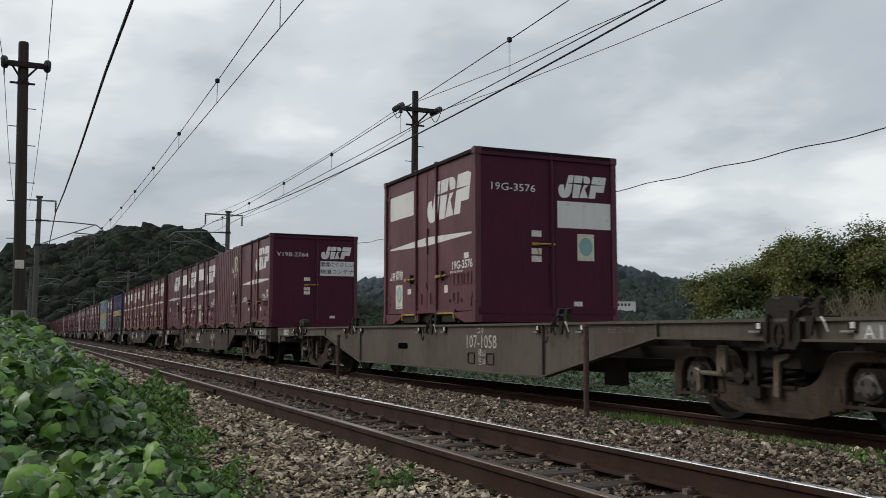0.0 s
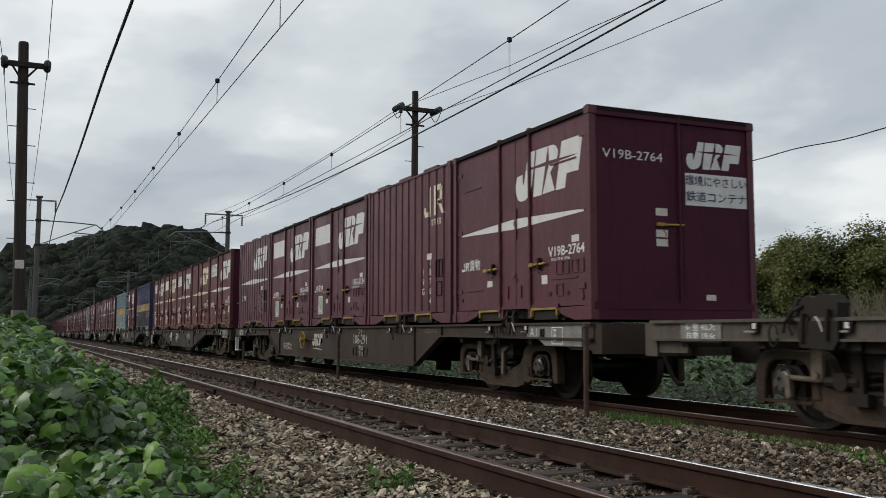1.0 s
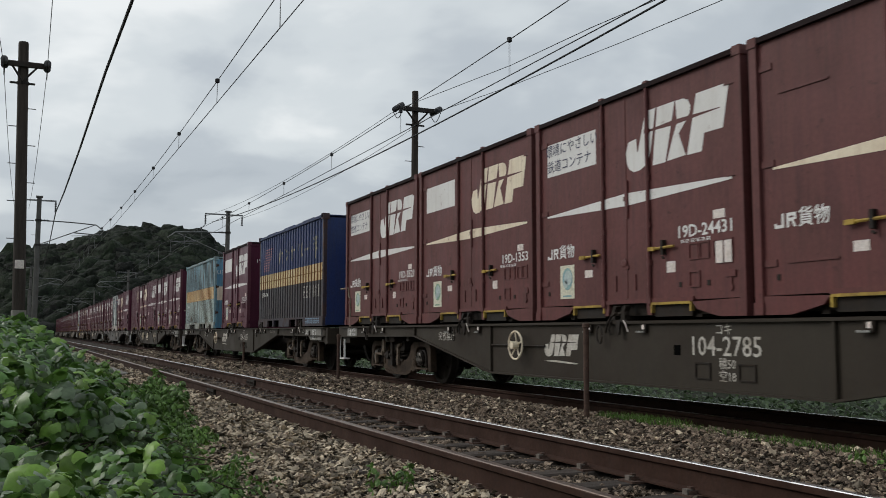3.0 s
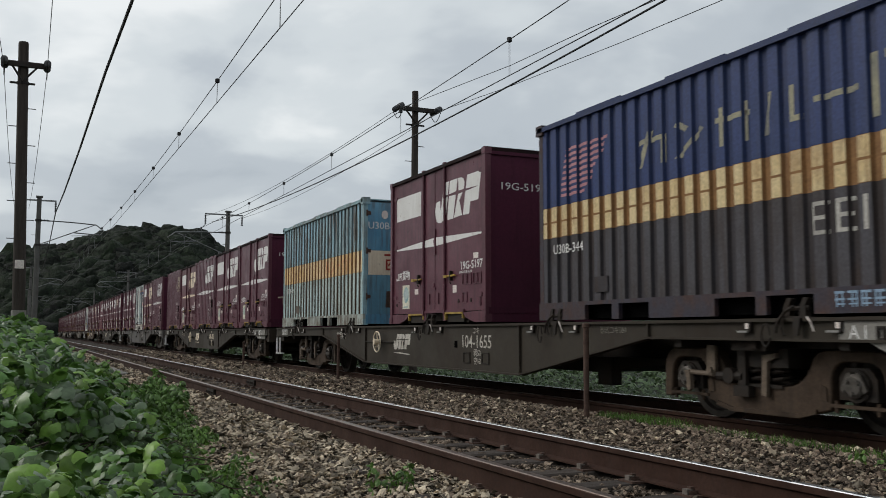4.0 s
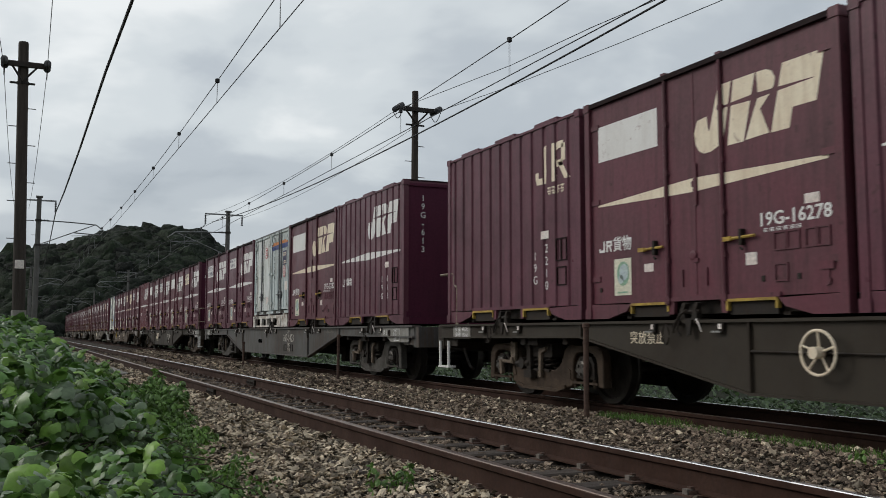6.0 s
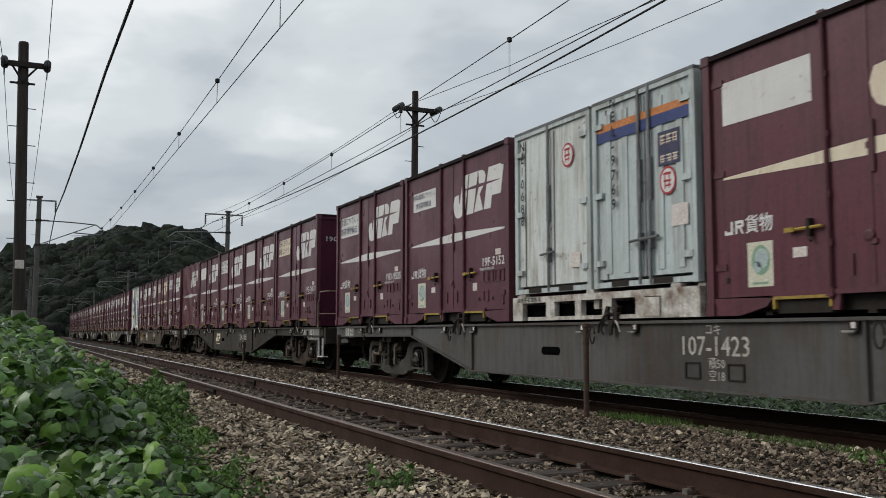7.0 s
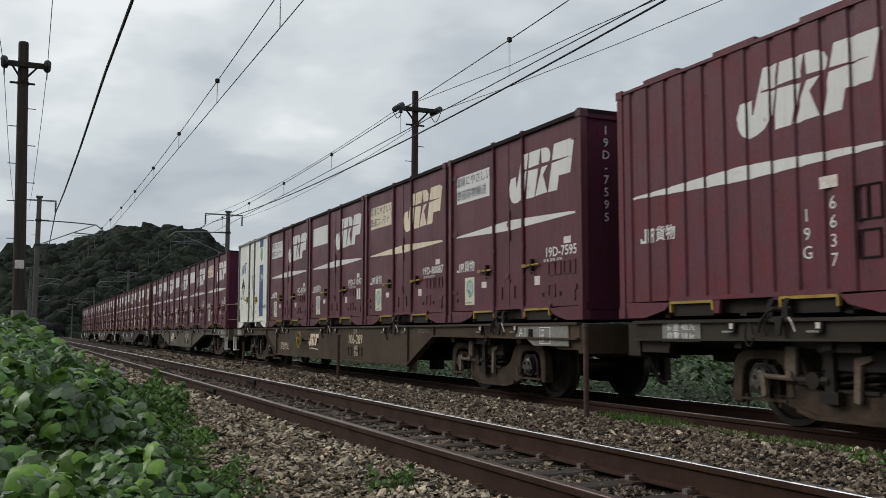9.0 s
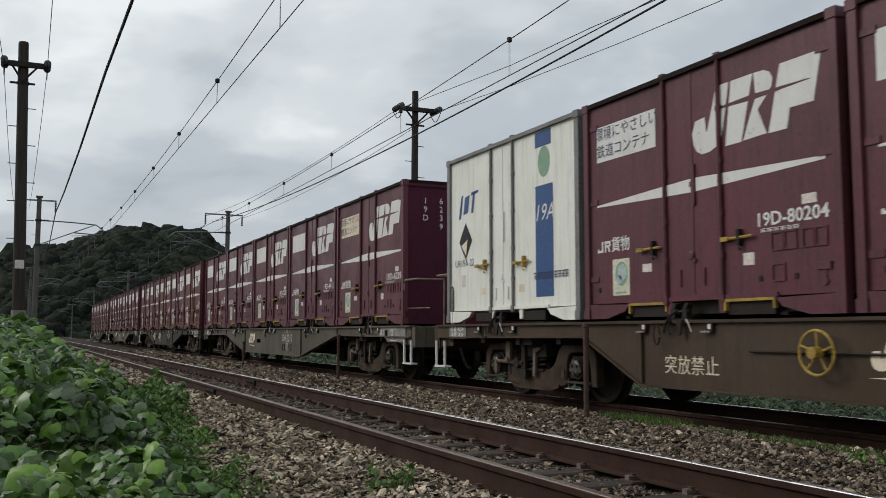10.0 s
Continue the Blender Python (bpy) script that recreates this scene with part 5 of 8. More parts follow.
def bogie_frame(bm):
    """The transom and bolster between the side frames."""
    add_box(bm, (-0.20, -0.98, 0.53), (0.20, 0.98, 0.74))
    add_box(bm, (-0.32, -1.02, 0.55), (0.32, -0.86, 0.72))
    add_box(bm, (-0.32, 0.86, 0.55), (0.32, 1.02, 0.72))
    for s in (-1, 1):
        add_box(bm, (s * 0.36 - 0.05, -0.9, 0.28), (s * 0.36 + 0.05, 0.9, 0.38))


def spring_nest(bm):
    for x in (-0.13, 0.13):
        pts = [(x + 0.085 * math.cos(a * 0.8), 0.085 * math.sin(a * 0.8), 0.42 + 0.0085 * a) for a in range(0, 31)]
        add_tube(bm, pts, 0.017, 5)
    add_box(bm, (-0.24, -0.11, 0.395), (0.24, 0.11, 0.425))
    add_box(bm, (-0.24, -0.11, 0.665), (0.24, 0.11, 0.70))


def axle_box(bm):
    """The bearing and its saddle inside the axle opening."""
    add_prism(bm, [(-0.19, -0.12), (0.19, -0.12), (0.19, 0.06), (0.12, 0.145), (-0.12, 0.145), (-0.19, 0.06)], -0.05, 0.09)
    add_lathe(bm, [(0.135, 0.05), (0.135, 0.075)], Matrix.Rotation(radians(90), 4, "X"), 16)


def axle_cap(bm):
    add_lathe(bm, [(0.10, 0.07), (0.10, 0.10), (0.075, 0.115)], Matrix.Rotation(radians(90), 4, "X"), 14)
    for a in range(3):
        t = a * 2.094 + 0.5
        add_tube(bm, [(0.062 * math.cos(t), -0.10, 0.062 * math.sin(t)), (0.062 * math.cos(t), -0.135, 0.062 * math.sin(t))], 0.019, 6)
    for s in (-1, 1):
        add_prism(bm, [(s * 0.02, 0.115), (s * 0.07, 0.10), (s * 0.135, -0.03), (s * 0.10, -0.06)], -0.105, -0.085)


def brake_shoe(bm):
    add_box(bm, (-0.05, -0.72, 0.25), (0.03, 0.72, 0.33))
    for s in (-1, 1):
        add_box(bm, (-0.04, s * 0.58 - 0.05, 0.18), (0.05, s * 0.58 + 0.05, 0.52))
    add_tube(bm, [(-0.02, -0.88, 0.30), (0.0, -0.88, 0.72)], 0.02, 6)
    add_tube(bm, [(-0.25, -0.95, 0.50), (0.25, -0.95, 0.50)], 0.025, 6)


def wheelset(bm):
    turn = Matrix.Rotation(radians(-90), 4, "X")
    add_lathe(bm, [(0.075, -0.90), (0.075, 0.90)], turn, 12)
    for s in (-1, 1):
        prof = [(0.10, 0.50), (0.36, 0.545), (0.37, 0.50), (0.455, 0.50), (0.455, 0.525), (WHEEL_R, 0.535), (WHEEL_R - 0.004, 0.625), (0.365, 0.625), (0.35, 0.585), (0.15, 0.60), (0.10, 0.64)]
        add_lathe(bm, [(r, s * y) for r, y in prof][::s], turn, 32)
        for k in range(4):
            a = k * math.pi / 2
            add_tube(bm, [(0.24 * math.cos(a), s * 0.585, 0.24 * math.sin(a)), (0.24 * math.cos(a), s * 0.60, 0.24 * math.sin(a))], 0.03, 6)


def coupler(bm):
    add_box(bm, (-0.45, -0.07, 0.79), (0.20, 0.07, 0.92))
    add_box(bm, (0.02, -0.16, 0.74), (0.30, 0.14, 0.98))
    add_tube(bm, [(-0.1, 0.2, 0.66), (-0.1, 0.9, 0.70), (-0.05, 1.1, 0.86)], 0.02, 6)
    add_tube(bm, [(-0.1, -0.2, 0.66), (-0.1, -0.9, 0.70), (-0.05, -1.1, 0.86)], 0.02, 6)


def hose(bm):
    pts = [(0.0 + 0.34 * i / 10, -0.42 + 0.04 * i / 10, 0.70 - 0.42 * math.sin(math.pi * 0.55 * i / 10)) for i in range(11)]
    add_tube(bm, pts, 0.024, 6)


def handrail(bm):
    """A bent tube: up, a jog to one side, up again and back along the deck's end."""
    add_tube(bm, [(-0.50, 0, 0.90), (-0.50, 0, 1.50), (-0.485, 0, 1.545), (-0.45, 0, 1.565), (-0.42, 0, 1.575), (-0.40, 0, 1.61), (-0.40, 0, 1.70), (-0.385, 0, 1.745), (-0.34, 0, 1.76), (0.10, 0, 1.76), (0.14, 0.03, 1.76), (0.16, 0.5, 1.76)], 0.016, 6)
    add_tube(bm, [(0.16, 0.5, 0.90), (0.16, 0.5, 1.76)], 0.014, 6)
    add_tube(bm, [(-0.50, 0.02, 1.28), (0.02, 0.30, 1.28)], 0.010, 6)
    add_prism(bm, [(-0.57, 0.90), (-0.43, 0.90), (-0.47, 1.06), (-0.53, 1.06)], -0.008, 0.008)


def step_iron(bm):
    add_box(bm, (-0.17, -0.015, 0.36), (-0.135, 0.015, 0.74))
    add_box(bm, (0.135, -0.015, 0.36), (0.17, 0.015, 0.74))
    add_box(bm, (-0.19, -0.02, 0.335), (0.19, 0.10, 0.36))


def hand_wheel(bm):
    n = 28
    pts = [(0.18 * math.cos(2 * math.pi * k / n), 0, 0.18 * math.sin(2 * math.pi * k / n)) for k in range(n + 1)]
    add_tube(bm, pts, 0.013, 8)
    for k in range(5):
        a = k * math.pi * 0.4 + 0.3
        add_tube(bm, [(0, 0.02, 0), (0.17 * math.cos(a), 0, 0.17 * math.sin(a))], 0.010, 6)
    add_lathe(bm, [(0.05, -0.03), (0.05, 0.06)], Matrix.Rotation(radians(90), 4, "X"), 12)


def lashing(bm):
    """A container lock on the edge of the deck: a low base, two claws and a hanging hook."""
    add_box(bm, (-0.17, -0.05, 0.95), (0.17, 0.14, 1.0))
    for x in (-0.11, 0.07):
        add_prism(bm, [(x - 0.035, 0.99), (x + 0.045, 0.99), (x + 0.035, 1.09), (x + 0.065, 1.145), (x + 0.02, 1.155), (x - 0.02, 1.09)], -0.035, 0.03)
    add_tube(bm, [(-0.15, -0.01, 1.06), (0.13, -0.01, 1.07)], 0.02, 6)
    add_tube(bm, [(-0.20, -0.07, 0.86), (-0.17, -0.075, 0.95), (-0.08, -0.07, 1.04), (0.02, -0.07, 1.08)], 0.014, 6)
    add_prism(bm, [(0.0, 0.985), (0.09, 0.985), (0.06, 0.84), (0.02, 0.83)], -0.08, -0.056)
    add_tube(bm, [(-0.10, -0.07, 0.98), (-0.13, -0.075, 0.90), (-0.10, -0.07, 0.84)], 0.012, 6)


def lock_block(bm):
    """The housing of a folded-up container lock, proud of the sill and the deck."""
    add_prism(bm, [(-0.19, 0.74), (0.15, 0.72), (0.21, 0.80), (0.21, 0.955), (-0.21, 0.955), (-0.21, 0.82)], -0.075, -0.013)
    add_prism(bm, [(-0.19, 0.986), (0.19, 0.986), (0.20, 1.10), (0.13, 1.165), (0.02, 1.175), (-0.03, 1.145), (-0.13, 1.165), (-0.20, 1.11)], -0.06, 0.08)
    add_tube(bm, [(-0.16, -0.085, 0.78), (-0.14, -0.085, 1.02)], 0.02, 6)
    add_tube(bm, [(0.10, -0.085, 0.80), (0.12, -0.085, 1.05)], 0.02, 6)


def tag_bracket(bm):
    add_prism(bm, [(-0.05, 0.952), (0.05, 0.952), (0.035, 0.86), (-0.045, 0.86)], -0.045, -0.012)


def bright_bar(bm):
    add_box(bm, (-0.11, -0.062, 0.862), (0.02, -0.046, 0.880))


def lever(bm):
    add_tube(bm, [(0.045, -0.09, 0.87), (0.03, -0.11, 0.95), (-0.005, -0.11, 0.99)], 0.008, 6)


def hook_loop(bm):
    pts = [(0.05 * math.cos(a * 0.55), -0.085, 0.84 + 0.10 * math.sin(a * 0.55)) for a in range(12)]
    add_tube(bm, pts, 0.010, 5)


def wide_slot(root, side, x):
    """A rounded near-black plate on the sill, painted as the shade in a hole."""
    piece("slot", shared("hole_wide", lambda bm: add_prism(bm, arc(0.17, 0, 0.05, -90, 90, 6) + arc(-0.17, 0, 0.05, 90, 270, 6), -0.004, 0.004)), HOLE_SHADE, root, side @ Matrix.Translation((x, 0, 0.64)))


def flat_wagon(kind, number, paint, bogie_paint, reverse=False, mark_paint=None):
    """A container flat wagon; its brake end points to -x unless reversed."""
    tone = ("grey", "brown-grey", "light grey", "dark olive-grey", "rusty brown")[paint]
    deep, slope = {"104": (3.0, 5.75), "106": (4.45, 5.55), "107": (3.45, 5.75)}[kind]
    root = thing("flat_wagon", f"{tone} grimy steel flat wagon with deep side sills", "railway wagon", "wagons of the train")
    p, bp = FRAME_GREY[paint], BOGIE_GREY[bogie_paint]
    for s in (0, 180):
        piece("side_sill", shared(("side_sill", deep), side_sill(deep, slope)), p, root, Matrix.Rotation(radians(s), 4, "Z") @ Matrix.Translation((0, -SILL_Y, 0)))
        turned = Matrix.Rotation(radians(s), 4, "Z") @ Matrix.Translation((0, -SILL_Y, 0))
        piece("top_flange", shared("top_flange", top_flange), p, root, turned)
        piece("bottom_flange", shared(("bottom_flange", deep), bottom_flange(deep, slope)), p, root, turned)
        for x, z in ((-deep, 0.33), (deep, 0.33), (-slope, 0.8), (slope, 0.8)):
            piece("stiffener", shared(("stiffener", z), lambda bm: add_box(bm, (-0.012, -0.045, z), (0.012, 0.0, 0.955))), p, root, turned @ Matrix.Translation((x, 0, 0)))
        piece("end_sill", shared("end_sill", end_sill), p, root, Matrix.Rotation(radians(s), 4, "Z") @ Matrix.Translation((9.80, 0, 0)))
        piece("coupler", shared("coupler", coupler), STEEL_DARK, root, Matrix.Rotation(radians(s), 4, "Z") @ Matrix.Translation((9.92, 0, 0)))
        piece("brake_hose", shared("hose", hose), STEEL_DARK, root, Matrix.Rotation(radians(s), 4, "Z") @ Matrix.Translation((9.9, 0, 0)))
    piece("underframe", shared("underframe", underframe), STEEL_DARK, root, label="dark grimy underframe beams")
    piece("air_tank", shared("air_tank", air_tank), STEEL_DARK, root, Matrix.Translation((0.8, 0.6, 0)))
    piece("brake_cylinder", shared("brake_cyl", lambda bm: (add_lathe(bm, [(0.14, -0.3), (0.14, 0.25), (0.05, 0.3)], Matrix.Translation((0, 0, 0.60)) @ Matrix.Rotation(radians(90), 4, "Y"), 12), add_box(bm, (-0.1, -0.1, 0.6), (0.1, 0.1, 0.9)))), STEEL_DARK, root, Matrix.Translation((-4.9, 0.3, 0)))
    for s in (-1, 1):
        bogie = piece("bogie", shared("bogie_frame", bogie_frame), STEEL_DARK, root, Matrix.Translation((s * PIVOT, 0, 0)), "grimy cast steel bogie")
        for y in (-0.86, 0.86):
            piece("spring_nest", shared("spring_nest", spring_nest), STEEL_DARK, bogie, Matrix.Translation((0, y * 1.06, -0.03)))
            piece("side_frame", shared("bogie_side", bogie_side, 0.012), bp, bogie, Matrix.Translation((0, math.copysign(0.94, y), 0)) @ Matrix.Rotation(0 if y < 0 else math.pi, 4, "Z"), "cast steel side frame")
            piece("frame_lip", shared("side_rib", side_rib), bp, bogie, Matrix.Translation((0, math.copysign(0.94, y), 0)) @ Matrix.Rotation(0 if y < 0 else math.pi, 4, "Z"))
            at = Matrix.Rotation(0 if y < 0 else math.pi, 4, "Z") @ Matrix.Translation((0, -1.035, 0))
            piece("brake_hanger", shared("hanger_plate", hanger_plate), LEVER_TAN, bogie, at @ Matrix.Translation((-0.64, -0.01, 0)), "pale grey brake hanger plate")
            piece("pull_rod", shared("pull_rod", pull_rod), LEVER_TAN, bogie, at @ Matrix.Translation((-0.60, -0.03, 0)), "pale round pull rod with an eye")
            piece("brake_lever", shared("dark_lever", dark_lever), STEEL_DARK, bogie, at @ Matrix.Translation((-0.22, 0.0, 0)))
            piece("brake_strap", shared("bent_strap", bent_strap), LEVER_TAN, bogie, at @ Matrix.Translation((0.05, 0.0, 0)))
        for sx in (-1, 1):
            ws = piece("wheelset", shared("wheelset", wheelset), WHEEL_STEEL, bogie, Matrix.Translation((sx * AXLES, 0, WHEEL_R)), "dark steel wheels on an axle")
            WHEELSETS.append((ws, sx * AXLES))
            piece("brake_gear", shared("brake_shoe", brake_shoe), STEEL_DARK, bogie, Matrix.Translation((sx * 0.44, 0, 0)) @ Matrix.Rotation(radians(0 if sx < 0 else 180), 4, "Z"))
            for sy, r in ((-1, 0), (1, 180)):
                box = Matrix.Translation((sx * AXLES, sy * 0.94, WHEEL_R)) @ Matrix.Rotation(radians(r), 4, "Z")
                piece("axle_box", shared("axle_box", axle_box), STEEL_DARK, bogie, box)
                piece("box_retainer", shared("box_retainer", box_retainer), bp, bogie, Matrix.Translation((sx * AXLES, sy * 0.94, 0)) @ Matrix.Rotation(radians(r), 4, "Z"))
                piece("axle_cap", shared("axle_cap", axle_cap), GREASY, bogie, box, "greasy round axle cap")
    e = 1 if reverse else -1
    if kind != "107":
        piece("handrail", shared("handrail", handrail), RAIL_PAINT, root, Matrix.Translation((e * 9.75, -SILL_Y + 0.02, 0)) @ Matrix.Scale(-1 if e < 0 else 1, 4, (1, 0, 0)), "worn pale bent handrail")
        piece("step", shared("step_iron", step_iron), WHITE, root, Matrix.Translation((e * 9.62, -SILL_Y - 0.02, 0)), "white painted step")
    side = Matrix.Translation((0, -SILL_Y - 0.013, 0))
    mp = mark_paint or WORN_WHITE
    for x in (-7.736, -3.868, 0, 3.868, 7.736):
        piece("container_lock", shared("lashing", lashing), STEEL_DARK, root, Matrix.Translation((x + 0.05, -SILL_Y, 0)))
        for d in (-0.52, 0.50):
            piece("tag_bracket", shared("tag_bracket", tag_bracket), STEEL_DARK, root, Matrix.Translation((x + d, -SILL_Y, 0)))
            piece("tag", painted("lock_tag", [rect(-0.022, 0.022, 0.895, 0.945)]), PAPER, root, Matrix.Translation((x + d, -SILL_Y - 0.046, 0)), "small white tag")
            piece("latch_bar", shared("bright_bar", bright_bar), TREAD_STEEL, root, Matrix.Translation((x + d, -SILL_Y, 0)), "bright worn steel bar")
        piece("lock_lever", shared("lever", lever), PAPER, root, Matrix.Translation((x + 0.25, -SILL_Y, 0)))
        piece("tie_loop", shared("hook_loop", hook_loop), STEEL_DARK, root, Matrix.Translation((x - 0.25, -SILL_Y, 0)))
    if kind != "107":
        if not reverse:
            hub = piece("hand_wheel", shared("hand_wheel", hand_wheel), YELLOW if kind == "106" else CREAM, root, side @ Matrix.Translation((-2.13 if kind == "104" else -2.0, -0.11, 0.70)), "spoked hand brake wheel")
            piece("brake_shaft", shared("brake_shaft", lambda bm: (add_tube(bm, [(0, -0.10, 0.665), (0, 0.05, 0.665)], 0.03, 8), add_tube(bm, [(-0.85, -0.02, 0.66), (0.6, -0.02, 0.66)], 0.012, 6))), STEEL_DARK, root, side @ Matrix.Translation((-2.13 if kind == "104" else -2.0, 0, 0.035)))
        piece("emblem", painted("wagon_mark", emblem(-1.57, 0.57, 0.79, 0.27)), CREAM if reverse else mp, root, side @ Matrix.Translation((-0.98 if reverse else 0.0, 0, 0)), "white emblem of slanted blocks")
        piece("emblem_line", painted("wagon_line", [[(-1.60, 0.515), (-0.85, 0.49), (-0.80, 0.505), (-1.30, 0.53)]]), CREAM if reverse else mp, root, side @ Matrix.Translation((-0.98 if reverse else 0.0, 0, 0)))
        if reverse:
            wide_slot(root, side, -1.32)
        piece("warning", letters("突放禁止", 0.20 if kind == "106" else 0.145, spacing=1.05), mp, root, side @ Matrix.Translation((-3.68 if kind == "106" else -4.60 if reverse else -4.52, -0.004, 0.53 if kind == "106" else 0.87 if reverse else 0.80)), "white warning lettering")
        piece("slot", shared("hole", lambda bm: add_box(bm, (-0.05, -0.004, -0.05), (0.05, 0.004, 0.05))), HOLE_SHADE, root, side @ Matrix.Translation((1.01 if kind == "104" and not reverse else -1.70 if reverse else -0.86, 0, 0.80 if reverse else 0.69)) @ Matrix.Scale(0.5 if reverse else 1.0, 4))
    else:
        wide_slot(root, side, -1.28)
    if number == "107-1058":
        for sx in (-1, 1):
            piece("lock_block", shared("lock_block", lock_block), STEEL_DARK, root, Matrix.Translation((sx * 7.51, -SILL_Y, 0)), "raised dark lock of an empty place")
    nx = 1.69
    piece("series", letters("コキ", 0.12), mp, root, side @ Matrix.Translation((nx, -0.004, 0.885)), "white wagon lettering")
    piece("number", letters(number, 0.26, bold=0.001), mp, root, side @ Matrix.Translation((nx, -0.004, 0.725)), "white wagon number")
    piece("small_print", letters("積50\n空18", 0.115), mp, root, side @ Matrix.Translation((nx + 0.04, -0.004, 0.51)))
    for d in (-0.30, 0.30):
        piece("card_frame", shared("card_frame", lambda bm: add_ring(bm, -0.11, 0.11, 0.42, 0.58, 0.014, -0.012, 0.0)), STEEL_DARK, root, side @ Matrix.Translation((nx + d, 0, 0)))
    piece("type_lettering", letters(f"形式コキ{kind}", 0.09), FAINT, root, side @ Matrix.Translation((5.1, -0.004, 0.885)))
    piece("load_plate", shared("load_plate", lambda bm: add_box(bm, (-0.29, -0.012, 0.77), (0.29, 0.0, 0.952))), PLATE_GREY, root, side @ Matrix.Translation((-9.0, 0, 0)))
    piece("load_lettering", letters("荷重 40.7t\n自重 18.6t", 0.086, bold=0.001), WHITE, root, side @ Matrix.Translation((-9.0, -0.017, 0.868)) @ Matrix.Scale(1.15, 4, (1, 0, 0)), "white load figures")
    piece("route_plate", shared("route_plate", lambda bm: add_prism(bm, [(-0.55, 0.80), (-0.30, 0.80), (-0.08, 0.70), (0.75, 0.70), (0.75, 0.952), (-0.55, 0.952)], -0.016, 0.0)), PLATE_GREY, root, side @ Matrix.Translation((8.78, 0, 0)))
    piece("route_lettering", letters("A I", 0.15), WHITE, root, side @ Matrix.Translation((8.42, -0.020, 0.86)))
    piece("route_grid", painted("grid", bars_of(2, 0.21, 0.16, 8.885, 0.745, 41)), WHITE, root, side @ Matrix.Translation((0, -0.018, 0)))
    piece("grid_frame", shared("grid_frame", lambda bm: add_ring(bm, 8.86, 9.12, 0.72, 0.93, 0.012, -0.004, 0.0)), WHITE, root, side @ Matrix.Translation((0, -0.018, 0)), "white ruled frame")
    piece("tag_holder", shared("tag_holder", lambda bm: add_ring(bm, 8.60, 8.68, 0.80, 0.91, 0.02, -0.02, 0.0)), STEEL_DARK, root, side @ Matrix.Translation((0, -0.016, 0)))
    return root


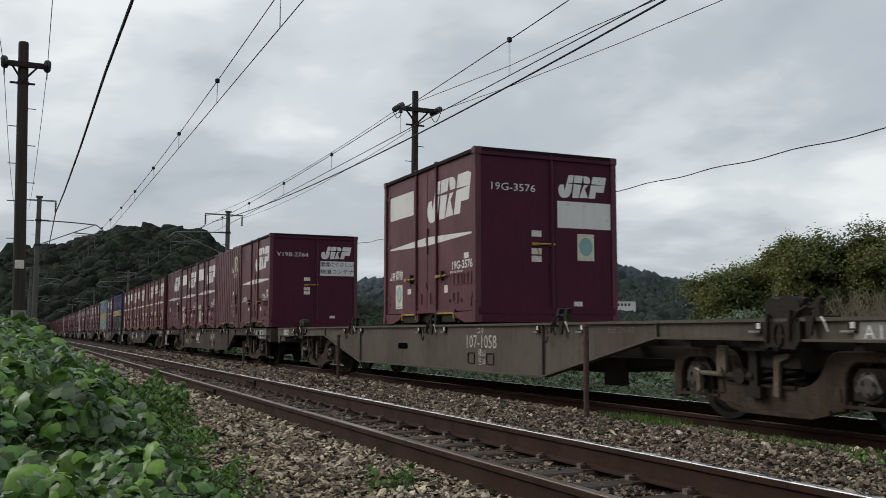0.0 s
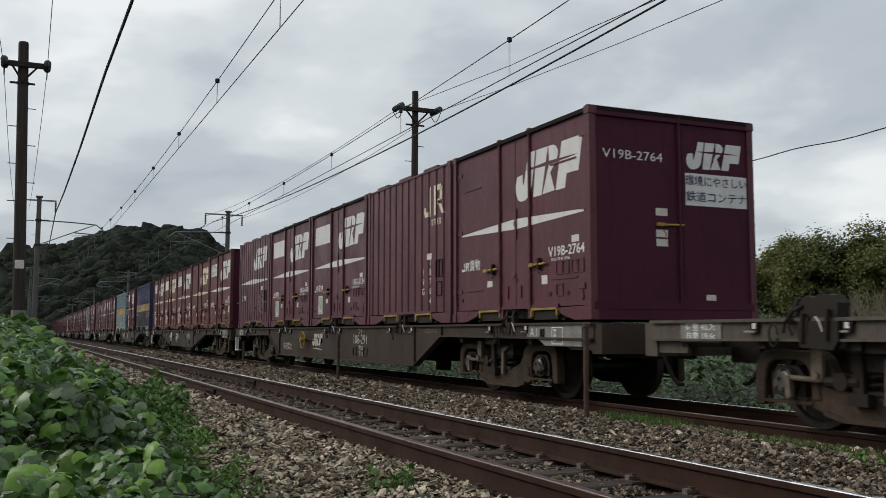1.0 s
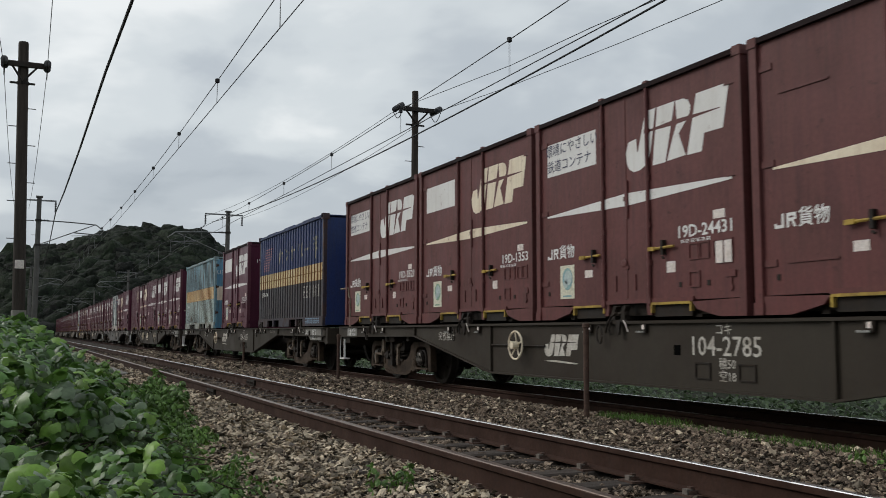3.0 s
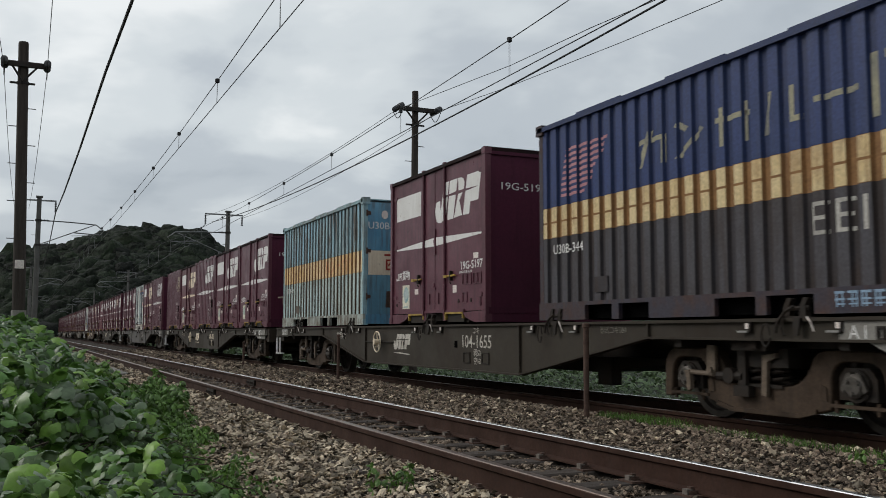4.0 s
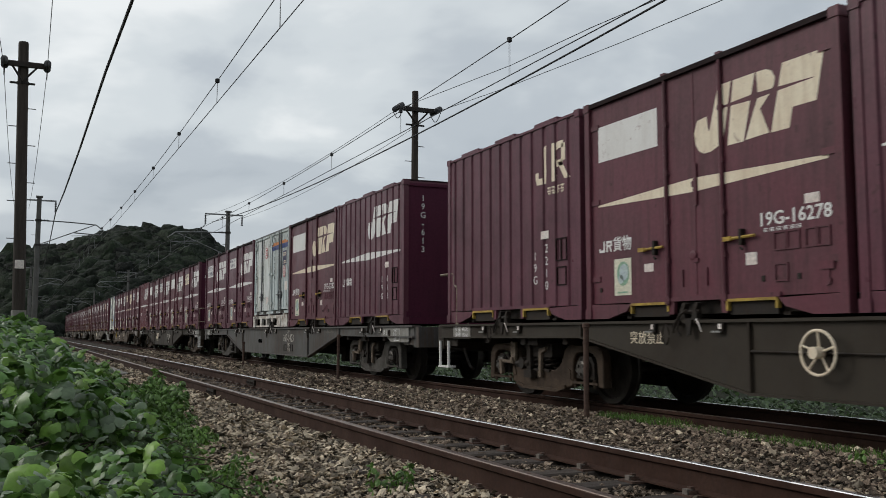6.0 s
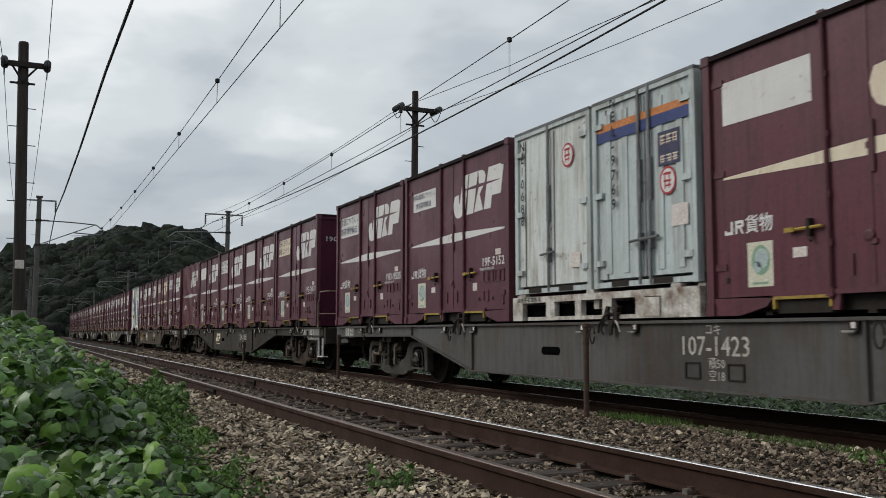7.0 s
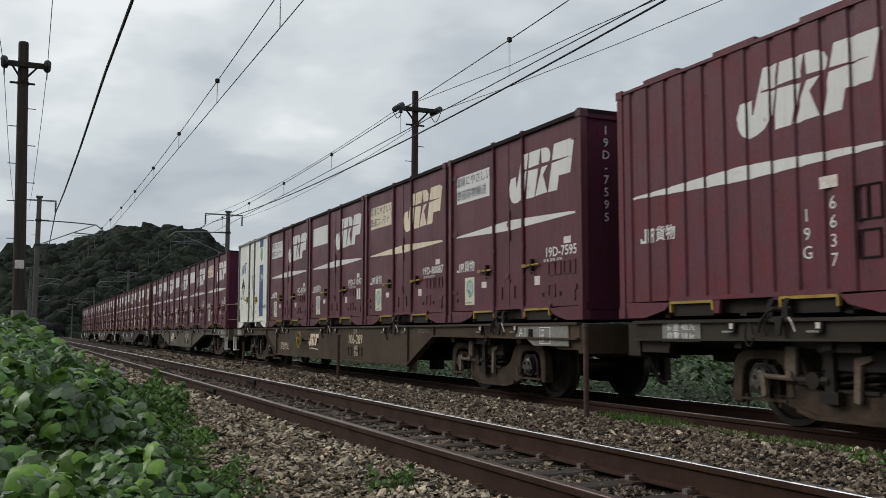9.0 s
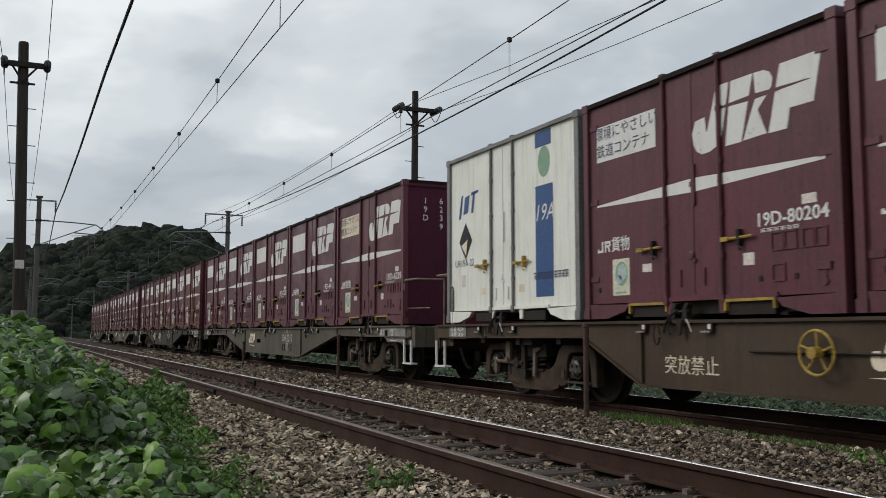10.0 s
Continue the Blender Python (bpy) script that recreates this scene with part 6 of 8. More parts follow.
FIRST, PITCH_W, SLOT = -13.555, 20.604, 3.868
TRAIN = [
    # wagon type, number, paint, bogie paint, reversed, wagon shift, load shift, loads
    ("107", "107-1058", 0, 0, False, 0.0, 0.0, [("d", -0.372, dict(number="19G-3576", plate="0", end="h", sticker="blue", tall=1.025))]),
    ("106", "106-291", 1, 0, False, 0.0, 0.085, [("d", 2, dict(number="V19B-2764", plate=None, end="h", sticker=None, seals=("lines",))), ("r", 1, dict(number="19G-18704", paint=0, big_mark=True)), ("d", 0, dict(number="19G-5154", paint=2, sticker="blue")), ("d", -1, dict(number="19G-6481", sticker="blue")), ("r", -2, dict(number="19G-9046", paint=2))]),
    ("104", "104-2785", 3, 0, False, 0.0, 0.11, [("d", 2, dict(number="V19C-1563", paint=1, plate="1", end="v", sticker=None, seals=("pads",))), ("d", 1, dict(number="V19B-2165", paint=1, plate=None, sticker=None, aged=True, seals=("lines",))), ("d", 0, dict(number="19D-24431", paint=1, plate="1", sticker="blue", seals=("pads",))), ("d", -1, dict(number="19D-1353", paint=1, aged=True)), ("d", -2, dict(number="19D-3521", paint=1, plate="1"))]),
    ("104", "104-1655", 3, 0, False, 0.0, 0.0, [("navy", 6.53, {}), ("d", 0.095, dict(number="19G-5197", paint=2, end="h", sticker="blue")), ("pale", -6.25, {})]),
    ("104", "104-305", 3, 0, False, 0.0, 0.08, [("d", 2, dict(number="19F-1348", paint=2, plate=None, end="h")), ("d", 1, dict(number="19G-8607", paint=2)), ("r", 0, dict(number="19G-15625", paint=2)), ("d", -1, dict(number="19G-16278", aged=True)), ("r", -2, dict(number="19G-2210", paint=2, big_mark=True))]),
    ("107", "107-1423", 2, 1, False, 0.0, -0.38, [("r", 2, dict(number="19G-613", paint=2, end="v")), ("d", 1, dict(number="19G-3282", aged=True)), ("rack", 0, {}), ("d", -1, dict(number="19F-5152", paint=2, plate="3", sticker="blue")), ("d", -2, dict(number="19D-9535", paint=2, plate="2", sticker="blue"))]),
    ("104", "104-1888", 3, 0, True, 0.0, -0.43, [("d", 2, dict(number="19G-16831", paint=2, plate="1t", end="h")), ("d", 1, dict(number="19G-9214")), ("d", 0, dict(number="19D-32307", plate="1", seals=("pads",))), ("d", -1, dict(number="19G-5665", sticker="blue")), ("r", -2, dict(number="19G-6637", paint=3))]),
    ("106", "106-289", 4, 0, False, 0.0, 0.195, [("d", 2, dict(number="19D-7595", plate="2", end="v")), ("d", 1, dict(number="19D-80087", plate="1t", aged=True)), ("d", 0, dict(number="19D-11097", sticker="blue", seals=("pads",))), ("d", -1, dict(number="19D-80204", plate="1")), ("w", -2, {})]),
    ("104", "104-2210", 0, 0, True, 0.0, -0.265, [("d", 2, dict(number="19D-6239", plate="1t", end="w")), ("d", 1, dict(number="19D-4417", paint=2)), ("d", 0, dict(number="19D-2203")), ("d", -1, dict(number="19G-7731", paint=2)), ("d", -2, dict(number="19D-1846"))]),
    ("104", "104-1177", 3, 0, False, 0.0, 0.0, [("d", 2, dict(number="19D-5310", paint=1, end="h")), ("d", 1, dict(number="19G-1268")), ("d", 0, dict(number="19D-9023", paint=1)), ("d", -1, dict(number="19G-4455")), ("d", -2, dict(number="19D-2960"))]),
    ("104", "104-1402", 0, 0, False, 0.0, 0.0, [("d", 2, dict(number="19G-3371", end="h")), ("d", 1, dict(number="19D-8082", plate="1")), ("d", 0, dict(number="19G-6150", paint=2)), ("d", -1, dict(number="19D-3398")), ("d", -2, dict(number="19G-7714"))]),
    ("104", "104-871", 3, 0, False, 0.0, 0.0, [("d", 2, dict(number="19D-1299", end="h")), ("d", 1, dict(number="19G-5046")), ("d", 0, dict(number="19D-7750", paint=2)), ("d", -1, dict(number="19G-9917")), ("d", -2, dict(number="19D-4408"))]),
]
BASE = 1.0142


def build_train():
    for k, (kind, number, paint, bogie, rev, shift, load, loads) in enumerate(TRAIN):
        centre = FIRST - PITCH_W * k
        MOVING.append((flat_wagon(kind, number, paint, bogie, rev, CREAM if kind == "106" and k > 5 or number == "104-305" else None), centre + shift, 0.0))
        for what, slot, args in loads:
            x = slot if isinstance(slot, float) else slot * SLOT
            at = centre + load + x
            if what == "rack":
                MOVING.append((container_rack(), at, BASE))
                MOVING.append((small_container("NEL-9769", True), at + 0.935, BASE + 0.342))
                MOVING.append((small_container("NE10688", False), at - 0.935, BASE + 0.342))
                continue
            ob = door_container(**args) if what == "d" else ribbed_container(**args) if what == "r" else white_container() if what == "w" else big_container("U30B-344", "navy") if what == "navy" else big_container("U30B-59", "pale")
            MOVING.append((ob, at, BASE))


build_train()


def motions():
    """The train runs at one speed along the straight far track; its wheels roll."""
    tilt = radians(CANT)
    for ob, x, z in MOVING:
        y, zz = TRACK_Y - z * math.sin(tilt), z * math.cos(tilt)
        walk(ob, [(0, pose(x, y, zz, CANT)), (10, pose(x + SPEED * 10, y, zz, CANT))])
    turn = math.degrees(SPEED / WHEEL_R) / FPS
    for ws, x in WHEELSETS:
        walk(ws, [(i / FPS, Matrix.Translation((x, 0, WHEEL_R)) @ Matrix.Rotation(radians(turn * i), 4, "Y")) for i in range(0, 10 * FPS + 1)])

# ---- ground, track bed and rails ----
NEAR_Y, NEAR_Z = 3.2274, 0.042


def smooth(a, b, x):
    t = np.clip((x - a) / (b - a), 0, 1)
    return t * t * (3 - 2 * t)


def edge_y(x):
    """Where the overgrown bank meets the ballast."""
    return np.interp(x, [-60, -20, -13, -9, -5, -2], [0.95, 1.35, 1.5, 1.42, 1.12, 0.95]) + 0.09 * np.sin(x * 1.7) + 0.06 * np.sin(x * 4.3 + 1)


def bank(x):
    return np.interp(x, [-400, -60, -26, -20, -14, -8, -3.2, -1.6, 0], [0.2, 0.50, 0.72, 0.55, 0.24, 0.12, 0.10, -0.45, -0.62])


def ground_z(x, y):
    x, y = np.asarray(x, float), np.asarray(y, float)
    e = edge_y(x)
    left = -0.40 + (bank(x) + 0.40) * smooth(e + 0.05, e - 1.5, y)
    bed = -0.36
    z = np.where(y < e + 0.05, left, bed)
    z = np.where(y > 9.2, -0.36 - 0.25 * smooth(9.2, 11, y) + 0.06 * np.sin(x * 0.7) * np.sin(y * 0.9), z)
    return z


def bed_z(x, y):
    """The top of the ballast across both tracks."""
    return np.interp(y, [0.9, 1.6, 2.35, 2.60, 2.75, 3.70, 3.86, 4.2, 5.2, 5.9, 6.35, 6.7, 7.6, 7.95, 8.5, 9.5], [-0.42, -0.27, -0.12, -0.115, -0.158, -0.158, -0.145, -0.07, -0.015, -0.05, -0.13, -0.19, -0.19, -0.15, -0.20, -0.45])


def sheet(name, xs, ys, height, mat):
    gx, gy = np.meshgrid(xs, ys, indexing="ij")
    gz = height(gx, gy)
    v = np.stack([gx, gy, gz], -1).reshape(-1, 3)
    n, m = gx.shape
    i = np.arange(n * m).reshape(n, m)
    f = np.stack([i[:-1, :-1], i[1:, :-1], i[1:, 1:], i[:-1, 1:]], -1).reshape(-1, 4)
    return soup(name, v, f, mat, smooth_faces=True)


def soup(name, verts, quads, mat, smooth_faces=False):
    """An object from arrays of corners and of three- or four-sided faces."""
    me = bpy.data.meshes.new(name)
    k = quads.shape[1]
    me.vertices.add(len(verts))
    me.vertices.foreach_set("co", np.ascontiguousarray(verts, np.float32).ravel())
    me.loops.add(quads.size)
    me.loops.foreach_set("vertex_index", np.ascontiguousarray(quads, np.int32).ravel())
    me.polygons.add(len(quads))
    me.polygons.foreach_set("loop_start", np.arange(0, quads.size, k, dtype=np.int32))
    me.polygons.foreach_set("loop_total", np.full(len(quads), k, np.int32))
    me.polygons.foreach_set("use_smooth", np.full(len(quads), smooth_faces, bool))
    me.update(calc_edges=True)
    me.materials.append(mat)
    return new(name, me)


def spread(*runs):
    """Uneven steps: (start, end, step) runs, one after another."""
    out = []
    for a, b, s in runs:
        out += list(np.arange(a, b, s))
    return np.array(out + [runs[-1][1]])


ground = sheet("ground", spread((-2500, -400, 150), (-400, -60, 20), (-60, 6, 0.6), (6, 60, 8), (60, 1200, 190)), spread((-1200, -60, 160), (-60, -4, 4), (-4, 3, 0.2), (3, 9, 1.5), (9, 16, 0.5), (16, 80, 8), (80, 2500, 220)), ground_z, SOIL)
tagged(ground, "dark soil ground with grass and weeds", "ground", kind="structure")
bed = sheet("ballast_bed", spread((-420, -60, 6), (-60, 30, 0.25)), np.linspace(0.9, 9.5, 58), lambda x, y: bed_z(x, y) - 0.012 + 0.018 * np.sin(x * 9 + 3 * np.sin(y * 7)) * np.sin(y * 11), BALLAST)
tagged(bed, "grey-brown crushed stone track bed", "track bed", kind="structure")

PAD = material("pale_clip_block", (0.15, 0.13, 0.112), 0.7, spots=(0.07, 0.052, 0.042), scale=8, amount=0.8)
RAIL_PROFILE = [(-0.0635, -0.174), (0.0635, -0.174), (0.0635, -0.163), (0.012, -0.148), (0.009, -0.05), (0.032, -0.036), (0.0325, -0.006), (0.026, 0.0), (-0.026, 0.0), (-0.0325, -0.006), (-0.032, -0.036), (-0.009, -0.05), (-0.012, -0.148), (-0.0635, -0.163)]


def track(name, yc, zc, tilt, tops, x_sleepers, label):
    root = tagged(new(name), label, "railway track", kind="structure")
    for s, top in zip((-1, 1), tops):
        y, z = yc + s * 0.566, zc + s * 0.566 * math.sin(tilt)
        bm = bmesh.new()
        add_prism(bm, [(y + a, z + b) for a, b in RAIL_PROFILE], -420, 30, "x")
        rail = part("rail", bm, RAIL_SIDE, root, "rust-brown steel rail")
        bm = bmesh.new()
        add_prism(bm, [(y - 0.029, z - 0.002), (y + 0.029, z - 0.002), (y + 0.025, z + 0.003), (y - 0.025, z + 0.003)], -420, 30, "x")
        part("running_surface", bm, top, rail, "worn bright top of the rail")
        for x in (-14.42, -31.7) if s < 0 else (-16.77, -33.0):
            if yc < 5:
                bm = bmesh.new()
                for d in (-0.03, 0.03):
                    add_box(bm, (x - 0.28, y + d - 0.018, z - 0.135), (x + 0.28, y + d + 0.018, z - 0.045))
                for i in range(4):
                    add_tube(bm, [(x - 0.2 + 0.133 * i, y - 0.075, z - 0.09), (x - 0.2 + 0.133 * i, y + 0.075, z - 0.09)], 0.016, 6)
                part("joint_bar", bm, STEEL_DARK, rail, "dark bolted joint bar")
    me = shared("sleeper", lambda bm: (add_box(bm, (-0.10, -1.05, -0.14), (0.10, 1.05, 0.0))), 0.012)
    clips_v = bmesh.new()
    for i, x in enumerate(x_sleepers):
        z = zc - 0.178
        ob = piece("sleeper", me, SLEEPER, root, Matrix.Translation((x + 0.015 * math.sin(i * 7.1), yc + 0.02 * math.sin(i * 3.3), z)) @ Matrix.Rotation(0.012 * math.sin(i * 5.7), 4, "Z"))
        for s in (-1, 1):
            yr = yc + s * 0.566
            add_box(clips_v, (x - 0.08, yr - 0.15, z - 0.001), (x + 0.08, yr + 0.15, z + 0.012))
            for d in (-1, 1):
                add_box(clips_v, (x - 0.032, yr + d * 0.095 - 0.03, z + 0.008), (x + 0.032, yr + d * 0.095 + 0.03, z + 0.036))
                add_box(clips_v, (x - 0.016, yr + d * 0.088 - 0.016, z + 0.03), (x + 0.016, yr + d * 0.088 + 0.016, z + 0.055))
    pads = bmesh.new()
    for x in x_sleepers:
        for s in (-1, 1):
            y = yc + s * 0.566 - s * 0.115
            add_box(pads, (x - 0.024, y - 0.020, zc - 0.178), (x + 0.024, y + 0.020, zc - 0.134))
    part("clip_block", pads, PAD, root, "pale clip blocks beside the rails", kind="stuff")
    part("rail_fastening", clips_v, RUST_IRON, root, "dark iron rail clips and plates", kind="stuff")


track("railway_track", NEAR_Y, NEAR_Z, 0.0092, (RAIL_DULL, RAIL_TOP), [7.163 - 0.588 * i for i in range(166)], "straight rusty track on dark sleepers in stone ballast")
track("railway_track", TRACK_Y, 0.0, 0.0051, (RAIL_DULL, RAIL_TOP), [7.008 - 0.588 * i for i in range(136)], "straight rusty track under the freight train")


def scatter(points, sizes, template, faces, name, mat, normals=None, flat=1.0, seed=1, spin=True, smooth_faces=False):
    """Many turned and scaled copies of a small template in one mesh."""
    r = np.random.default_rng(seed)
    n = len(points)
    q = r.normal(size=(n, 4))
    q /= np.linalg.norm(q, axis=1)[:, None]
    w, x, y, z = q.T
    rot = np.stack([np.stack([1 - 2 * (y * y + z * z), 2 * (x * y - z * w), 2 * (x * z + y * w)], -1), np.stack([2 * (x * y + z * w), 1 - 2 * (x * x + z * z), 2 * (y * z - x * w)], -1), np.stack([2 * (x * z - y * w), 2 * (y * z + x * w), 1 - 2 * (x * x + y * y)], -1)], 1) if normals is None else normals
    t = template[None] * sizes[:, None, None] if sizes.ndim == 1 else template[None] * sizes[:, None, :]
    if normals is None:
        t = t + r.normal(size=t.shape) * 0.28 * (sizes[:, None, None] if sizes.ndim == 1 else sizes.mean(1)[:, None, None])
    v = np.einsum("nij,nkj->nki", rot, t)
    v[:, :, 2] *= flat
    v = v + points[:, None]
    f = faces[None] + (np.arange(n) * len(template))[:, None, None]
    return soup(name, v.reshape(-1, 3), f.reshape(-1, faces.shape[1]), mat, smooth_faces)




def frames_of(normals, heading):
    """Turning matrices whose third axis is the normal and whose first points along heading."""
    nz = normals / np.linalg.norm(normals, axis=1)[:, None]
    h = np.stack([np.cos(heading), np.sin(heading), np.zeros_like(heading)], -1)
    x = h - nz * (h * nz).sum(1)[:, None]
    x /= np.linalg.norm(x, axis=1)[:, None]
    y = np.cross(nz, x)
    return np.stack([x, y, nz], -1)


# a rough stone: twelve corners, joined into four- and three-sided faces
STONE_V = np.array([[-1, -0.5, -0.6], [0.2, -1, -0.6], [1, 0.1, -0.6], [-0.1, 1, -0.6], [-0.9, -0.75, 0.35], [0.75, -0.85, 0.3], [0.95, 0.7, 0.35], [-0.7, 0.85, 0.3], [-0.35, -0.3, 0.95], [0.45, 0.2, 0.9]], float)
STONE_F = np.array([[0, 1, 5, 4], [1, 2, 6, 5], [2, 3, 7, 6], [3, 0, 4, 7], [4, 5, 9, 8], [5, 6, 9, 9], [6, 7, 8, 9], [7, 4, 8, 8]])


def chips(points, sizes, name, mat, seed):
    """Angular pieces of crushed stone, most of them lying down."""
    r = np.random.default_rng(seed)
    n = len(points)
    up = np.column_stack([r.normal(0, 0.6, n), r.normal(0, 0.6, n), np.ones(n)])
    turn = frames_of(up, r.uniform(0, 6.28, n))
    t = STONE_V[None] * (1 + r.uniform(-0.40, 0.25, (n, 10, 3))) + r.normal(0, 0.10, (n, 10, 3))
    t = t * sizes[:, None, :]
    v = np.einsum("nij,nkj->nki", turn, t) + points[:, None]
    tri = np.concatenate([STONE_F[:, :3], STONE_F[STONE_F[:, 2] != STONE_F[:, 3]][:, [0, 2, 3]]])
    f = tri[None] + (np.arange(n) * 10)[:, None, None]
    return soup(name, v.reshape(-1, 3), f.reshape(-1, 3), mat)


def stones():
    r = np.random.default_rng(11)
    pts, sz, pale = [], [], []
    for x0, x1, dens, size in ((-3.0, 8, 110, 0.028), (-8, -3.0, 1250, 0.0195), (-13, -8, 1000, 0.0215), (-24, -13, 480, 0.028), (-50, -24, 140, 0.042)):
        for y0, y1, k in ((0.85, 2.60, 1.0), (2.75, 3.68, 0.9), (3.84, 6.45, 0.95), (6.66, 7.65, 0.2), (7.86, 9.5, 0.5)):
            n = int((x1 - x0) * (y1 - y0) * dens * k)
            p = np.stack([r.uniform(x0, x1, n), r.uniform(y0, y1, n)], -1)
            keep = (p[:, 1] > edge_y(p[:, 0]) - 0.25) & ((np.hypot(p[:, 0], p[:, 1]) > 4.6) | (r.uniform(0, 1, n) < 0.4))
            p = p[keep]
            s = size * r.lognormal(0, 0.30, len(p)) * (0.7 if 2.7 < y0 < 3 else 0.9 if y0 < 2 else 0.8)
            z = bed_z(p[:, 0], p[:, 1]) + r.uniform(-0.35, 0.65, len(p)) * s
            pts.append(np.column_stack([p, z]))
            sz.append(s[:, None] * r.uniform([0.85, 0.6, 0.28] if y1 > 2.7 else [0.9, 0.6, 0.20], [1.5, 1.05, 0.72] if y1 > 2.7 else [1.65, 1.05, 0.48], (len(p), 3)))
            # the shoulder is pale; a few pale ones lie elsewhere, more where the bank sheds them
            share = 0.82 if y1 < 2.7 else 0.06 if y1 < 3.8 else 0.20 if y0 < 7.8 else 0.50
            pale.append(r.uniform(0, 1, len(p)) < share)
    p, s, pale = np.concatenate(pts), np.concatenate(sz), np.concatenate(pale)
    ob = chips(p[~pale], s[~pale], "ballast_stones", STONE, 12)
    tagged(ob, "loose rusty brown crushed stones between the rails", "ballast", kind="stuff")
    ob = chips(p[pale], s[pale], "pale_ballast_stones", STONE_PALE, 13)
    tagged(ob, "loose pale grey-beige crushed stones on the ballast shoulder", "ballast", kind="stuff")


stones()

# ---- plants ----


def broad_leaf(stations, fold, droop, wave=0.0):
    """A leaf blade in two halves along its midrib: (length, half width) stations; wave lifts the margin by turns."""
    v, f = [], []
    for i, (x, w) in enumerate(stations):
        z = -droop * x * x
        e = wave * (1 if i % 2 else -1)
        v += [(x - e * 0.3, -w, z - fold * w + e), (x, 0, z), (x + e * 0.3, w, z - fold * w - e)]
        if i:
            k = 3 * i
            f += [(k - 3, k, k + 1, k - 2), (k - 2, k + 1, k + 2, k - 1)]
    return np.array(v, float), np.array(f)


LEAF, LEAF_F = broad_leaf([(0, 0.06), (0.06, 0.36), (0.24, 0.53), (0.48, 0.53), (0.74, 0.34), (0.90, 0.14), (1.0, 0.01)], 0.34, 0.42, 0.05)
SMALL_LEAF, SMALL_LEAF_F = broad_leaf([(0, 0.12), (0.32, 0.46), (0.68, 0.36), (1.0, 0.03)], 0.3, 0.35)
# a narrow pointed leaf
BLADE = np.array([[0, -0.05, 0], [0, 0.05, 0], [0.5, 0.14, 0.06], [0.5, -0.14, 0.06], [1.0, 0.02, -0.10], [1.0, -0.02, -0.10]], float)
BLADE_F = np.array([[0, 3, 2, 1], [3, 5, 4, 2]])


def leaflets(p, s, n, r, tilt=0.72):
    """Three blades to a leaf, spread from the end of one stalk."""
    nrm = np.column_stack([r.normal(0.22, tilt, n), r.normal(0.12, tilt, n), np.full(n, 1.0)])
    head = r.uniform(0, 6.28, n)
    pp, ss, nn, hh = [], [], [], []
    for d in (0.0, 1.75, -1.75):
        k = nrm + r.normal(0, 0.16, nrm.shape)
        h = head + d + r.normal(0, 0.15, n)
        pp.append(p)
        ss.append(s * (1.0 if d == 0 else 0.88))
        nn.append(k)
        hh.append(h)
    return np.concatenate(pp), np.concatenate(ss), frames_of(np.concatenate(nn), np.concatenate(hh))


def hump(x, y):
    """Mounds and hollows of the growth on the bank."""
    return 0.13 * np.sin(x * 1.9 + 2 * np.sin(y * 1.7)) * np.sin(y * 2.7 + 1) + 0.08 * np.sin(x * 4.7 + y) * np.sin(y * 4.3 - 0.6 * x)


# a short wide blade, for leaves seen from afar
DRY_LEAF = BLADE * [1, 2.6, 1.4]


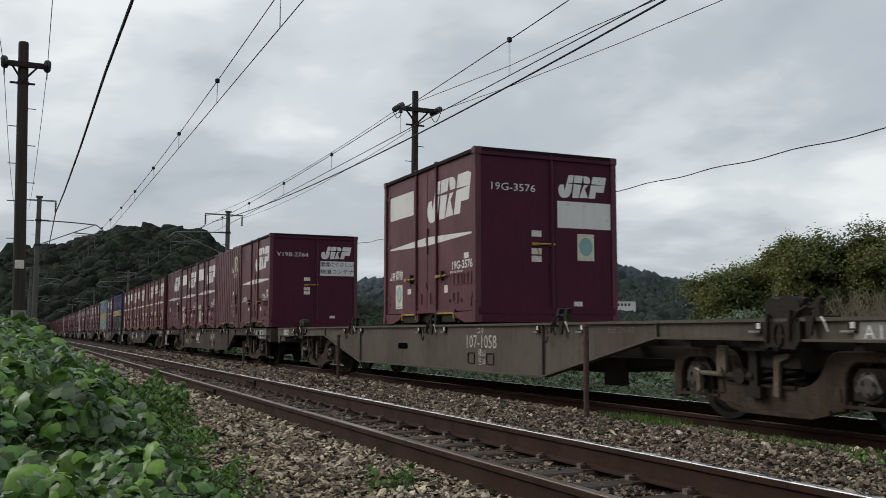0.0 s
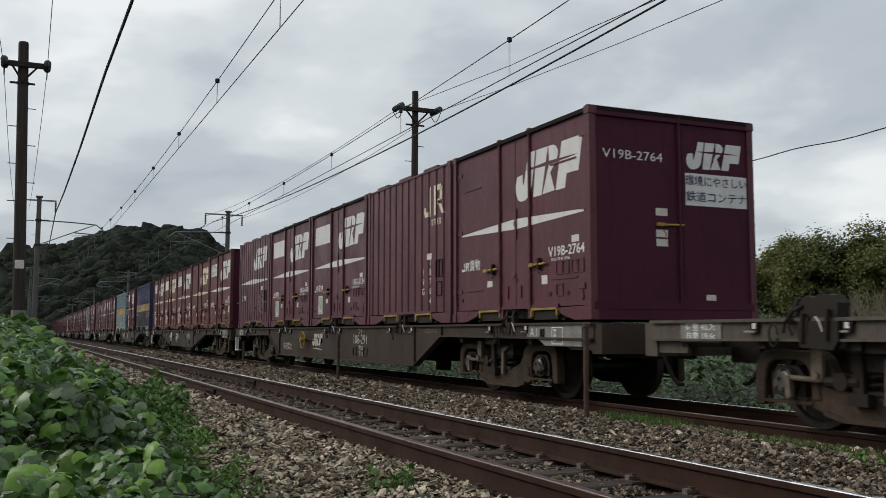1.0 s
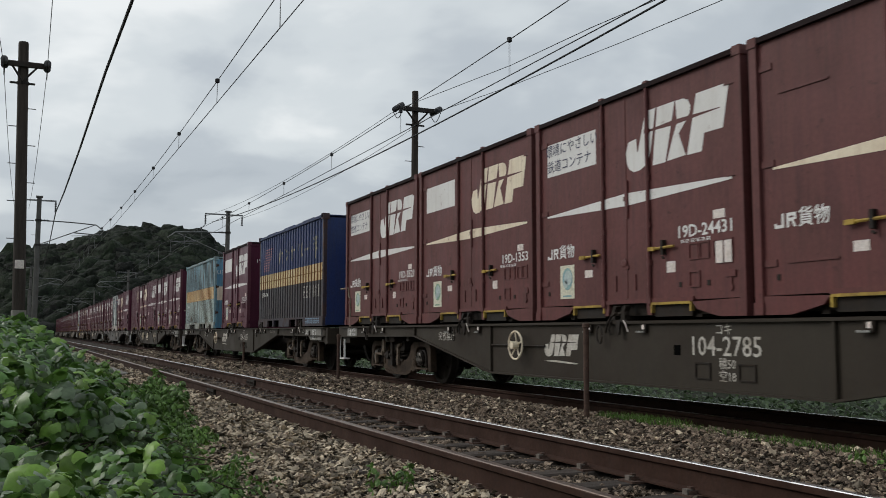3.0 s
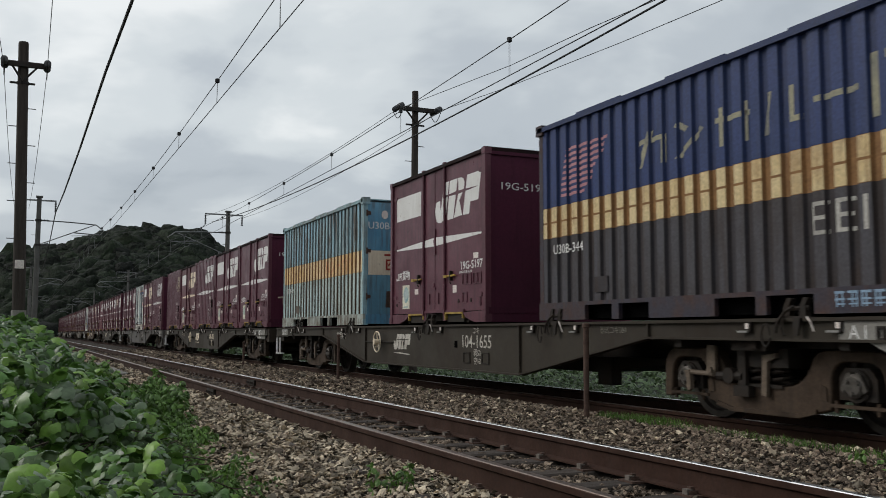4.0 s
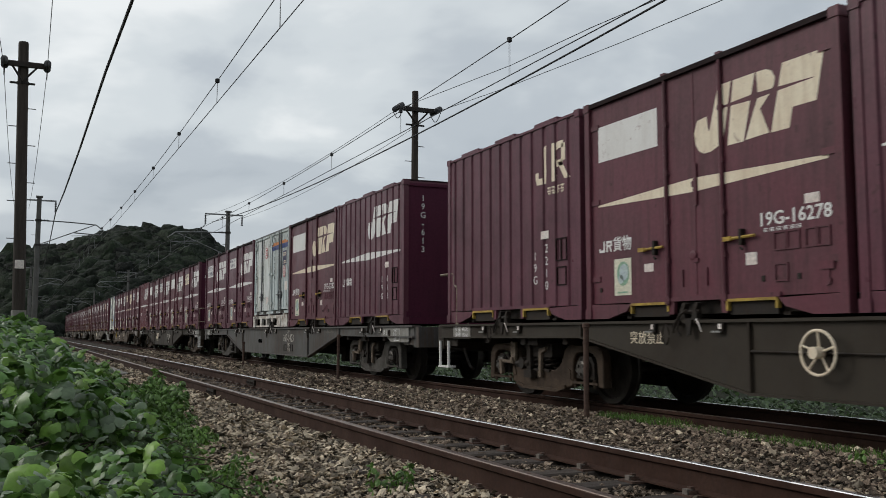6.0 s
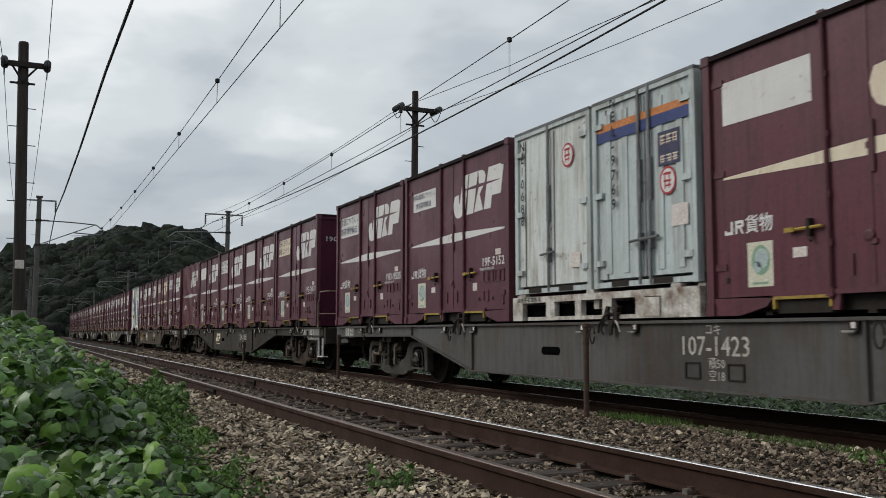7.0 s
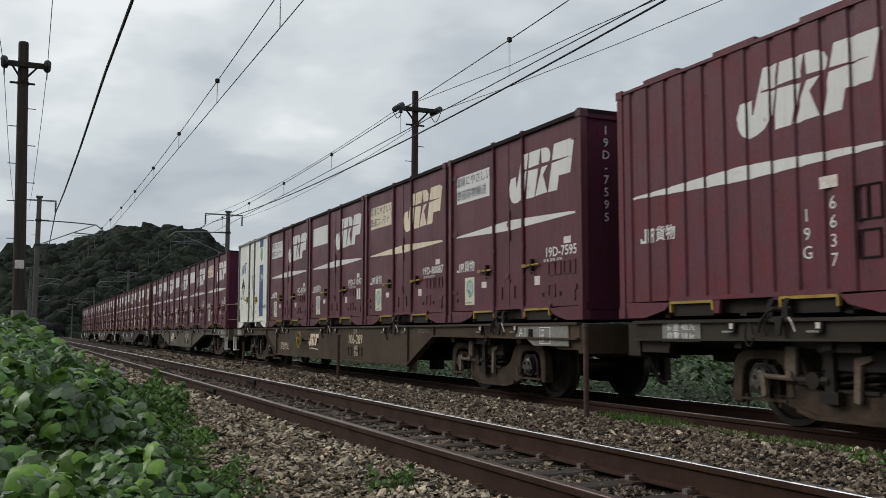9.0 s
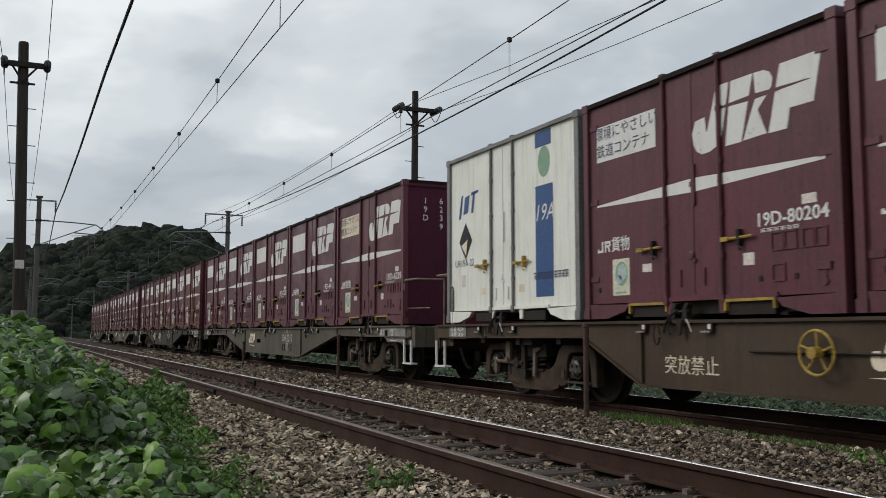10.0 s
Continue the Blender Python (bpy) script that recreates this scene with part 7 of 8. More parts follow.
def vines():
    r = np.random.default_rng(21)
    for x0, x1, dens, lo, hi, far in ((-1.9, 5, 45, 0.07, 0.14, True), (-6.5, -1.9, 230, 0.04, 0.115, False), (-11, -6.5, 190, 0.045, 0.115, False), (-18, -11, 130, 0.05, 0.11, True), (-40, -18, 70, 0.09, 0.18, True), (-70, -40, 30, 0.18, 0.30, True)):
        n = int((x1 - x0) * 4.4 * dens)
        x = r.uniform(x0, x1, n)
        y = edge_y(x) + 0.14 - 4.4 * r.uniform(0, 1, n)
        edge = np.clip((edge_y(x) + 0.16 - y) / 0.6, 0, 1)
        # runners gather the leaves into mounds, with dark hollows between
        z = ground_z(x, y) + 0.02 + (0.03 + np.clip(hump(x, y) * 1.25 + 0.14, 0, 0.42) + r.uniform(0, 1, n) ** 1.2 * 0.26) * edge
        p, s = np.column_stack([x, y, z]), (r.uniform(0, 1, n) ** 1.3 * (hi - lo) + lo) * np.clip(0.70 + 0.30 * (edge_y(x) - y), 0.70, 1.05) * np.where(x > -3.3, 0.64, np.where(x > -5, 0.84, 1.0))
        keep = (x ** 2 + y ** 2 > 1.9 ** 2) & (z < 1.6) & (y > edge_y(x) - 3.6 + 0.7 * np.sin(x * 1.1) - 0.5 * r.uniform(0, 1, n))
        p, s = p[keep], s[keep]
        u = r.uniform(0, 1, len(p))
        patch = np.sin(p[:, 0] * 1.3 + 1.0) * np.sin(p[:, 1] * 2.1) > 0.1
        young = u < np.where(p[:, 0] > -7, np.where(patch, 0.24, 0.10), 0.05)
        pale = ~young & (u > np.where(p[:, 0] > -5, 0.91, 0.84))
        for sel, mat, name, label, up in ((young, KUDZU_YOUNG, "young_vine_leaves", "bright yellow-green young vine leaves on the bank", 0.05), (pale, KUDZU_PALE, "pale_vine_leaves", "pale grey-green vine leaves on the bank", 0.02), (~young & ~pale, KUDZU, "vine_leaves", "dense broad green vine leaves covering the bank", 0.0)):
            q, qs, turn = leaflets(p[sel] + [0, 0, up], s[sel], sel.sum(), r)
            ob = scatter(q, qs, SMALL_LEAF if far else LEAF, SMALL_LEAF_F if far else LEAF_F, name, mat, turn, seed=23, smooth_faces=True)
            tagged(ob, label, "vines", kind="stuff")
    # small low leaves fill the shade below
    n = 11000
    x, u = -2.2 - 22 * r.uniform(0, 1, n) ** 1.3, r.uniform(0, 1, n)
    y = edge_y(x) + 0.10 - 3.2 * u
    z = ground_z(x, y) + 0.02 + r.uniform(0, 0.16, n) * np.clip(u * 8, 0.2, 1)
    nrm = np.column_stack([r.normal(0, 0.6, n), r.normal(0, 0.6, n), np.ones(n)])
    ob = scatter(np.column_stack([x, y, z]), r.uniform(0.03, 0.075, n), SMALL_LEAF, SMALL_LEAF_F, "undergrowth", WEED, frames_of(nrm, r.uniform(0, 6.28, n)), seed=29, smooth_faces=True)
    tagged(ob, "small green leaves low under the vines", "vines", kind="stuff")
    # thin stems among the leaves
    bm = bmesh.new()
    for i in range(220):
        x, y = r.uniform(-12, -2.2), r.uniform(-0.8, 1.0)
        e = float(edge_y(x))
        y = min(y, e - 0.2)
        z = float(ground_z(x, y)) + 0.2
        a = r.uniform(0, 6.28)
        pts_ = [(x + 0.16 * k * math.cos(a), y + 0.16 * k * math.sin(a), z + 0.06 * math.sin(k * 1.3 + i)) for k in range(4)]
        add_tube(bm, pts_, 0.004, 4)
    tagged(part("vine_stems", bm, BARK), "thin brown vine stems among leaves", "vines", kind="stuff")


vines()


def weeds(name, boxes, label, mat=None, seed=31, h=(0.15, 0.5), size=(0.05, 0.11), per=40):
    """Upright weeds: leaves set round many short stalks."""
    r = np.random.default_rng(seed)
    pts, nrm, sz = [], [], []
    for x0, x1, y0, y1, count in boxes:
        for _ in range(count):
            x, y = r.uniform(x0, x1), r.uniform(y0, y1)
            z = max(float(ground_z(x, y)), float(bed_z(x, y)) if 1.0 < y < 9.4 else -9)
            tall = r.uniform(*h)
            lx, ly = r.normal(0, 0.12, 2)
            n = per
            t = r.uniform(0.15, 1, n)
            a = r.uniform(0, 6.28, n)
            d = r.uniform(0.01, 0.19, n) * (1.25 - t)
            pts.append(np.column_stack([x + lx * t + d * np.cos(a), y + ly * t + d * np.sin(a), z + tall * t]))
            nrm.append(np.column_stack([np.cos(a) * 0.5 + r.normal(0, 0.5, n), np.sin(a) * 0.5 + r.normal(0, 0.5, n), r.uniform(0.4, 1.2, n)]))
            sz.append(r.uniform(*size, n))
    p, nn, s = np.concatenate(pts), np.concatenate(nrm), np.concatenate(sz)
    head = np.arctan2(nn[:, 1], nn[:, 0]) + r.normal(0, 0.9, len(p))
    ob = scatter(p, s, SMALL_LEAF * [1, 0.72, 1], SMALL_LEAF_F, name, mat or WEED, frames_of(nn, head), seed=seed + 1)
    return tagged(ob, label, "weeds", kind="stuff")


weeds("tall_weeds", [(-16.0, -12.6, 0.70, 1.20, 46), (-13.2, -10.9, 1.25, 1.75, 36), (-20, -16, 0.5, 1.2, 40), (-30, -20, -0.2, 1.0, 60), (-10, -8.4, 0.9, 1.35, 10)], "tall leafy green weeds at the edge of the bank", h=(0.22, 0.62), size=(0.04, 0.085), per=90)
weeds("edge_weeds", [(-13.5, -9.0, 1.35, 1.75, 60), (-9.0, -5.5, 1.0, 1.5, 36)], "low leafy weeds where the bank meets the stones", seed=35, h=(0.06, 0.22), size=(0.03, 0.06), per=40)


def far_growth():
    """Low vines and weeds beyond the far track, rising to a thicket."""
    r = np.random.default_rng(41)
    rows = ((-40, -3, 9.15, 13.5, 10500, 0.06, 0.40, 0.035, 0.10), (-40, 2, 13.5, 20, 3600, 0.2, 0.85, 0.10, 0.2), (-90, -40, 9.3, 24, 3200, 0.15, 0.8, 0.2, 0.36), (-60, 2, 20, 34, 4200, 0.3, 1.25, 0.16, 0.3))
    for i, (x0, x1, y0, y1, n, h0, h1, lo, hi) in enumerate(rows):
        x, y = r.uniform(x0, x1, n), r.uniform(y0, y1, n)
        m = 0.5 + 0.5 * np.sin(x * 1.1 + 1.5 * np.sin(y * 0.8)) * np.sin(y * 1.3 + 0.4 * x)
        z = np.maximum(ground_z(x, y), np.where(y < 9.4, bed_z(x, y), -9)) + 0.03 + (h0 + (h1 - h0) * m) * r.uniform(0.1, 1, n) * np.clip((y - 8.7) / 1.2, 0.12, 1)
        p, s, turn = leaflets(np.column_stack([x, y, z]), r.uniform(lo, hi, n), n, r, 0.7)
        ob = scatter(p, s, DRY_LEAF, BLADE_F, "far_vines", FAR_WEED, turn, seed=43 + i, smooth_faces=True)
        tagged(ob, "low green vines and weeds beyond the far track", "weeds", kind="stuff")


far_growth()


def grass(name, spots, label, seed=51):
    r = np.random.default_rng(seed)
    pts, nrm, sz, hd = [], [], [], []
    for x0, x1, y0, y1, n, tall in spots:
        x, y = r.uniform(x0, x1, n), r.uniform(y0, y1, n)
        pts.append(np.column_stack([x, y, bed_z(x, y)]))
        a = r.uniform(0, 6.28, n)
        nrm.append(np.column_stack([np.cos(a), np.sin(a), r.uniform(0.05, 0.5, n)]))
        hd.append(a)
        sz.append(r.uniform(0.6, 1.2, n) * tall)
    p, nn, s, a = map(np.concatenate, (pts, nrm, sz, hd))
    up = np.column_stack([r.normal(0, 0.3, len(p)), r.normal(0, 0.3, len(p)), np.ones(len(p))])
    up /= np.linalg.norm(up, axis=1)[:, None]
    side = np.column_stack([-np.sin(a), np.cos(a), np.zeros(len(p))])
    third = np.cross(up, side)
    ob = scatter(p, s, BLADE * [1, 0.35, 1], BLADE_F, name, GRASS, np.stack([up, side, third], -1), seed=seed + 1)
    tagged(ob, label, "grass", kind="stuff")


grass("grass_tufts", [(-8.3, -7.3, 5.45, 5.95, 700, 0.075), (-7.4, -5.6, 5.45, 5.85, 420, 0.055), (-5.9, -4.6, 5.35, 5.7, 500, 0.06), (-16, -12, 5.3, 5.8, 60, 0.05), (-5.9, -5.4, 2.1, 2.3, 60, 0.06)], "short bright green grass tufts in ballast")
weeds("ballast_weeds", [(-5.8, -5.4, 2.1, 2.25, 5), (-8.6, -5.2, 1.25, 1.7, 16), (-4.5, -4.3, 4.95, 5.1, 2)], "small green weeds growing among stones", seed=61, h=(0.06, 0.16), size=(0.03, 0.06), per=14)

# ---- trackside poles, masts and wires ----


def insulator(bm, p, d, n=4, r=0.075, step=0.06):
    """A string of porcelain discs from p along d."""
    d = Vector(d).normalized()
    m0 = d.to_track_quat("Z", "Y").to_matrix().to_4x4()
    prof = []
    for i in range(n):
        z = i * step
        prof += [(0.03, z), (r, z + step * 0.25), (r * 0.9, z + step * 0.5), (0.035, z + step * 0.6)]
    add_lathe(bm, prof, Matrix.Translation(p) @ m0, 12)


def power_pole(x, base_y, top_y, top_z, r0, r1, arm, label, plates=True, left=-0.6, right=0.6, arm_z=0.55):
    """An old round pole with a crossarm, braces, step bolts and insulators."""
    root = thing("utility_pole", label, "utility pole", "power poles")
    foot = -0.6
    lean = lambda z: base_y + (top_y - base_y) * (z - 1.0) / (top_z - 1.0)
    bm = bmesh.new()
    add_tube(bm, [(x, lean(z), z) for z in (foot, 1.5, 3.5, 5.5, top_z - 0.04, top_z)], r0, 16, r1)
    part("pole_shaft", bm, POLE_WOOD, root)
    za = top_z - arm_z
    y = lean(za)
    bm = bmesh.new()
    add_box(bm, (x + r1 - 0.02, y + left, za - 0.06), (x + r1 + 0.08, y + right, za + 0.06))
    part("crossarm", bm, DARK_IRON, root, "dark steel crossarm")
    for s, e in ((-1, left), (1, right)):
        bm = bmesh.new()
        add_tube(bm, [(x + r1 + 0.04, y, za - 0.42), (x + r1 + 0.04, y + e * 0.55, za - 0.06)], 0.026, 6)
        part("brace", bm, DARK_IRON, root)
    bm = bmesh.new()
    add_lathe(bm, [(r1 + 0.035, za - 0.46), (r1 + 0.035, za - 0.40)], Matrix.Translation((x, lean(za - 0.43), 0)), 16)
    add_box(bm, (x - 0.03, y - 0.28, za - 0.45), (x + 0.03, y + 0.28, za - 0.41))
    part("band", bm, DARK_IRON, root)
    z = 2.6
    i = 0
    while z < top_z - 1.2:
        bm = bmesh.new()
        s = -1 if i % 2 else 1
        add_tube(bm, [(x, lean(z) + s * r1 * 0.7, z), (x, lean(z) + s * 0.30, z)], 0.011, 6)
        part("step_bolt", bm, DARK_IRON, root)
        z += 0.45
        i += 1
    if plates:
        bm = bmesh.new()
        add_box(bm, (x + r0 + 0.0, lean(2.4) - 0.10, 2.33), (x + r0 + 0.012, lean(2.4) + 0.10, 2.53))
        part("sign_plate", bm, PAPER, root, "small blank white plate")
        bm = bmesh.new()
        add_lathe(bm, [(r0 + 0.012, 1.05), (r0 + 0.012, 1.35)], Matrix.Translation((x, lean(1.2), 0)), 16)
        part("marker_band", bm, CONCRETE, root, "pale band round the foot")
    for e in (left, right):
        for d in ((1, 0, -0.05), (-1, 0, -0.05)):
            bm = bmesh.new()
            insulator(bm, (x + r1 + 0.03 + 0.06 * d[0], y + e * 0.97, za + 0.02), d, 4, 0.085, 0.07)
            part("insulator", bm, PORCELAIN, root, "grey porcelain insulator")
        bm = bmesh.new()
        pts = [(x + r1 + 0.03 - 0.42 + 0.084 * k, y + e * 0.97, za - 0.30 * math.sin(math.pi * k / 10)) for k in range(11)]
        add_tube(bm, pts, 0.012, 5)
        part("jumper_wire", bm, WIRE, root)
    return root


power_pole(-24.2, -0.12, -0.29, 7.82, 0.155, 0.105, 0.6, "weathered dark wooden power pole with crossarm and insulators", True, -0.42, 0.55, 0.58)
power_pole(-24.3, 10.0, 10.0, 7.80, 0.115, 0.085, 0.6, "weathered dark power pole with crossarm and insulators", False, -0.58, 0.62, 0.56)


def mast(x, y, h, s, track_y, arm_z, label):
    """A catenary mast with a top arm and a bracket reaching over its track; s points to the track."""
    root = thing("catenary_mast", label, "catenary mast", "catenary masts")
    bm = bmesh.new()
    add_tube(bm, [(x, y, z) for z in (-0.6, 2, 4, 6, h)], 0.15, 14, 0.11)
    add_box(bm, (x - 0.16, y - 0.16, h - 0.02), (x + 0.16, y + 0.16, h + 0.05))
    part("mast_shaft", bm, MAST_CONCRETE, root)
    bm = bmesh.new()
    add_box(bm, (x - 0.04, y - 1.25, h - 0.20), (x + 0.04, y + 0.80, h - 0.13)) if s < 0 else add_box(bm, (x - 0.04, y - 1.1, h - 0.20), (x + 0.04, y + 0.80, h - 0.13))
    part("top_arm", bm, GALV, root)
    for e in ((-1.22, 0.77) if s < 0 else (-1.08, 0.77)):
        bm = bmesh.new()
        insulator(bm, (x, y + e, h - 0.22), (0, 0, -1), 6, 0.06, 0.09)
        part("insulator", bm, PORCELAIN, root)
    reach = track_y - y
    bm = bmesh.new()
    add_tube(bm, [(x, y, arm_z), (x, y + reach * 0.55, arm_z - 0.03), (x, y + reach * 0.98, arm_z - 0.10), (x, y + reach * 1.12, arm_z - 0.40), (x, y + reach * 1.05, arm_z - 0.62), (x, y + reach * 0.6, arm_z - 0.55)], 0.03, 8)
    part("bracket_arm", bm, GALV, root, "bent steel tube bracket")
    bm = bmesh.new()
    add_tube(bm, [(x, y, arm_z - 1.25), (x, y + reach * 0.95, arm_z - 0.12)], 0.024, 8)
    part("bracket_strut", bm, GALV, root)
    bm = bmesh.new()
    add_tube(bm, [(x, y + reach * 0.55, arm_z - 0.72), (x, y + reach * 0.9, arm_z - 0.66), (x, y + reach, arm_z - 0.80)], 0.016, 6)
    part("registration_arm", bm, GALV, root)
    for z in (arm_z, arm_z - 1.25):
        bm = bmesh.new()
        insulator(bm, (x, y + math.copysign(0.18, s), z), (0, s, 0.0 if z == arm_z else 0.35), 5, 0.06, 0.07)
        part("insulator", bm, PORCELAIN, root)
        bm = bmesh.new()
        add_lathe(bm, [(0.165, z - 0.05), (0.165, z + 0.05)], Matrix.Translation((x, y, 0)), 14)
        part("clamp", bm, DARK_IRON, root)
    for i in range(6):
        bm = bmesh.new()
        t = -1 if i % 2 else 1
        add_tube(bm, [(x, y + t * 0.1, 3.2 + i * 0.5), (x, y + t * 0.30, 3.2 + i * 0.5)], 0.010, 5)
        part("step_bolt", bm, DARK_IRON, root)
    return root


for mx in (-50.6, -104.0, -157.0):
    mast(mx, 0.45, 7.62, 1, NEAR_Y, 6.45, "grey concrete catenary mast with top arm and bracket")
    mast(mx - 0.6, 10.0, 7.50, -1, TRACK_Y, 6.35, "grey concrete catenary mast beside the far track")
mast(-230.0, 10.0, 7.5, -1, TRACK_Y, 6.35, "grey concrete catenary mast beside the far track")


def wire(name, pts, r, label, n=6):
    bm = bmesh.new()
    add_tube(bm, pts, r, n)
    return tagged(part(name, bm, WIRE), label, "overhead wire", kind="structure")


def sagging(a, b, sag, n=24):
    a, b = Vector(a), Vector(b)
    return [tuple(a.lerp(b, i / n) - Vector((0, 0, sag * 4 * (i / n) * (1 - i / n)))) for i in range(n + 1)]


def catenary(y, contact_z, low, mid, half, spans, droppers):
    root = tagged(new("overhead_line"), "dark overhead contact wire hung from a messenger wire", "overhead wire", kind="structure")
    bm = bmesh.new()
    add_tube(bm, [(x, y, contact_z) for x in np.linspace(-260, 30, 60)], 0.0085, 6)
    part("contact_wire", bm, WIRE, root)
    mz = lambda x: low + 0.62 * (((x - mid + half) % (2 * half) - half) / half) ** 2
    bm = bmesh.new()
    add_tube(bm, [(x, y, mz(x)) for x in np.arange(-260, 30, 1.6)], 0.0085, 6)
    part("messenger_wire", bm, WIRE, root)
    for x in droppers:
        bm = bmesh.new()
        for d in (-0.018, 0.018):
            add_tube(bm, [(x + d, y, contact_z), (x + d, y, mz(x))], 0.0035, 4)
        part("dropper", bm, GALV, root)
        bm = bmesh.new()
        add_lathe(bm, [(0.02, -0.045), (0.045, -0.03), (0.045, 0.03), (0.02, 0.045)], Matrix.Translation((x, y, mz(x))), 8)
        part("clip", bm, WIRE, root)


catenary(NEAR_Y, 5.27, 5.58, -30.0, 26.5, 0, [-13.05 - 4.88 * i for i in range(14)] + [-8.2])
catenary(TRACK_Y, 5.10, 5.46, -30.0, 26.5, 0, [-13.3 - 4.9 * i for i in range(14)] + [-8.4])
wire("feeder_cable", [(2, 1.40, 6.9), (-8, 1.36, 6.2), (-14.7, 1.32, 5.95), (-18.8, 1.235, 5.85), (-27, 1.2, 5.86), (-38, 1.2, 6.2), (-50.6, 1.22, 6.85), (-62, 1.22, 6.3), (-78, 1.22, 5.95), (-104, 1.22, 6.85)], 0.027, "thick black feeder cable")
wire("feeder_cable", [(x, 9.0, 5.94 + 0.00115 * (x + 23.0) ** 2) for x in np.linspace(4, -50.5, 28)], 0.018, "thick black feeder cable")
wire("feeder_cable", sagging((-51.2, 8.78, 6.75), (-104.6, 8.78, 6.75), 0.8), 0.018, "thick black feeder cable")
wire("power_wire", [(-24.3, 9.42, 7.2), (-17.14, 9.25, 6.56), (-13.99, 9.2, 6.41), (-12.22, 9.2, 6.30), (-6, 9.2, 6.05), (2, 9.2, 6.2)], 0.0075, "thin dark power wire")
wire("power_wire", [(-24.3, 10.62, 7.24), (-20.13, 10.75, 6.98), (-15.3, 10.8, 6.74), (-12.29, 10.8, 6.62), (-6, 10.8, 6.5), (2, 10.8, 6.6)], 0.0075, "thin dark power wire")
wire("power_wire", sagging((-24.4, 9.42, 7.2), (-51.2, 8.78, 7.2), 0.35), 0.0075, "thin dark power wire")
wire("power_wire", sagging((-24.4, 10.62, 7.2), (-51.2, 10.77, 7.2), 0.35), 0.0075, "thin dark power wire")
wire("power_wire", sagging((-24.3, 0.26, 7.22), (8, 0.1, 7.1), 0.45), 0.0075, "thin dark power wire")
wire("power_wire", sagging((-24.3, -0.70, 7.22), (8, -1.0, 7.1), 0.45), 0.0075, "thin dark power wire")
wire("power_wire", sagging((-24.2, 0.26, 7.2), (-50.6, -0.02, 7.0), 0.5), 0.0075, "thin dark power wire")
wire("power_wire", sagging((-24.2, -0.70, 7.2), (-50.6, -0.63, 6.9), 0.5), 0.0075, "thin dark power wire")
wire("lashed_cable", [(x, 14.0, 4.56 + 0.00054 * (x + 11.8) ** 2 + 0.022 * math.sin(x * 2.6)) for x in np.arange(8, -60, -0.4)], 0.011, "thin lashed cable with a wavy run")


def marker_post(x, y, top, r):
    bm = bmesh.new()
    add_lathe(bm, [(r, -0.25), (r, top - 0.05), (r * 1.35, top - 0.045), (r * 1.35, top - 0.01), (r * 0.8, top)], Matrix.Translation((x, y, 0)), 12)
    root = thing("marker_post", "rusty iron post standing in the ballast", "post", "posts between the tracks")
    part("post_shaft", bm, RUST_IRON, root)
    bm = bmesh.new()
    add_lathe(bm, [(r * 1.2, top - 0.22), (r * 1.2, top - 0.19)], Matrix.Translation((x, y, 0)), 12)
    part("collar", bm, RUST_IRON, root)


marker_post(-8.20, 5.30, 0.95, 0.029)
marker_post(-16.50, 5.30, 0.82, 0.028)
marker_post(-24.60, 5.30, 0.62, 0.028)
for tx in (-23.9, -26.1, -28.3, -30.5):
    bm = bmesh.new()
    add_box(bm, (tx - 1.0, 2.02, -0.28), (tx + 1.0, 2.30, -0.10))
    tagged(part("trough_lid", bm, CONCRETE, bevel=0.01), "weathered concrete cable trough lid beside the track", "cable trough", "cable trough lids")

# ---- woods, hills and houses ----


def clump_template(seed, fine):
    """A lumpy crown: a rounded mass pushed out into uneven lobes."""
    bm = bmesh.new()
    bmesh.ops.create_icosphere(bm, subdivisions=fine, radius=1.0)
    r = random.Random(seed)
    for v in bm.verts:
        d = v.co.normalized()
        n = noise.noise(d * 1.7 + Vector((seed * 3.7, 0, 0))) + 0.6 * noise.noise(d * 4.1 + Vector((0, seed * 2.3, 0)))
        v.co = d * (1 + 0.42 * n + r.uniform(-0.05, 0.05))
    if fine > 1:
        bmesh.ops.delete(bm, geom=[v for v in bm.verts if v.co.z < -0.45], context="VERTS")
    bm.verts.ensure_lookup_table()
    bm.verts.index_update()
    v = np.array([v.co[:] for v in bm.verts])
    f = np.array([[x.index for x in fc.verts] for fc in bm.faces])
    bm.free()
    return v, f


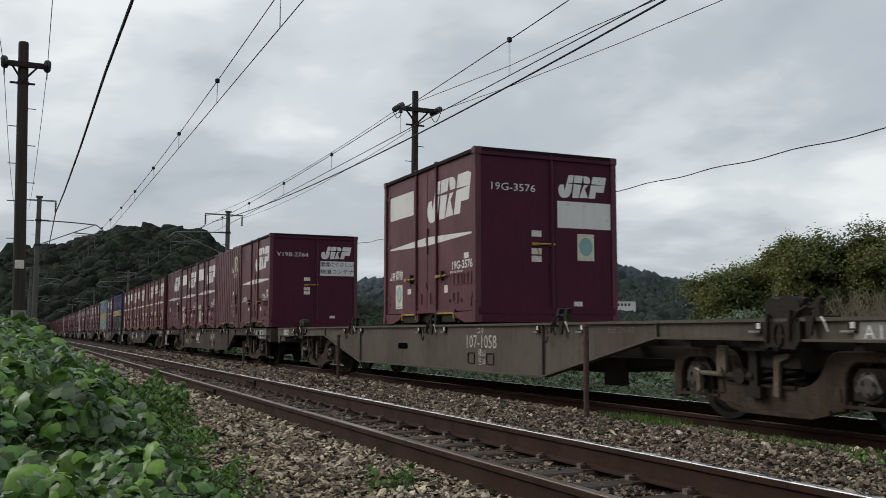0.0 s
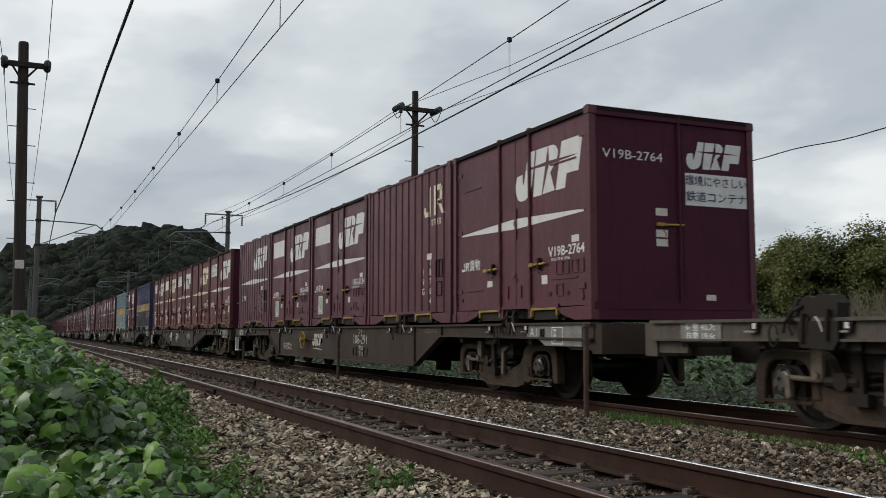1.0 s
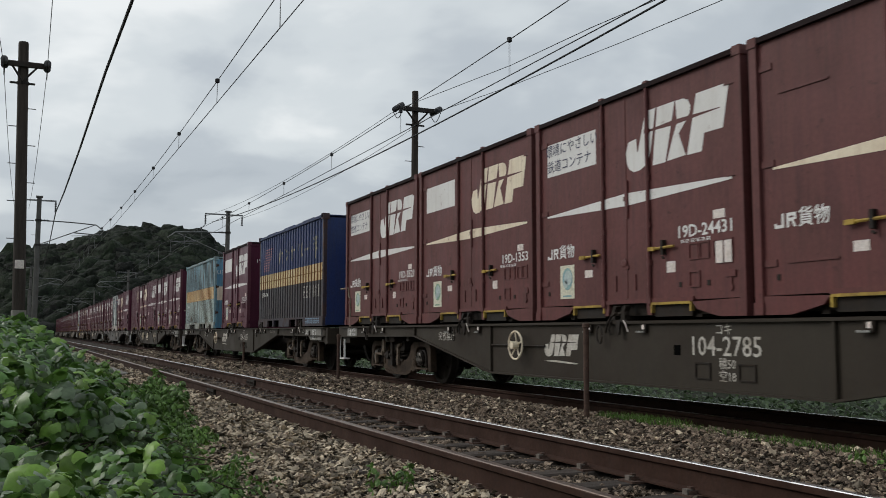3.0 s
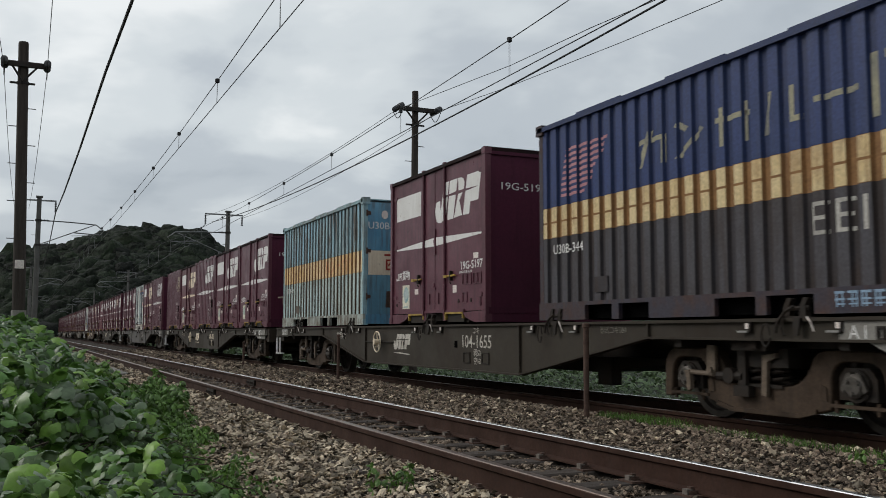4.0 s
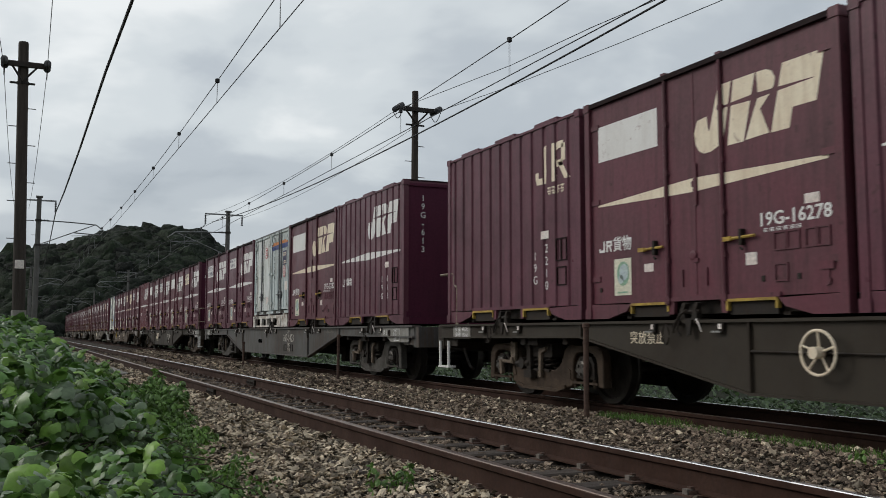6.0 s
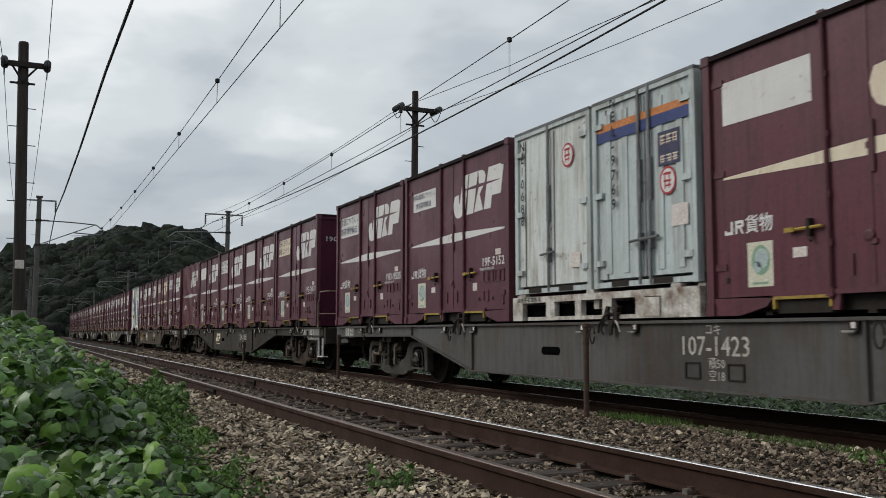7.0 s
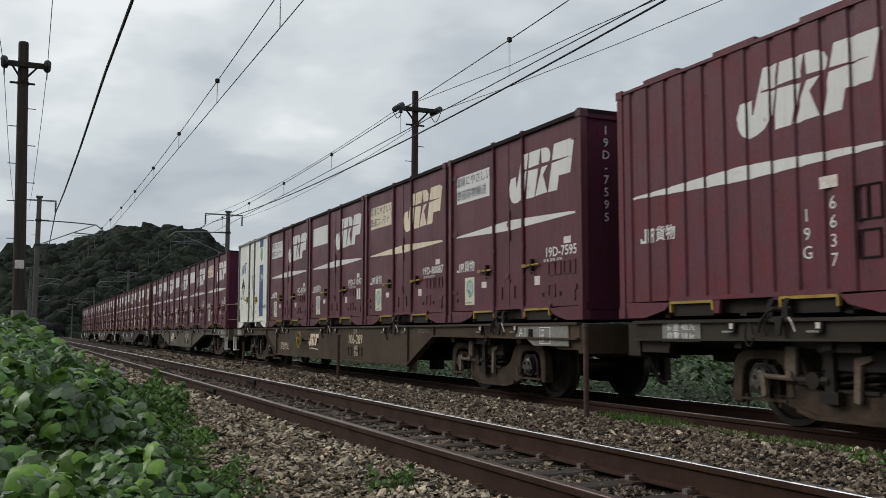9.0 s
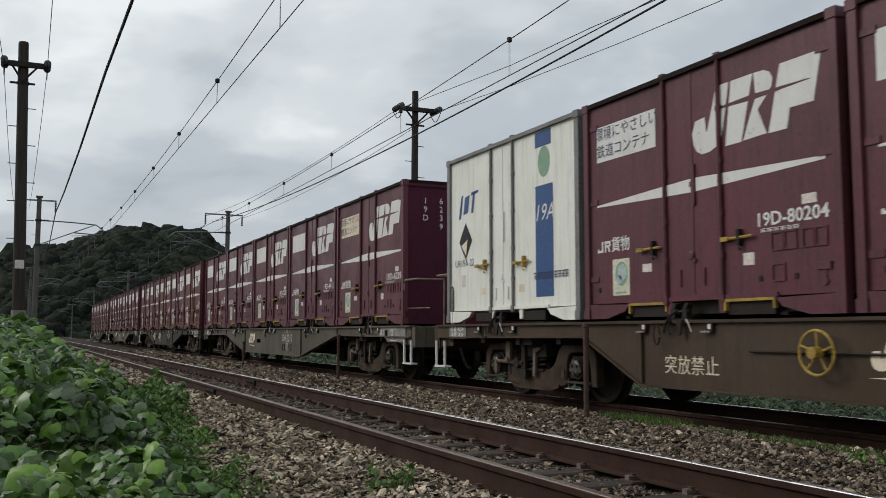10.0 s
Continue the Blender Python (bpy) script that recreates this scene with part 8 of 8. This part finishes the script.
def hill(name, dist, az, slope, width, count, size, mat, label, seed):
    """A wooded hill: a ridge of the heights that slope names along azimuths az, covered in tree crowns."""
    r = np.random.default_rng(seed)
    az, slope = np.array(az), np.array(slope)

    def height(a, d):
        s = np.interp(a, az, slope) * dist
        fall = np.clip(1 - ((d - dist) / width) ** 2, 0, 1)
        return s * fall - 1.0
    aa = np.linspace(az[0], az[-1], 60)
    dd = np.linspace(dist - width, dist + width, 24)
    ga, gd = np.meshgrid(aa, dd, indexing="ij")
    v = np.stack([-gd * np.cos(ga), gd * np.sin(ga), height(ga, gd) - 0.3 * size], -1).reshape(-1, 3)
    i = np.arange(ga.size).reshape(ga.shape)
    f = np.stack([i[:-1, :-1], i[1:, :-1], i[1:, 1:], i[:-1, 1:]], -1).reshape(-1, 4)
    base = tagged(soup(name, v, f, mat, True), label, "hill", kind="structure")
    a = r.uniform(az[0], az[-1], count)
    d = dist - width + (width * 1.12) * r.power(1.3, count)
    s = size * r.lognormal(-0.08, 0.42, count)
    p = np.stack([-d * np.cos(a), d * np.sin(a), height(a, d) - 0.45 * s], -1)
    for k in range(5):
        tv, tf = clump_template(seed + k, 2 if dist < 500 else 1)
        sel = np.arange(count) % 5 == k
        turn = r.uniform(0, 6.28, sel.sum())
        m = np.zeros((sel.sum(), 3, 3))
        m[:, 0, 0], m[:, 0, 1], m[:, 1, 0], m[:, 1, 1], m[:, 2, 2] = np.cos(turn), -np.sin(turn), np.sin(turn), np.cos(turn), r.uniform(0.8, 1.3, sel.sum())
        ob = scatter(p[sel], s[sel], tv, tf, "tree_crowns", mat, m, seed=seed, smooth_faces=True)
        ob.parent = base
        tagged(ob, kind="stuff")


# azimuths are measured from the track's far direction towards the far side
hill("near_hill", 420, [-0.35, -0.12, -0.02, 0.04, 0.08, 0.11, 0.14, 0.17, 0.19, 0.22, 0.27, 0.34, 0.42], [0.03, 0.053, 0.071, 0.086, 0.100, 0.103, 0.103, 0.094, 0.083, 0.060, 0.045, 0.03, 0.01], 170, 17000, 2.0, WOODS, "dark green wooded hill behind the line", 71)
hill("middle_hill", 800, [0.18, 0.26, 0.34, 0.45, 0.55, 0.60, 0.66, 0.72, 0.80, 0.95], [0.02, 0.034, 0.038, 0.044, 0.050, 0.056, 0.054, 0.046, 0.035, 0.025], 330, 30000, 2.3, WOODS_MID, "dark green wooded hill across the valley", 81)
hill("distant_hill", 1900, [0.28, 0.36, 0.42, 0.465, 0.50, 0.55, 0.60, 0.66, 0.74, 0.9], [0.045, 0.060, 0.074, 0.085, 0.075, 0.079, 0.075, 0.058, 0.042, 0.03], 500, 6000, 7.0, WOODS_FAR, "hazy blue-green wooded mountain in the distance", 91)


TINY = np.array([[0, 0, 0], [0.5, -0.42, 0.08], [1, 0, -0.05], [0.5, 0.42, 0.08]], float)
TINY_F = np.array([[0, 1, 2, 3]])


def crown(center, radius, n, size, r, flatten=0.75):
    """Leaf places in uneven clumps round a crown's limbs."""
    c = []
    k = max(8, int(n / 14))
    cl = r.normal(size=(k, 3))
    cl /= np.linalg.norm(cl, axis=1)[:, None]
    cl *= radius * r.uniform(0.35, 1.0, k)[:, None] ** 0.6
    cl[:, 2] *= flatten
    for q in cl:
        m = max(1, n // k)
        c.append(q + r.normal(0, radius * 0.13, (m, 3)) * [1, 1, 0.75])
    return np.concatenate(c) + center


def tree(x, y, h, w, seed, mat, label, leaf=0.24, count=2600, lean=0.0):
    r = np.random.default_rng(seed)
    z0 = -0.6
    root = thing("tree", label, "tree", "trees beyond the line")
    bm = bmesh.new()
    top = Vector((x + lean, y, z0 + h * 0.62))
    add_tube(bm, [(x, y, z0 - 0.2), (x + lean * 0.4, y + 0.1, z0 + h * 0.3), tuple(top)], 0.16, 8, 0.05)
    for i in range(9):
        a = i * 2.4 + seed
        b = Vector((x + lean * 0.5, y, z0 + h * (0.22 + 0.05 * i)))
        e = b + Vector((math.cos(a) * w * 0.55, math.sin(a) * w * 0.55, h * 0.22))
        add_tube(bm, [tuple(b), tuple(b.lerp(e, 0.5) + Vector((0, 0, 0.2))), tuple(e)], 0.06, 5, 0.015)
    part("trunk", bm, BARK, root)
    centre = np.array([x + lean, y, z0 + h * 0.60])
    # tufts of twigs and leaves, then loose leaves round them
    q = crown(centre, w * 0.60, 900 if count > 9000 else 240, leaf, r, h * 0.62 / w)
    q = q[q[:, 2] > z0 + 0.15 * h]
    tv, tf = clump_template(seed, 1)
    inner = centre + (q - centre) * 0.74
    qs = r.uniform(0.10, 0.30, len(q))
    ob = scatter(inner, np.stack([qs, qs * r.uniform(0.7, 1.2, len(q)), qs * r.uniform(0.5, 0.9, len(q))], -1), tv, tf, "inner_foliage", mat, seed=seed, smooth_faces=True)
    ob.parent = root
    p = np.repeat(q, max(1, count // len(q)), axis=0)
    p = p + r.normal(0, 0.26, p.shape) * [1, 1, 0.8]
    nrm = (p - [x + lean, y, z0 + h * 0.4]) / w + r.normal(0, 0.6, p.shape) + [0, 0, 0.5]
    ob = scatter(p, r.uniform(0.6, 1.25, len(p)) * leaf, TINY, TINY_F, "crown", mat, frames_of(nrm, r.uniform(0, 6.28, len(p))), seed=seed)
    ob.parent = root
    return root


OLIVE = "yellow-green bushy tree with a ragged leafy crown"
for i, (tx, ty, th, tw) in enumerate([(-45.5, 40.0, 5.8, 4.6), (-42.5, 42.5, 7.6, 5.0), (-40.0, 42.0, 7.5, 4.6), (-38.0, 44.5, 7.8, 5.2), (-35.0, 43.5, 7.4, 5.0), (-33.0, 46.0, 7.6, 5.4), (-30.0, 45.0, 7.4, 5.4), (-47.0, 44.5, 7.0, 4.2)]):
    tree(tx, ty, th, tw, 100 + i, FOLIAGE, OLIVE, leaf=0.17, count=24000)
tree(-44.0, 62.0, 14.5, 6.0, 140, FOLIAGE_DARK, "tall dark green tree behind the bushes", 0.4, 3600)
for i, (tx, ty, th, tw) in enumerate([(-62, 32, 2.6, 3.2), (-70, 38, 3.0, 4.0), (-58, 36, 2.4, 3.0), (-95, 40, 3.6, 5.0), (-80, 30, 3.0, 4.4), (-50, 36, 2.2, 2.8), (-36, 33, 2.6, 3.0), (-30, 34, 2.4, 3.0), (-110, 55, 4.5, 6.0), (-120, 36, 4.0, 6)]):
    tree(tx, ty, th, tw, 160 + i, KUDZU_PALE if i % 3 == 0 else FOLIAGE_DARK, "low green bush in the field beyond the line", 0.16, 6000)


def dry_bush(x, y, h, seed):
    """A leafless bush: thin stems that fork upward."""
    r = random.Random(seed)
    root = thing("bush", "dry leafless brown bush of thin twigs", "bush", "dry bushes beyond the line")
    bm = bmesh.new()
    for i in range(40):
        a, d = r.uniform(0, 6.28), r.uniform(0.1, 0.55)
        b = Vector((x + r.uniform(-0.5, 0.5), y + r.uniform(-0.5, 0.5), -0.75))
        e = b + Vector((math.cos(a) * d * h, math.sin(a) * d * h, h * r.uniform(0.55, 1.0)))
        m = b.lerp(e, 0.5) + Vector((0, 0, 0.12 * h))
        add_tube(bm, [tuple(b), tuple(m), tuple(e)], 0.022, 4, 0.006)
        for k in range(5):
            p = m.lerp(e, r.uniform(0, 0.9))
            q = p + Vector((r.uniform(-0.3, 0.3), r.uniform(-0.3, 0.3), r.uniform(0.15, 0.4))) * h * 0.45
            add_tube(bm, [tuple(p), tuple(q)], 0.011, 3, 0.004)
    part("twigs", bm, TWIG, root)


for i, (bx, by) in enumerate([(-22.6, 27.2), (-24.2, 28.6), (-21.0, 27.6), (-26.0, 29.5), (-23.2, 30.0), (-20.2, 29.4), (-27.8, 30.6)]):
    dry_bush(bx, by, 3.4 - 0.25 * (i % 3), 300 + i)


def house(x, y, z, w, d, h, turn, label):
    """A long white building with a low roof and a row of windows."""
    root = thing("house", label, "house")
    bm = bmesh.new()
    add_box(bm, (-w / 2, -d / 2, -3.5), (w / 2, d / 2, h))
    wall = part("wall", bm, material("house_render", (0.62, 0.61, 0.58), 0.8, scale=0.6, amount=0.3), root)
    bm = bmesh.new()
    add_prism(bm, [(-d / 2 - 0.3, h), (d / 2 + 0.3, h), (d / 2 + 0.3, h + 0.15), (0, h + 0.45), (-d / 2 - 0.3, h + 0.15)], -w / 2 - 0.3, w / 2 + 0.3, "x")
    part("roof", bm, material("house_roof", (0.30, 0.30, 0.29), 0.7, scale=0.8), root)
    for i in range(int((w - 1) // 2)):
        xx = -w / 2 + 1.4 + i * 2.0
        bm = bmesh.new()
        add_box(bm, (xx - 0.65, -d / 2 - 0.05, h - 2.3), (xx + 0.65, -d / 2 + 0.05, h - 1.0))
        window = part("window", bm, INK, root)
        bm = bmesh.new()
        add_box(bm, (xx - 0.75, -d / 2 - 0.15, h - 2.42), (xx + 0.75, -d / 2 + 0.05, h - 2.3))
        part("sill", bm, CONCRETE, window)
    root.matrix_basis = pose(x, y, z, 0, 0, turn)


house(-434.3, 307.3, 16.1, 10.3, 6, 3.7, 46, "long white house with a row of dark windows on the hillside")
motions()
